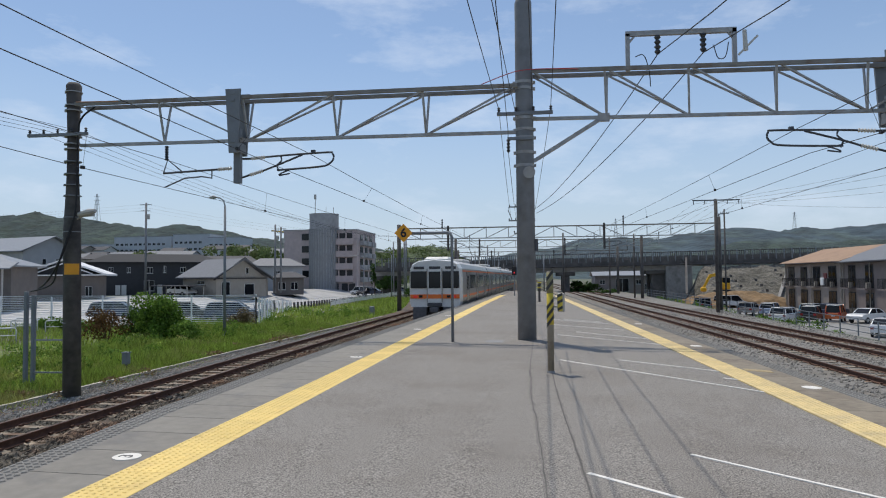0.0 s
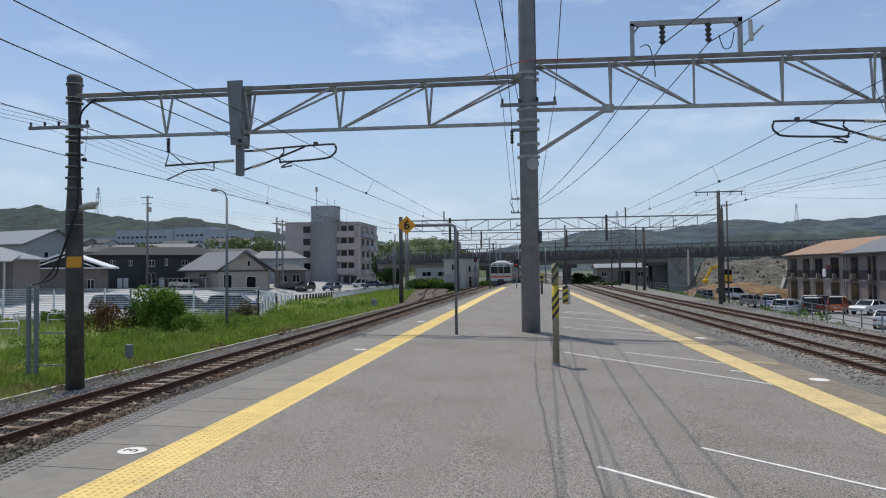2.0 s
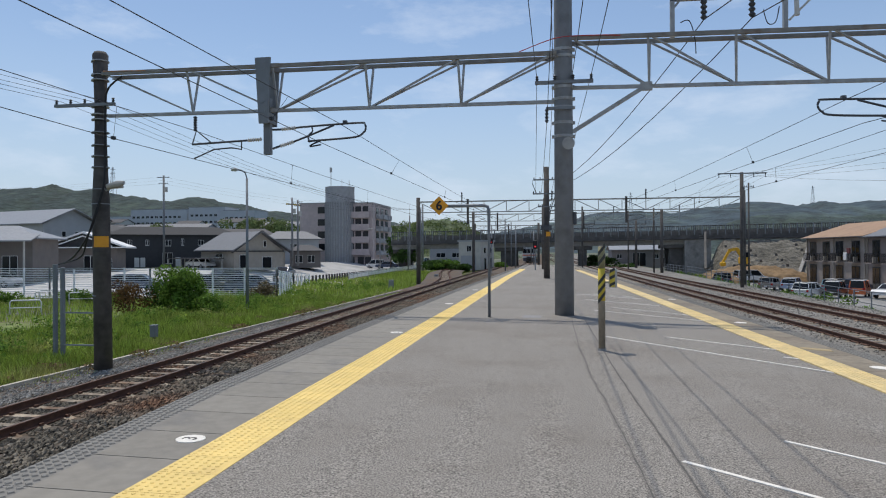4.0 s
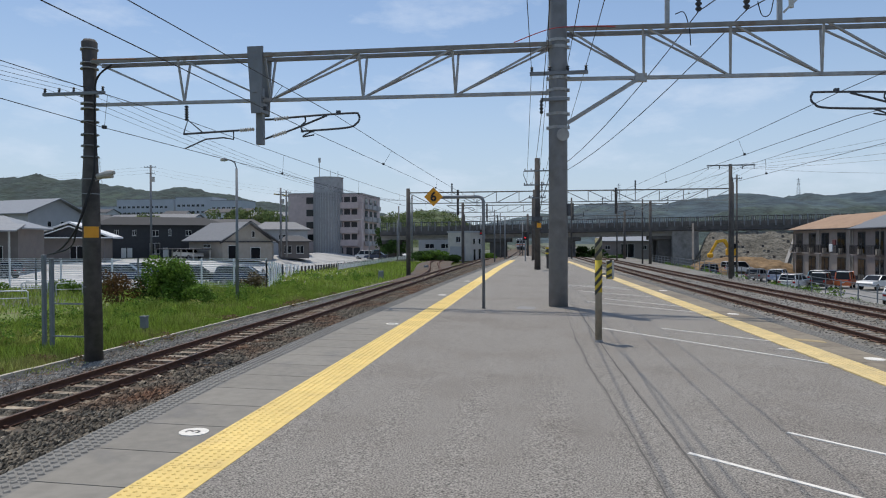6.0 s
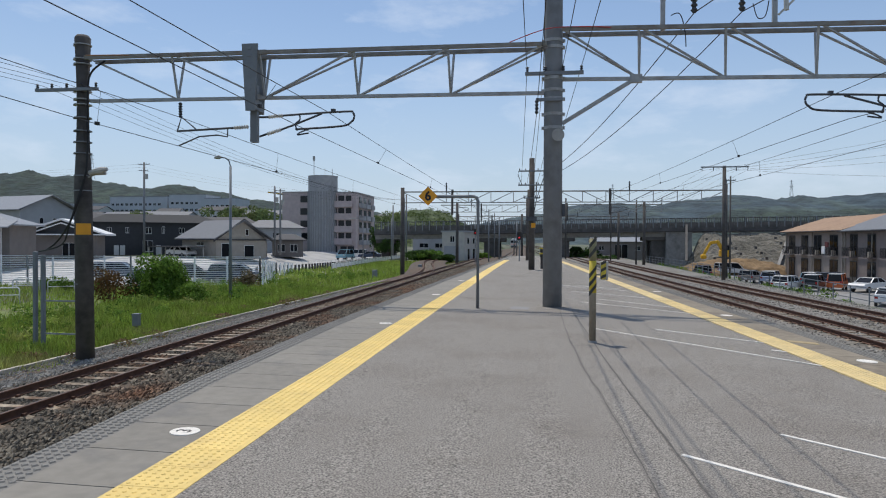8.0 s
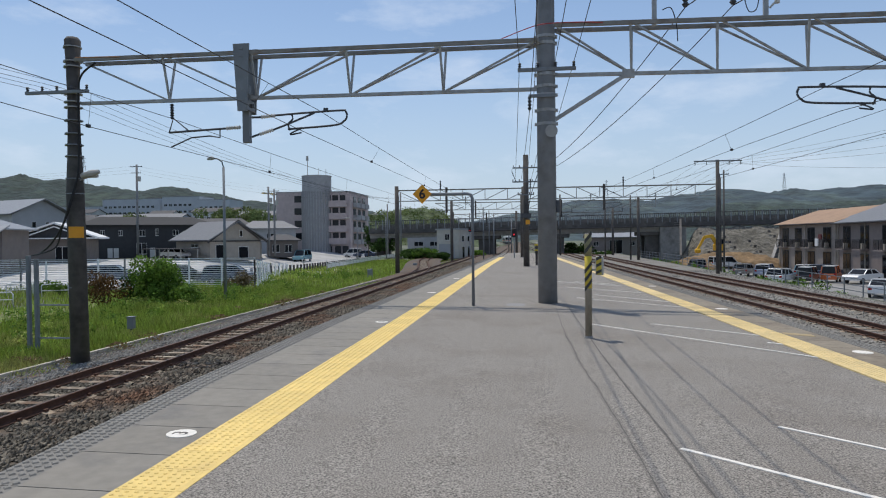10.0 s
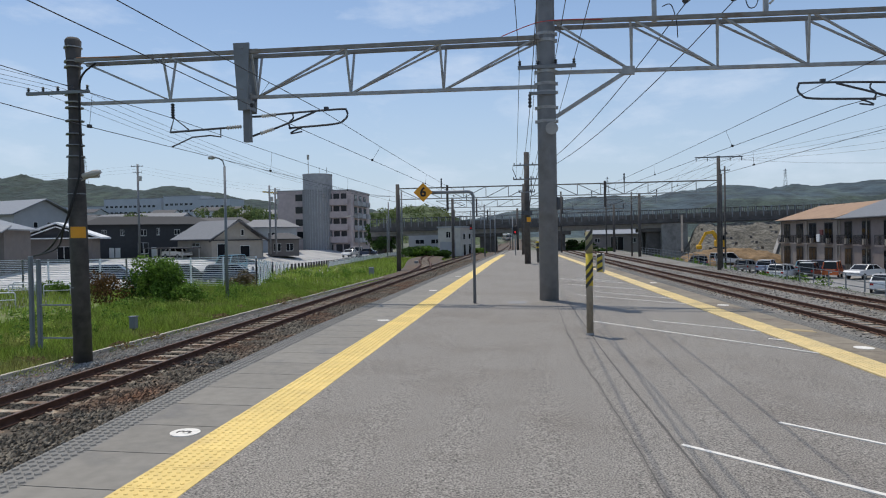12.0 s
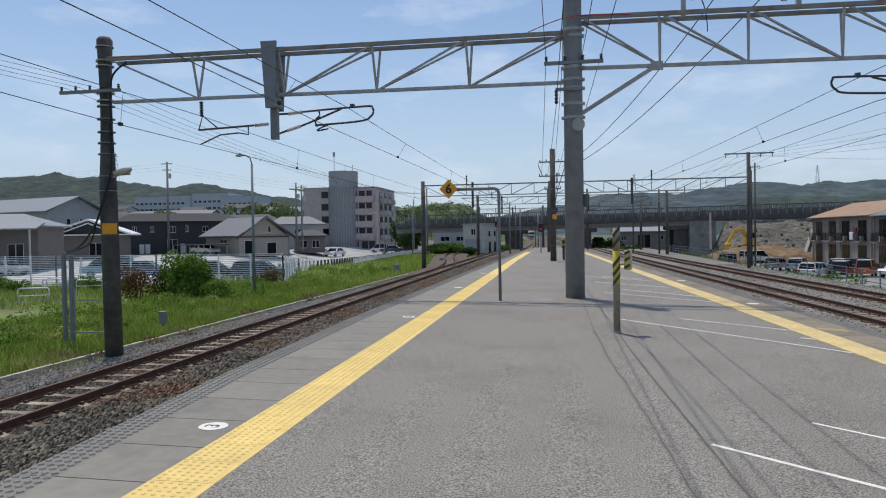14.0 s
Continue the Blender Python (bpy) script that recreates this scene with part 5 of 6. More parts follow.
part("carport_roof", box(B(), -2.6, 6.6, -3.6, -.9, 1.55, 1.68), M_RAILING, gable, "flat dark carport roof")
for x in (-2.4, .6, 3.5, 6.3):
    for y in (-3.5, -1.1):
        part("carport_post", box(B(), x, x + .1, y, y + .1, -.1, 1.56), M_GREY, gable)
house(-45.6, 95.0, -1.0, 10, 5.9, 5, 2.5, 1.1, M_CREAMW, M_TILE, "cream annexe with a grey roof", [(.7, .4, 1.1, 1.7), (3.0, .4, 1.5, 1.7)], hip=1.5, over=.6)
house(-49.3, 114, -1.0, 26, 9.0, 7, 4.7, 1.4, M_GREYW, M_TILE, "two-storey pale house with a hipped grey roof", [(1, 3.0, 1.2, .9), (4, 3.0, 1.2, .9), (6.6, 2.6, 1.0, 1.2)], hip=2.5, over=.6)
house(-40.3, 103, -1.0, 26, 4.4, 5, 2.6, .9, M_TAUPE, M_TILE_D, "low taupe house with a dark roof", [(.5, .8, 1.1, 1.2), (2.4, .8, 1.1, 1.2)], hip=1.6, over=.5)
house(-66, 122, -.6, 20, 14, 9, 5.0, 1.6, M_BROWNW, M_TILE_D, "brown house behind the dark apartments", [(3, 3, 1.2, 1), (8, 3, 1.2, 1)], hip=3)
shed = house(-14.9, 110, -1.5, -22, 4.0, 4.6, 4.5, 0, mat("cream_grey_wall", (.50, .475, .42), .8, scale=1.2, vary=.1), M_GREYW, "white flat-roofed trackside building with a shutter", [(1.5, 2.9, .8, 1.0)], over=.2, name="trackside_building", side_wins=((1.0, 2.6, .7, 1.0), (2.9, 2.6, .7, 1.0), (1.1, 0, .8, 1.9), (2.9, 0, .8, 1.9)))
part("shutter", box(B(), .4, 3.2, -.05, 0, 0, 2.3), M_GREYW, shed, "grey roller shutter")
house(-27, 150, -1.5, 0, 9, 8, 3.9, 0, M_GREYW, M_TILE_L, "grey low warehouse beyond the viaduct", [(1.5, 1.6, 2, 1), (5, 1.6, 2, 1)], name="warehouse")
house(11.9, 146, -2.2, 0, 11.5, 10, 3.7, 1.1, mat("taupe_workshop_wall", (.26, .23, .22), .8, scale=1, vary=.1), M_TILE_L, "low taupe workshop with a grey roof seen under the viaduct", [(1, 2, 1.0, .9), (4.2, .4, 2.6, 2.8), (8.3, 2, 1.0, .9), (10, .1, 1.0, 2.0)], name="workshop")

# five-storey flats with a round stair tower
flats = thing("apartment_building", (-53.2, 140, -1.6), label="beige five-storey flats with a round grey stair tower", category="building")
part("wall", box(B(), 0, 8.0, 0, 14, 0, 13.3), M_BEIGE, flats, "pinkish beige tiled block")
part("wall", box(B(), 10, 16.0, 0, 16, 0, 13.2), M_BEIGE, flats, "pinkish beige tiled block")
part("wall", box(B(), 7.9, 10.1, 3, 14, 0, 13.6), M_BEIGE, flats)
part("stair_tower", tube(B(), [(8.7, 0.6, 0), (8.7, .6, 16.6)], 3.05, 40), M_TOWER, flats, "round grey stair tower")
for i in range(15):
    a = math.radians(-165 + i * 10.7)
    x, y = 8.7 + 3.06 * math.cos(a), .6 + 3.06 * math.sin(a)
    part("tower_rib", box(B(), x - .13, x + .13, y - .1, y + .1, 0, 13.4), M_TOWER_D, flats)
for z in (13.5, 16.55):
    part("tower_band", tube(B(), [(8.7, .6, z), (8.7, .6, z + .15)], 3.12, 40), M_TOWER, flats)
for i in range(4):
    z = 2.6 * (i + 1) - .2
    win = part("window", box(B(), 4.0, 5.6, -.06, .1, z + 1.0, z + 2.4), M_RAILING, flats)
    part("pane", box(B(), 4.1, 5.5, -.075, -.06, z + 1.1, z + 2.3), M_GLASS, win)
    # no recess is cut: a dark block paints its shade above the parapet
    rec = part("balcony", box(B(), 10.6, 15.0, -.06, .3, z + 1.25, z + 2.4), M_RAILING, flats, "dark block painting the shade of a balcony recess")
    part("parapet", box(B(), 10.2, 15.4, -.75, -.6, z + .1, z + 1.25), M_BEIGE, rec)
    part("floor_slab", box(B(), 10.2, 15.4, -.75, .1, z - .05, z + .1), M_BEIGE, rec)
    for x in (12.0, 13.6):
        part("pillar", box(B(), x, x + .25, -.4, .05, z + 1.25, z + 2.4), M_BEIGE, rec)
    for yy in (2.5, 6.5, 10.5):
        win = part("window", box(B(), 15.96, 16.08, yy, yy + 2.2, z + .6, z + 2.2), M_RAILING, flats)
        part("pane", box(B(), 16.08, 16.095, yy + .1, yy + 2.1, z + .7, z + 2.1), M_GLASS, win)
        part("parapet", box(B(), 16.1, 16.9, yy - .4, yy + 2.8, z - .1, z + .9), M_TOWER, win)
# garage openings are dark blocks on the wall that paint the shade inside
for x in (10.7, 12.7, 14.3):
    part("garage_opening_shade", box(B(), x, x + 1.3, -.08, .3, 0, 2.0), M_RAILING, flats)
part("aerial", tube(B(), [(6.6, 1, 16.6), (6.6, 1, 21.0)], .07, 6), M_GREY, flats, "tall roof aerial")
part("aerial", tube(B(), [(9.0, 1, 16.6), (9.0, 1, 18.4)], .04, 6), M_GREY, flats)
part("aerial", tube(B(), [(10.6, 1, 13.6), (10.6, 1, 18.2)], .06, 6), M_GREY, flats)
part("antenna_head", box(B(), 6.4, 6.8, .8, 1.2, 20.0, 21.0), M_GREY, flats)
part("roof", box(B(), -.1, 8.1, -.1, 14.1, 13.3, 13.5), M_TOWER, flats)
part("roof", box(B(), 9.9, 16.1, -.1, 16.1, 13.2, 13.4), M_TOWER, flats)
tree(-30.5, 128, -1.5, 1.4, 6.0, "dark green tree by the road", M_LEAF_D, 82, 900, .2)

# two-storey flats with balconies beside the car park
def balcony_flats(x, y, z, rz, w, d, h, rise, wall, roof, label, units):
    t = thing("apartment_house", (x, y, z), rz, label=label, category="house")
    part("wall", box(B(), 0, w, 0, d, 0, h), wall, t)
    bm = B()
    for xx in (0.01, w - .01):
        bm.faces.new([bm.verts.new(p) for p in ((xx, 0, h), (xx, d, h), (xx, d / 2, h + rise))])
    part("gable", bm, wall, t)
    part("roof", gable_roof(B(), 0, w, 0, d, h, h + rise, .55), roof, t)
    part("gutter", tube(B(), [(-.5, -.58, h + .05), (w + .5, -.58, h + .05)], .06, 6), M_RAILING, t)
    for i, x0 in enumerate(units):
        for zf in (0.2, 2.65):
            win = part("window", box(B(), x0, x0 + 1.7, -.05, .05, zf, zf + 2.0), M_RAILING, t, "dark sliding window")
            for k in (0, .85):
                part("pane", box(B(), x0 + k + .08, x0 + k + .77, -.065, -.05, zf + .08, zf + 1.92), M_GLASS, win)
        bal = part("balcony", box(B(), x0 - .05, x0 + 1.75, -.72, 0, 2.48, 2.6), wall, t, "small balcony with a dark railing")
        part("railing", box(B(), x0 - .05, x0 + 1.75, -.72, -.68, 3.38, 3.44), M_RAILING, bal)
        for k in range(9):
            part("baluster", box(B(), x0 - .05 + k * .22, x0 - .02 + k * .22, -.72, -.68, 2.6, 3.38), M_RAILING, bal)
        for xx in (x0 - .05, x0 + 1.71):
            part("railing", box(B(), xx, xx + .04, -.72, 0, 3.38, 3.44), M_RAILING, bal)
            for k in range(3):
                part("baluster", box(B(), xx, xx + .04, -.55 + k * .22, -.52 + k * .22, 2.6, 3.38), M_RAILING, bal)
        part("air_unit", box(B(), x0 + 1.25, x0 + 1.65, -.5, -.2, 2.6, 3.1), M_CREAMW, bal)
    for xx in (0.1, w * .5, w - .2):
        part("downpipe", tube(B(), [(xx, -.08, 0), (xx, -.08, h)], .05, 6), M_CREAMW, t)
    return t


M_FLATB = mat("brown_taupe_render", (0.215, 0.175, 0.16), 0.85, scale=1.5, vary=0.08)
M_FLATW = mat("warm_taupe_render", (0.30, 0.255, 0.225), 0.85, scale=1.5, vary=0.08, second=(.25, .21, .185), second_at=.58, second_scale=.3)
flat_a = balcony_flats(37.25, 109.3, -3.46, -88, 14.0, 9, 4.95, 1.62, M_FLATW, M_TAN, "two-storey taupe flats with a tan tiled roof and dark balconies", (.8, 4.2, 7.4, 11.0))
flat_b = balcony_flats(37.8, 90.6, -3.46, -93.5, 12.6, 9, 4.85, 1.9, M_FLATB, M_TILE, "two-storey brown flats with a grey roof and dark balconies", (1.2, 5.2, 9.6))
bm = B()
box(bm, 11.0, 11.7, -.84, -.74, 2.75, 3.5, .03)
flat_a.scale = flat_b.scale = (1.3, 1.3, 1.3)
part("laundry", bm, M_WHITE, flat_a, "white laundry hung over the railing")
part("laundry", box(B(), 11.5, 12.2, -.74, -.62, 3.4, 3.95, .04), mat("dark_red_cloth", (.12, .03, .03), .9), flat_a, "dark red cloth drying on the balcony")
house(66, 120, -3.4, -70, 12, 9, 5.4, 2, M_CREAMW, M_TILE, "house behind the flats", [(2, 3, 1.5, 1.2), (7, 3, 1.5, 1.2)])

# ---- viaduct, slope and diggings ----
M_DECK = mat("dark_weathered_parapet_and_pier_shade", (0.092, 0.086, 0.080), 0.85, scale=1.0, vary=0.25, second=(.14, .13, .12), second_at=.56, second_scale=.4)
M_SHOT = mat("grey_sprayed_slope", (0.150, 0.140, 0.118), 0.95, scale=1.6, vary=0.45, bump=.9, bump_scale=1.6, second=(.095, .088, .07), second_at=.55, second_scale=.18)
M_EARTH = mat("ochre_earth", (0.23, 0.152, 0.08), 0.95, scale=.9, vary=0.35, bump=.5, bump_scale=1.1, second=(.16, .105, .055), second_at=.56, second_scale=.3)
via = thing("viaduct", label="dark weathered concrete road viaduct across the tracks", category="bridge")
via.matrix_basis = pose(0, 0, -.24, 0, -.72, 0)
part("deck", box(B(), -29.6, 75, 125, 133, 3.10, 3.95), M_CONC, via, "concrete bridge deck")
part("girder", box(B(), -29.6, 26, 125.6, 126.1, 2.45, 3.1), M_CONC, via, "pale edge girder")
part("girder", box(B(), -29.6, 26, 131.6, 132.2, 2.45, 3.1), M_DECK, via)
part("parapet", box(B(), -29.6, 75, 124.8, 125.0, 3.45, 4.3), M_DECK, via, "dark weathered edge beam")
part("top_rail", box(B(), -29.6, 75, 124.82, 124.98, 5.55, 5.66), M_DECK, via)
part("mid_rail", box(B(), -29.6, 75, 124.85, 124.95, 4.85, 4.93), M_IRON, via)
bar_me = mesh_from(box(B(), -.04, .04, -.04, .04, 4.3, 5.55), "picket", M_DECK)
for i in range(290):
    share("picket", bar_me, via, pose(-29.5 + .36 * i, 124.9, 0))
post_me = mesh_from(box(B(), -.075, .075, -.07, .07, 4.0, 5.75), "railing_post", M_POLE_P)
for i in range(82):
    share("railing_post", post_me, via, pose(-29.5 + 1.28 * i, 124.76, 0))
part("service_pipe", tube(B(), [(-29.6, 124.6, 3.35), (30, 124.6, 3.35), (75, 124.6, 3.30)], .11, 8), M_POLE_D, via, "dark pipe along the deck edge")
part("far_parapet", box(B(), -29.6, 75, 132.8, 133.0, 3.9, 5.0), M_DECK, via, "dark solid parapet")
part("far_rail", box(B(), -29.6, 75, 132.85, 132.95, 5.75, 5.85), M_IRON, via)
for i in range(26):
    part("far_post", box(B(), -29.6 + 4 * i, -29.48 + 4 * i, 132.8, 132.95, 5.0, 5.8), M_GALV, via)
# piers and caps take the dark parapet colour to paint the shade under the deck
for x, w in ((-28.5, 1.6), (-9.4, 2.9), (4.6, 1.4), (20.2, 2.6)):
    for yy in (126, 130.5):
        part("pier", box(B(), x, x + w, yy, yy + 1.6, -4.0, 2.45, .08), M_DECK, via, "square concrete pier coloured dark for the shade under the deck")
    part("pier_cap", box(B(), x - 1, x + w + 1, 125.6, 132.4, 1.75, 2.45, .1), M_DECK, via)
part("abutment", box(B(), 22.6, 27, 124.9, 133, -4.0, 3.4), M_CONC, via, "pale concrete abutment")
bm = B()
bar(bm, (24.2, 116, -1.6), (26.0, 124.6, 4.4), .35)
part("stair_stringer", bm, M_DECK, via, "sloping steel inspection stair")
for i in range(16):
    part("tread", box(B(), 23.4 + .1 * i, 24.3 + .1 * i, 116.2 + .52 * i, 116.5 + .52 * i, -1.5 + .36 * i, -1.46 + .36 * i), M_CONC, via)


def bank(name, x0, x1, y0, y1, z0, z1, amp, material, label, seed, nx=60, ny=20):
    def h(x, y):
        k = (y - y0) / (y1 - y0)
        e = min(1, (x - x0) / 3.0)
        return z0 + (z1 - z0) * k * e + amp * noise.fractal((x * .35, y * .35, seed), 1.0, 2.0, 4)
    return sheet(name, [x0 + (x1 - x0) * i / nx for i in range(nx + 1)], [y0 + (y1 - y0) * i / ny for i in range(ny + 1)], h, material, label)


bank("sprayed_slope", 25.2, 80, 111, 124.6, -3.6, 3.0, .8, M_SHOT, "grey sprayed-concrete slope beside the viaduct", 2)
slope_grid = thing("slope_drain", label="concrete drainage channels down the slope", category="drain", kind="structure")
for x in (37.2, 49):
    part("channel", bar(B(), (x, 113, -2.4), (x + 5.6, 124.2, 3.2), .45, .25), M_CONC, slope_grid)
for i in range(30):
    rx, ry = 28 + (i * 7.3) % 40, 114.5 + (i * 3.7) % 8.5
    part("anchor_head", box(B(), rx, rx + .35, ry - .3, ry, -1.9 + (ry - 113) * .46, -1.5 + (ry - 113) * .46), M_DECK, slope_grid)


def mound(name, x, y, z, rx, ry, h, material, label, seed):
    n = 28
    def hh(px, py):
        q = 1 - ((px - x) / rx) ** 2 - ((py - y) / ry) ** 2
        return z - .4 + (h + .4) * max(0, q) ** .6 + .45 * noise.fractal((px * .6, py * .6, seed), .8, 2.1, 5)
    return sheet(name, [x - rx + 2 * rx * i / n for i in range(n + 1)], [y - ry + 2 * ry * i / n for i in range(n + 1)], hh, material, label)


mound("earth_mound", 30.5, 112, -3.4, 9.5, 5, 2.3, M_EARTH, "heap of ochre excavated earth", 5)
mound("earth_mound", 24, 107, -3.4, 4.5, 4, 1.6, M_EARTH, "low heap of ochre earth", 6)

M_CAT = mat("yellow_machine_paint", (0.75, 0.42, 0.02), 0.5, vary=.08)
dig = thing("excavator", (30.0, 114.5, -1.6), 0, label="yellow excavator with its boom raised on the earth heap", category="excavator")
part("crawler", box(B(), -1.3, .5, -1.2, -.6, 0, .8, .2), M_BLACK, dig)
part("crawler", box(B(), -1.3, .5, .6, 1.2, 0, .8, .2), M_BLACK, dig)
part("body", box(B(), -.9, .3, -1.2, 1.2, .85, 1.9, .1), M_CAT, dig, "yellow machine body")
part("cab", box(B(), -.8, .3, -1.2, -.1, 1.9, 2.7, .08), M_GLASS, dig)
part("boom", bar(B(), (-.4, 0, 1.6), (-1.4, 0, 3.3), .5), M_CAT, dig, "yellow boom")
part("boom", bar(B(), (-1.3, 0, 3.25), (-2.6, 0, 3.0), .45), M_CAT, dig)
part("stick", bar(B(), (-2.4, 0, 3.15), (-3.5, 0, 1.1), .36), M_CAT, dig, "yellow stick")
part("bucket", box(B(), -3.9, -3.1, -.5, .5, .5, 1.2, .15), M_CAT, dig)


# ---- vehicles ----
def vehicle(colour_mat, roof_mat, kind, label, place, rz):
    """A car; kind sets its side outline. It points along +x before its turn."""
    t = thing("car", place, rz, label=label, category="car")
    L, W, H = {"sedan": (4.4, 1.70, 1.42), "van": (4.5, 1.72, 1.85), "kei": (3.4, 1.48, 1.72), "wagon": (4.5, 1.70, 1.55)}[kind]
    prof = {"sedan": [(-.5, .28), (.5, .28), (.5, .50), (.46, .62), (.22, .68), (-.34, .70), (-.49, .66), (-.5, .45)],
            "van": [(-.5, .22), (.5, .22), (.5, .42), (.47, .52), (.34, .56), (-.47, .56), (-.5, .5), (-.5, .35)],
            "kei": [(-.5, .20), (.5, .20), (.5, .45), (.47, .52), (.33, .56), (-.48, .56), (-.5, .5), (-.5, .3)],
            "wagon": [(-.5, .26), (.5, .26), (.5, .46), (.46, .58), (.24, .64), (-.47, .64), (-.5, .6), (-.5, .4)]}[kind]
    cabin = {"sedan": [(.24, .67), (-.36, .69), (-.22, .97), (-.05, 1.0), (.10, .98)], "van": [(.36, .55), (-.48, .55), (-.45, .96), (-.3, 1.0), (.2, .98)],
             "kei": [(.35, .55), (-.48, .55), (-.46, .97), (-.3, 1.0), (.18, .98)], "wagon": [(.25, .63), (-.48, .63), (-.43, .95), (-.3, 1.0), (.08, .98)]}[kind]
    bm = B()
    rings = []
    for k, w in ((-1, .90), (-.96, 1.0), (.96, 1.0), (1, .90)):
        rings.append([bm.verts.new((px * L * (.985 if abs(k) == 1 else 1), k * W / 2, (pz_ - .45) * w * H + .45 * H)) for px, pz_ in prof])
    loft(bm, rings)
    part("body", bm, colour_mat, t)
    bm = B()
    rings = []
    for k in (-1, 1):
        rings.append([bm.verts.new((px * L, k * W / 2 * (.93 if pz_ < .8 else .80), pz_ * H)) for px, pz_ in cabin])
    loft(bm, rings)
    part("glasshouse", bm, M_GLASS, t, "dark car windows")
    (ax, az), (bx, bz) = cabin[2], cabin[4]
    part("roof", box(B(), ax * L + .05, bx * L - .02, -W / 2 * .79, W / 2 * .79, H * .965, H * 1.012, .02), roof_mat, t)
    for k in (-1, 1):
        for (p, q) in ((cabin[0], cabin[4]), (cabin[1], cabin[2])):
            part("pillar", bar(B(), (p[0] * L, k * W / 2 * .93, p[1] * H), (q[0] * L, k * W / 2 * .805, q[1] * H), .07), colour_mat, t)
        xm = -.06 * L
        part("pillar", bar(B(), (xm, k * W / 2 * .935, cabin[0][1] * H), (xm, k * W / 2 * .805, .97 * H), .07), colour_mat, t)
    for sx in (-.31, .31):
        for k in (-1, 1):
            wh = part("wheel", tube(B(), [(sx * L, k * (W / 2 - .16), .31), (sx * L, k * (W / 2 + .01), .31)], .31, 16), M_BLACK, t)
            part("rim", tube(B(), [(sx * L, k * (W / 2), .31), (sx * L, k * (W / 2 + .02), .31)], .18, 12), M_GALV, wh)
    for k in (-1, 1):
        part("tail_light", box(B(), -L / 2 - .01, -L / 2 + .06, k * W * .40 - .12, k * W * .40 + .12, H * .46, H * .58), mat_tail, t)
        part("headlight", box(B(), L / 2 - .08, L / 2 + .01, k * W * .38 - .16, k * W * .38 + .16, H * .42, H * .50), M_INSUL, t)
    part("plate_bar", box(B(), -L / 2 - .015, -L / 2 + .01, -.17, .17, H * .34, H * .40), M_WHITE, t)
    return t


mat_tail = mat("red_lamp_glass", (.35, .02, .02), .25, vary=0)


def paint(name, c):
    return mat(name, c, .3, .1, vary=.03, coat=.6)


C_WHITE, C_BLACK, C_NAVY = paint("white_car_paint", (.72, .72, .72)), paint("black_car_paint", (.02, .02, .022)), paint("navy_car_paint", (.03, .05, .10))
C_ORANGE, C_SILVER, C_BROWN, C_TEAL = paint("orange_car_paint", (.60, .13, .03)), paint("silver_car_paint", (.40, .41, .43)), paint("grey_brown_car_paint", (.20, .18, .17)), paint("teal_car_paint", (.16, .33, .40))
C_BLUE = paint("pale_blue_car_paint", (.30, .36, .50))
for colour, roof, kind, label, x, y, rz in (
        (C_NAVY, C_NAVY, "kei", "dark navy box car in the car park", 22.9, 99.5, 100), (C_WHITE, C_WHITE, "van", "white van in the car park", 28.5, 106.7, 15),
        (C_BROWN, C_BROWN, "wagon", "grey-brown wagon in the car park", 25.9, 87.8, 60), (C_BLUE, C_WHITE, "wagon", "pale blue hatchback with a white roof", 27.9, 86.4, 62),
        (C_WHITE, C_WHITE, "wagon", "white estate car by the fence", 25.4, 73.7, 52), (C_BLACK, C_WHITE, "kei", "black box car with a white roof", 28.1, 74.2, 58),
        (C_ORANGE, C_WHITE, "kei", "orange box car with a white roof", 31.0, 75.9, 60), (C_WHITE, C_WHITE, "sedan", "white saloon in the car park", 33.2, 74.0, 216),
        (C_NAVY, C_NAVY, "wagon", "dark estate in the back row", 33.4, 83.3, 40), (C_TEAL, C_SILVER, "wagon", "grey-green estate in the back row", 31.6, 83.8, 55),
        (C_WHITE, C_WHITE, "sedan", "white saloon close to the fence", 27.6, 57.9, 60)):
    vehicle(colour, roof, kind, label, (x, y, ground(x, y) + .04), rz)
for colour, kind, label, x, y, rz in ((C_NAVY, "wagon", "dark car parked behind the white fence", -34.2, 53.3, 20), (C_BLACK, "wagon", "black car parked behind the white fence", -27.4, 51.9, 24),
                                     (C_NAVY, "wagon", "dark blue car parked behind the white fence", -23.4, 52.3, 15), (C_SILVER, "sedan", "silver car parked by the houses", -52, 58, 0),
                                     (C_WHITE, "sedan", "white car parked under the carport", -46.2, 85.4, -28), (C_NAVY, "sedan", "dark car parked before the flats", -31.4, 129, 180),
                                     (C_WHITE, "kei", "white car parked before the flats", -34.6, 132, 180)):
    vehicle(colour, colour, kind, label, (x, y, ground(x, y) + .04), rz)
car_a = vehicle(C_WHITE, C_WHITE, "sedan", "white saloon driving on the road", (-30, 139, -1.5), 0)
car_b = vehicle(C_TEAL, C_TEAL, "van", "teal minivan driving on the road", (-30, 139, -1.5), 0)
car_c = vehicle(C_BLACK, C_BLACK, "wagon", "dark car driving on the road", (-30, 139, -1.5), 0)
car_d = vehicle(C_NAVY, C_NAVY, "sedan", "dark blue car driving on the road", (-30, 139, -1.5), 0)

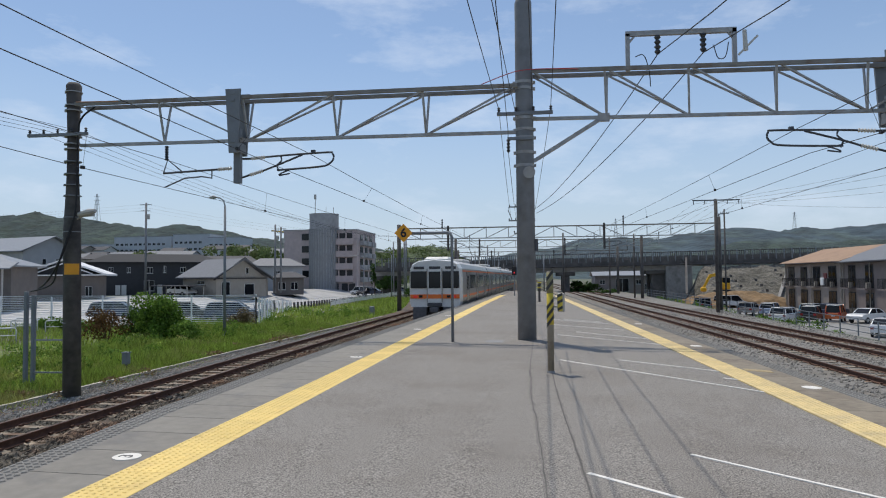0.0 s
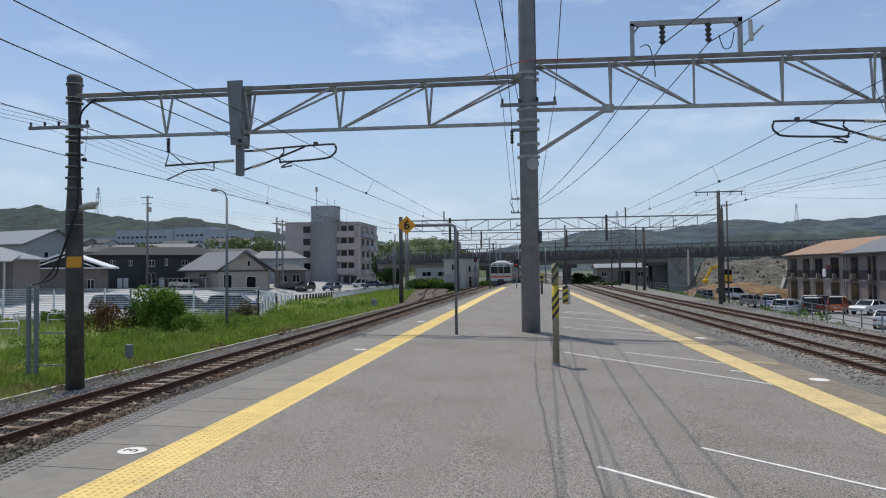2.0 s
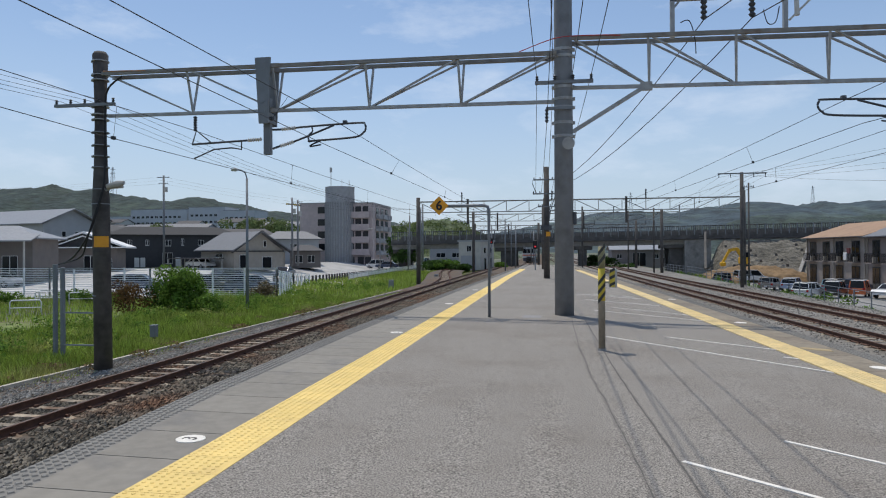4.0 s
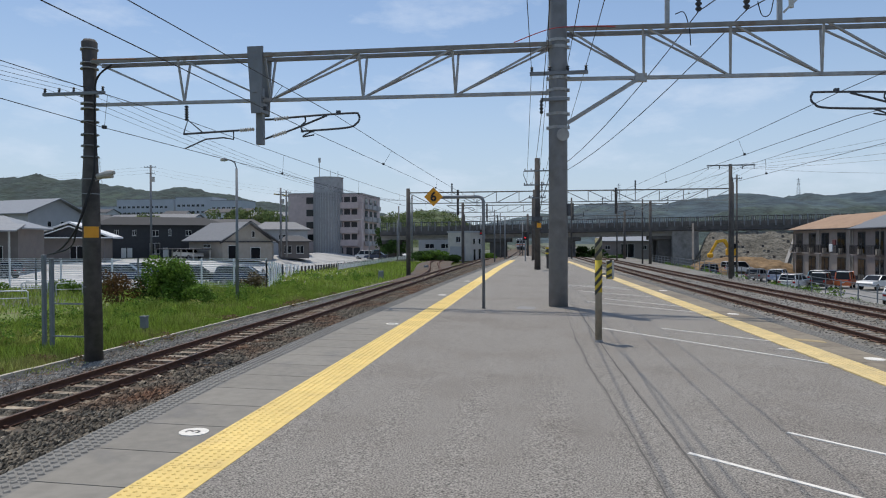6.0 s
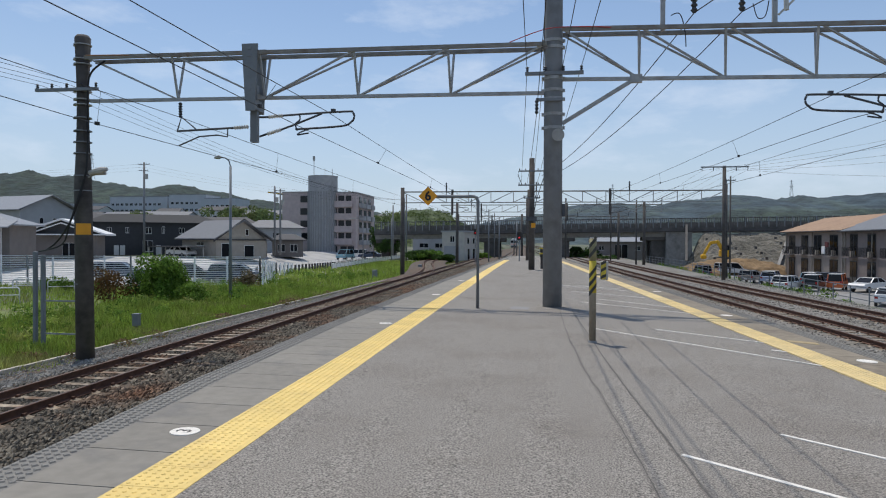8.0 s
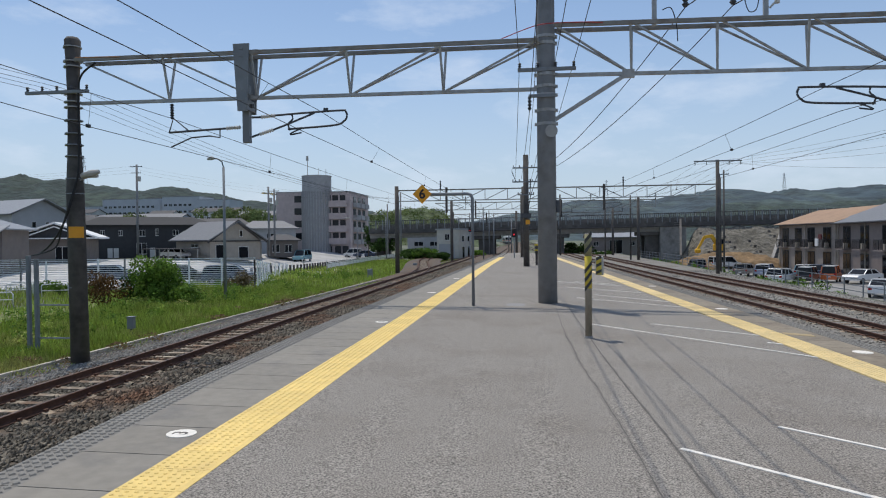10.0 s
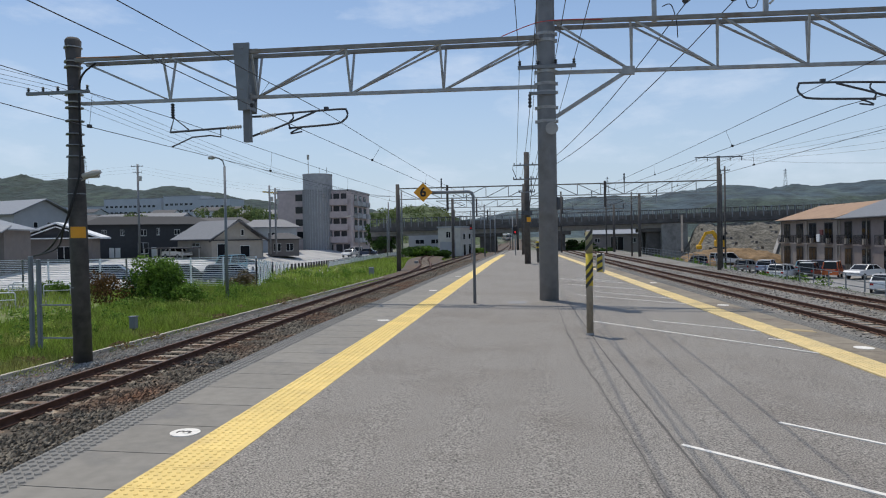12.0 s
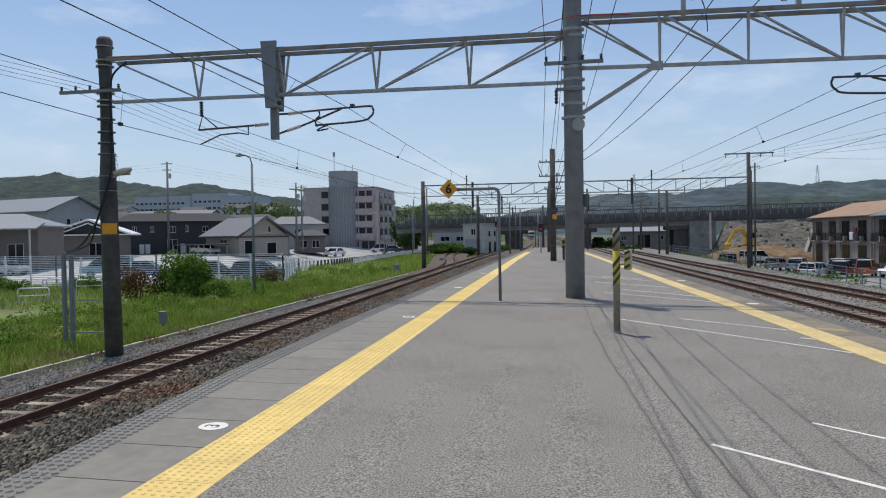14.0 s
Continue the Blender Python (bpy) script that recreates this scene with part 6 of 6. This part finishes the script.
# ---- hills and the far town ----
def ridge(name, prof, y, depth, material, label, amp, seed):
    xs = [prof[0][0] + (prof[-1][0] - prof[0][0]) * i / 420 for i in range(421)]
    ks = [-1, -.8, -.6, -.4, -.25, -.1, 0, .3, .7, 1]
    vs = []
    for k in ks:
        for x in xs:
            top = lerp(prof, x)
            f = max(0, 1 - abs(k) ** 1.3)
            n = noise.fractal((x / depth * 5, k * 3, seed), 1, 2, 5)
            vs.append((x, y + k * depth, -8 + (top + 8) * f + amp * n * (.3 + f) + amp * .22 * noise.noise((x / depth * 70, k * 40, seed))))
    n = len(xs)
    fs = [(j * n + i, j * n + i + 1, (j + 1) * n + i + 1, (j + 1) * n + i) for j in range(len(ks) - 1) for i in range(n - 1)]
    return tagged(raw(name, vs, fs, material, smooth=True), label, "hill", kind="stuff")


ridge("wooded_hill", [(-1300, 60), (-900, 92), (-780, 95), (-726, 100), (-672, 90), (-602, 84), (-534, 70), (-491, 77), (-450, 72), (-400, 61), (-352, 53), (-202, 38), (-112, 30), (-40, 10), (20, -8)], 900, 260, M_WOODS, "wooded hill behind the town", 5, 3)
ridge("wooded_hill", [(-140, -4), (-110, 6), (-72, 13.5), (-60, 15.5), (-50, 16.2), (-43, 14.5), (-36, 10), (-26, 5), (-10, -4)], 320, 60, mat("knoll_undergrowth", (.065, .09, .04), .95, scale=.3, vary=.4, bump=2.0, bump_scale=.3, second=(.09, .115, .05), second_at=.55, second_scale=.1), "small wooded knoll beyond the viaduct", 1.2, 9)
ridge("wooded_hill", [(-300, 12), (-240, 16), (-200, 15), (-150, 17), (-110, 12), (-90, 4), (-70, -6)], 340, 90, M_WOODS, "wooded slope behind the houses", 1.5, 5)
ridge("distant_ridge", [(-700, -8), (-300, 20), (-120, 38), (-30, 54), (70, 78), (165, 84), (240, 77), (300, 88), (410, 99), (520, 92), (585, 94), (680, 102), (900, 110), (1500, 80), (1900, 0)], 1500, 420, M_WOODS2, "ridge far beyond the tracks with haze put into its blue-green colour", 8, 12)
ridge("wooded_hill", [(120, -8), (190, 30), (260, 44), (340, 48), (430, 46), (520, 52), (640, 55), (900, 40), (1100, 0)], 1050, 260, M_WOODS, "wooded foothill beyond the flats", 6, 15)
M_CROWN = mat("woodland_crown", (0.135, 0.18, 0.07), 0.85, scale=.12, vary=.25, second=(.17, .20, .075), second_at=.56, second_scale=.06, island=.4, thin=.3)


def canopy(name, prof, y, depth, clumps, count, r, leaf, label, seed):
    """Uneven tree crowns over the near face of a hill."""
    q = random.Random(seed)
    blobs = []
    for _ in range(clumps):
        x, k = q.uniform(prof[0][0], prof[-1][0]), q.uniform(-.8, .08)
        f = max(0, 1 - abs(k) ** 1.3)
        a = r * q.uniform(.6, 1.3)
        blobs.append((x, y + k * depth, -8 + (lerp(prof, x) + 8) * f + a * .2, a, a, a * q.uniform(.6, .9)))
    return tagged(leaves(name, blobs, count, leaf, M_CROWN, None, seed), label, "woods", kind="stuff")


canopy("knoll_woods", [(-110, 5), (-72, 12.5), (-60, 14.5), (-50, 15.2), (-43, 13.5), (-36, 9), (-26, 4)], 320, 60, 420, 34000, 2.3, .42, "leafy green woods on the knoll beyond the viaduct", 51)
canopy("slope_woods", [(-300, 11), (-240, 15), (-200, 14), (-150, 16), (-110, 11), (-90, 3)], 340, 90, 380, 20000, 3.6, .9, "green woods on the slope behind the houses", 52)
q_ = random.Random(77)
blobs_ = [(q_.uniform(a_, b_), q_.uniform(205, 225), q_.uniform(1.5, h_), q_.uniform(2.2, 3.8), q_.uniform(2.2, 3.8), q_.uniform(1.6, 2.8)) for a_, b_, h_, n_ in ((-104, -78, 11.0, 38), (-134, -116, 9.5, 22)) for _ in range(n_)]
tagged(leaves("town_woods", blobs_, 13000, .5, M_CROWN, None, 78), "clumps of leafy green trees among the far houses", "woods", kind="stuff")
jib = thing("conveyor_boom", label="long yellow boom on the hill behind the factory", category="boom")
part("boom", bar(B(), (-140.5, 348, 26.9), (-120, 348, 24.6), .7), M_CAT, jib, "yellow boom")
part("mast", bar(B(), (-121, 348, 12), (-121, 348, 24.8), .6), M_GREY, jib)
rng = random.Random(8)
for i in range(34):
    x, y = rng.uniform(-300, -95), rng.uniform(230, 330)
    z = 2 + 9 * step(230, 335, y)
    w = rng.uniform(9, 26)
    wall = rng.choice((M_WHITEW, M_GREYW, M_CREAMW, M_WHITEW))
    h = rng.uniform(4, 8)
    house(x, y, z - 5, rng.uniform(-12, 12), w, 10, h + 5, rng.choice((0, 2)), wall, rng.choice((M_TILE, M_TILE_D, M_TILE_D)), "pale distant building on the slope", [(1 + k * 3.2, h * .5 + 5, 1.6, 1.2) for k in range(int(w / 3.4))])
# pale blue cladding, lightened further so its colour carries the haze of distance
M_HALL = mat("pale_blue_hall_cladding_with_haze", (.47, .49, .51), .7, scale=.3, vary=.06)
for x, y, z, w, h, label in ((-222, 335, 12, 32, 12, "long pale blue factory hall on the slope"), (-186, 330, 12, 20, 12.5, "white office block of the factory"), (-166, 328, 11, 17, 11.5, "pale blue factory block"), (-260, 345, 12, 34, 9, "long white factory hall")):
    f_ = house(x, y, z, 0, w, 16, h, 0, M_HALL, M_TILE_L, label, [(1 + k * 2.6, hh, 1.6, 1.2) for hh in (h * .35, h * .62) for k in range(int(w / 2.9))], name="factory")
part("sign_bar", box(B(), 6.5, 13, -.25, -.1, 4.8, 8.2), mat("grey_sign_lettering", (.25, .27, .29), .7), f_, "plain grey bars of an unreadable sign")


def pylon(x, y, z, h, label):
    t = thing("pylon", (x, y, z), label=label, category="pylon")
    w = h * .09
    bm = B()
    for sx in (-1, 1):
        for sy in (-1, 1):
            bar(bm, (sx * w, sy * w, 0), (sx * w * .12, sy * w * .12, h), h * .008)
    for i in range(6):
        a, b = i / 6, (i + 1) / 6
        wa, wb = w * (1 - .88 * a), w * (1 - .88 * b)
        bar(bm, (-wa, -wa, a * h), (wb, -wb, b * h), h * .005)
        bar(bm, (wa, -wa, a * h), (-wb, -wb, b * h), h * .005)
    part("tower", bm, M_POLE_P, t)
    for k in (.68, .8, .92):
        part("crossarm", bar(B(), (-w * 1.1, 0, k * h), (w * 1.1, 0, k * h), h * .008), M_POLE_P, t)
    return t


pylon(-625, 900, 78, 46, "lattice pylon on the wooded hill")
pylon(510, 1490, 88, 40, "lattice pylon on the far ridge")
pylon(155, 1490, 78, 44, "lattice pylon on the far ridge")


# ---- loose stones ----
def on_rail(line, x, y):
    return abs(abs(x - lerp(line, y)) - .5665) < .10


def on_sleeper(line, x, y, y0):
    return abs(x - lerp(line, y)) < 1.0 and (y - y0 + .12) % .60 < .24


stones("loose_ballast", 42000, -9.6, -5.2, 5, 42, .045, M_STONE, "loose rust-stained ballast stones", 1, lambda x, y: on_rail(TRACK_L2, x, y) or on_sleeper(TRACK_L2, x, y, 2))
stones("loose_ballast", 17000, -12.28, -9.3, 6, 42, .038, M_STONE_G, "loose pale grey ballast stones", 2, lambda x, y: False)
stones("loose_ballast", 16000, 5.5, 15.2, 14, 60, .045, M_STONE_G, "loose grey ballast stones", 3, lambda x, y: on_rail(TRACK_R1, x, y) or on_rail(TRACK_R2, x, y) or on_rail(TRACK_R3, x, y) or on_sleeper(TRACK_R2, x, y, 10) or on_sleeper(TRACK_R3, x, y, 16))

stones("loose_ballast", 15000, -10.4, -3.5, 38, 84, .06, M_STONE, "loose brown ballast stones farther along the tracks", 4, lambda x, y: on_rail(TRACK_L1, x, y) or on_rail(TRACK_L2, x, y) or on_sleeper(TRACK_L2, x, y, 2) or on_sleeper(TRACK_L1, x, y, 10))

# ---- platform edges, tactile strips and markings ----
TILE = .40


def tactile_mesh(dots, material):
    bm = B()
    g = .003
    box(bm, 0 + g, TILE - g, -TILE / 2 + g, TILE / 2 - g, -.03, .004)
    if dots:
        for i in range(6):
            for j in range(6):
                cx, cy = .04 + i * .064, -.16 + j * .064
                lo = [bm.verts.new((cx + .017 * math.cos(a * math.pi / 3), cy + .017 * math.sin(a * math.pi / 3), .004)) for a in range(6)]
                hi = [bm.verts.new((cx + .011 * math.cos(a * math.pi / 3), cy + .011 * math.sin(a * math.pi / 3), .010)) for a in range(6)]
                loft(bm, [lo, hi], cap=False)
                bm.faces.new(hi)
    return mesh_from(bm, "tactile_block", material)


def plain_mesh(name, w, l, material, top=.0):
    return mesh_from(box(B(), 0, w, -l / 2, l / 2, -.05, top, .004), name, material)


T_DOTS, T_PLAIN = tactile_mesh(True, M_YELLOW), tactile_mesh(False, M_YELLOW)
W_DOTS, W_PLAIN = tactile_mesh(True, M_YELLOW_W), tactile_mesh(False, M_YELLOW_W)
BAR_ME, BAR_W = (mesh_from(box(B(), 0, .045, -TILE / 2 + .002, TILE / 2 - .002, -.03, .009, .003), "tactile_bar", q) for q in (M_YELLOW, M_YELLOW_W))
TILT = math.degrees(math.atan(-SLOPE))
for line, s in ((STRIP_L, 1), (STRIP_R, -1)):
    y = -3.6 if s > 0 else -3.8
    while y < 57:
        x = lerp(line, y)
        a = math.degrees(math.atan((lerp(line, y + .2) - lerp(line, y - .2)) / .4))
        px = x if s > 0 else x - TILE
        share("tactile_block", (T_DOTS if y < 26 else T_PLAIN) if s > 0 else (W_DOTS if y < 20 else W_PLAIN), platform, pose(px, y, pz(px) + .002, 0, TILT, -a))
        bx = x + TILE + .002 if s > 0 else x - TILE - .047
        share("tactile_bar", BAR_ME if s > 0 else BAR_W, platform, pose(bx, y, pz(bx) + .002, 0, TILT, -a))
        y += TILE


def edge_pieces(strip, edge, s, gap, y0):
    """Concrete pavers between the tactile strip and the platform edge, and the ribbed coping beyond."""
    y = y0
    while y < END:
        xs, xe = lerp(strip, y), lerp(edge, y)
        a = math.degrees(math.atan((lerp(edge, y + .2) - lerp(edge, y - .2)) / .4))
        w = abs(xe - xs)
        rib = .30
        x0 = min(xs, xe) + (rib if s < 0 else 0)
        ya, yb = y - gap / 2 + .006, y + gap / 2 - .006
        o = [(lerp(strip, q), q) for q in (ya, yb)] + [(lerp(edge, q) - s * (rib + .004), q) for q in (yb, ya)]
        part("paver", slab(B(), o, lambda p, q: pz(p) - .08, lambda p, q: pz(p) - .001), M_PAVER if s < 0 else M_PAVER_W, platform)
        xr = xe if s < 0 else xe - rib
        share("coping", COPING, platform, pose(xr, y, pz(xr) - .001, 0, TILT, -a))
        y += gap


bm = B()
GAP = .72
box(bm, 0, .296, -GAP / 2 + .003, GAP / 2 - .003, -.28, -.006)
n_ = 9
for i in range(n_):
    for j in range(4):
        cx, cy = .037 + j * .072, -GAP / 2 + GAP * (i + .5) / n_
        q = [bm.verts.new((cx + dx, cy + dy, -.006)) for dx, dy in ((-.030, 0), (0, -.034), (.030, 0), (0, .034))]
        r_ = [bm.verts.new((cx + dx * .7, cy + dy * .7, .004)) for dx, dy in ((-.030, 0), (0, -.034), (.030, 0), (0, .034))]
        loft(bm, [q, r_], cap=False)
        bm.faces.new(r_)
COPING = mesh_from(bm, "coping", M_RIB)
edge_pieces(STRIP_L, EDGE_L, -1, GAP, -3.79)
edge_pieces(STRIP_R, EDGE_R, 1, GAP, -4.2)
bm = B()
wall_l = [(lerp(EDGE_L, y) + .1, y) for y in (-30, 12, 45, END)]
for (xa, ya), (xb, yb) in zip(wall_l, wall_l[1:]):
    bar(bm, (xa, ya, -.75), (xb, yb, -.75), .1, 1.1)
part("edge_wall", bm, M_CONC, platform, "stained concrete platform wall")


def mark(name, outline, material, label, cat):
    return tagged(part(name, slab(B(), outline, lambda x, y: pz(x) - .004, lambda x, y: pz(x) + .004), material), label, cat)


def stripe(x0, y0, x1, y1, w, material=M_PAINT, label="white painted boarding line on the asphalt", name="painted_line"):
    d = Vector((x1 - x0, y1 - y0)).normalized()
    n = Vector((-d.y, d.x)) * w / 2
    return mark(name, [(x0 - n.x, y0 - n.y), (x1 - n.x, y1 - n.y), (x1 + n.x, y1 + n.y), (x0 + n.x, y0 + n.y)], material, label, "painted line")


stripe(1.50, 5.18, 3.6, 3.33, .045)
stripe(2.45, 5.93, 4.6, 3.9, .04)
for x0, y0, x1, y1 in ((1.47, 12.78, 4.19, 9.60), (2.58, 13.0, 4.40, 11.45), (1.55, 18.5, 4.03, 16.16), (2.1, 19.6, 3.9, 17.6), (1.5, 22.5, 3.5, 20.6), (1.3, 25.4, 3.3, 23.4), (1.9, 25.4, 3.2, 24.2)):
    stripe(x0, y0, x1, y1, .045)


def disc(x, y, rx, ry, label, digit_text=None, rz=0):
    o = [(x + rx * math.cos(a * math.pi / 16), y + ry * math.sin(a * math.pi / 16)) for a in range(32)]
    t = tagged(part("number_disc", slab(B(), o, lambda a, b: pz(a) - .004, lambda a, b: pz(a) + .006), M_PAINT), label, "floor marking")
    if digit_text:
        c = bpy.data.curves.new("digit", "FONT")
        c.body, c.size, c.align_x, c.align_y, c.extrude, c.offset = digit_text, .175, "CENTER", "CENTER", .001, 0
        c.materials.append(M_CRACK)
        d = new("digit", c)
        d.matrix_basis = pose(x, y, pz(x) + .008, 0, 0, rz)
        d.parent = t
    return t


disc(-2.405, 5.01, .118, .115, "white round floor marker with a dark 3", "3", 90)
disc(-2.41, 12.45, .118, .12, "white round floor marker on the platform edge", "3", 90)
disc(-2.50, 19.5, .12, .12, "white round floor marker on the platform edge")
disc(-2.55, 26.5, .12, .12, "white round floor marker on the platform edge")
for x, y in ((4.98, 10.15), (4.63, 16.1), (4.33, 23.5)):
    disc(x, y, .13, .14, "white round floor marker on the platform edge")
mark("ochre_mark", [(4.55, 11.9), (4.95, 11.7), (4.98, 11.95), (4.58, 12.15)], M_OCHRE, "worn ochre floor mark on the platform edge", "floor marking")
stripe(3.95, 10.9, 4.35, 10.62, .06, M_PAINT, "short white painted dash on the asphalt")


def crack(points, w, label, seed, wave=1.0, material=M_CRACK, lift=.0035):
    """A wavering dark strip on the asphalt, such as a sealed joint."""
    r = random.Random(seed)
    line = []
    for (xa, ya), (xb, yb) in zip(points, points[1:]):
        n = max(2, int(math.hypot(xb - xa, yb - ya) / .12))
        for i in range(n):
            k = i / n
            d = wave * .016 * noise.noise((ya * 3 + (yb - ya) * k * 3, seed * 7.3, 0)) + wave * .012 * noise.noise((ya + (yb - ya) * k, seed * 3.1, 5))
            line.append((xa + (xb - xa) * k + d, ya + (yb - ya) * k))
    line.append(points[-1])
    ws = [w * (.75 + .6 * noise.noise((y * 4, seed, 2))) * r.uniform(.8, 1.15) for _, y in line]
    n_ = Vector((points[-1][1] - points[0][1], points[0][0] - points[-1][0])).normalized()
    vs = [(x + q * n_.x, y + q * n_.y, pz(x) + lift) for (x, y), w_ in zip(line, ws) for q in (w_, -w_)]
    fs = [(2 * i, 2 * i + 1, 2 * i + 3, 2 * i + 2) for i in range(len(line) - 1)]
    return tagged(raw("asphalt_seam", vs, fs, material), label, "seam", kind="stuff")


SEAM = "dark wavering sealed seam in the asphalt"
crack([(.86, 30), (.91, 15.3), (.93, 11.2), (.985, 8.75), (1.07, 7.0), (1.11, 6.15), (1.14, 5.3), (1.17, 4.5), (1.21, 3.2), (1.24, 2.5)], .007, SEAM, 1, .9)
# straight dark line; a wider, paler band is laid beneath it further down
crack([(1.20, 16), (1.325, 9.3), (1.38, 7.4), (1.46, 5.4), (1.52, 3.6), (1.56, 2.5)], .010, "straight dark line along the asphalt", 2, .35)
crack([(1.20, 5.33), (1.5, 5.30), (1.85, 5.30), (2.2, 5.38), (2.5, 5.42)], .004, "thin dark crack across the asphalt", 4, .3)
M_SOFT = mat("darker_band_asphalt", (0.185, 0.170, 0.152), 0.92, scale=80, vary=0.7)
crack([(.93, 11.2), (.985, 8.75), (1.07, 7.0), (1.11, 6.15), (1.14, 5.3), (1.17, 4.5), (1.24, 2.5)], .032, "faint dark stain along a seam", 1, .9, M_SOFT, .0015)
crack([(1.325, 9.3), (1.46, 5.4), (1.56, 2.5)], .022, "faint darker band along the straight dark line", 2, .35, M_SOFT, .0015)
crack([(.915, 11.24), (.925, 10.9), (.941, 10.57)], .011, "dark seam at the foot of the post", 8, .4)
crack([(.941, 10.57), (1.15, 10.60), (1.34, 10.64)], .010, "dark seam at the foot of the post", 9, .2)
mark("asphalt_stain", [(-.2, 15.9), (.2, 15.95), (.2, 16.6), (-.2, 16.6), (-.24, 16.2)], mat("paler_asphalt_patch", (.25, .245, .24), .9, vary=.1), "paler asphalt patch by the pole", "patch")


GROUPS = {"number_disc": "number discs along the platform edge", "painted_line": "painted boarding lines", "hazard_post": "hazard posts on the platform", "barrier_hoop": "white barrier hoops",
          "catenary_portal": "portals across the tracks", "house": "houses beside the railway", "utility_pole": "utility poles in the town", "line_pole": "poles beside the tracks",
          "street_lamp": "street lamps", "overhead_line": "overhead lines", "car": "cars round the station"}
for ob in list(bpy.data.objects):
    kind_name = ob.name.split(".")[0]
    if ob.parent is None and kind_name in GROUPS:
        tagged(ob, group=GROUPS[kind_name])


# ---- what moves ----
def motions():
    front = [(0, 37.9), (.3, 47.3), (.6, 57.8), (.9, 67.2), (1.2, 76.4), (1.6, 87.6), (2.0, 97.5), (2.5, 109.5), (3.2, 130), (4.0, 158), (5.0, 192), (6.5, 238), (8.0, 278), (11.0, 335), (14.0, 380)]
    rows = []
    for t, y in front:
        xa, xb = lerp(TRACK_L1, y), lerp(TRACK_L1, y + 40)
        rows.append((t, pose(xa, y, RAIL, 0, 0, math.degrees(math.atan2(xa - xb, 40)))))
    walk(train, rows)

    def drive(car, stops):
        rows = []
        for i, (t, x, y) in enumerate(stops):
            a, b = stops[max(0, i - 1)], stops[min(len(stops) - 1, i + 1)]
            rows.append((t, pose(x, y, ground(x, y) + .04, 0, 0, math.degrees(math.atan2(b[2] - a[2], b[1] - a[1] + 1e-6)))))
        walk(car, rows)
    drive(car_a, [(0, -24.5, 185), (5, -27.3, 148), (7.2, -29.0, 136.5), (8.0, -29.6, 134.5), (10.5, -31.9, 129), (11.2, -32.6, 127), (12, -33.3, 124), (13, -34, 114), (14, -35.3, 106.6)])
    drive(car_b, [(0, -25, 178), (5, -29.5, 139), (7.2, -33.4, 125), (8.0, -33.8, 120), (9.2, -35.4, 109), (10.5, -35.8, 97.5), (11.1, -33.2, 80), (12, -31.8, 70), (13, -34.6, 60), (14, -40, 56.5)])
    drive(car_c, [(0, -32.4, 128), (.8, -33.4, 123.6), (1.4, -33.8, 117.6), (2.0, -36.0, 104), (2.6, -34.9, 91), (3.4, -32.2, 75), (4.6, -36, 60), (6, -50, 57.2), (9, -75, 54.5), (14, -120, 52)])
    drive(car_d, [(0, -28.6, 140), (.8, -31.9, 129), (1.4, -33.5, 121), (2.0, -34.2, 112), (2.6, -35.2, 107), (3.4, -35.2, 93), (4.6, -32.4, 76), (5.8, -36, 61.5), (7.0, -50, 58.5), (14, -130, 55)])


motions()
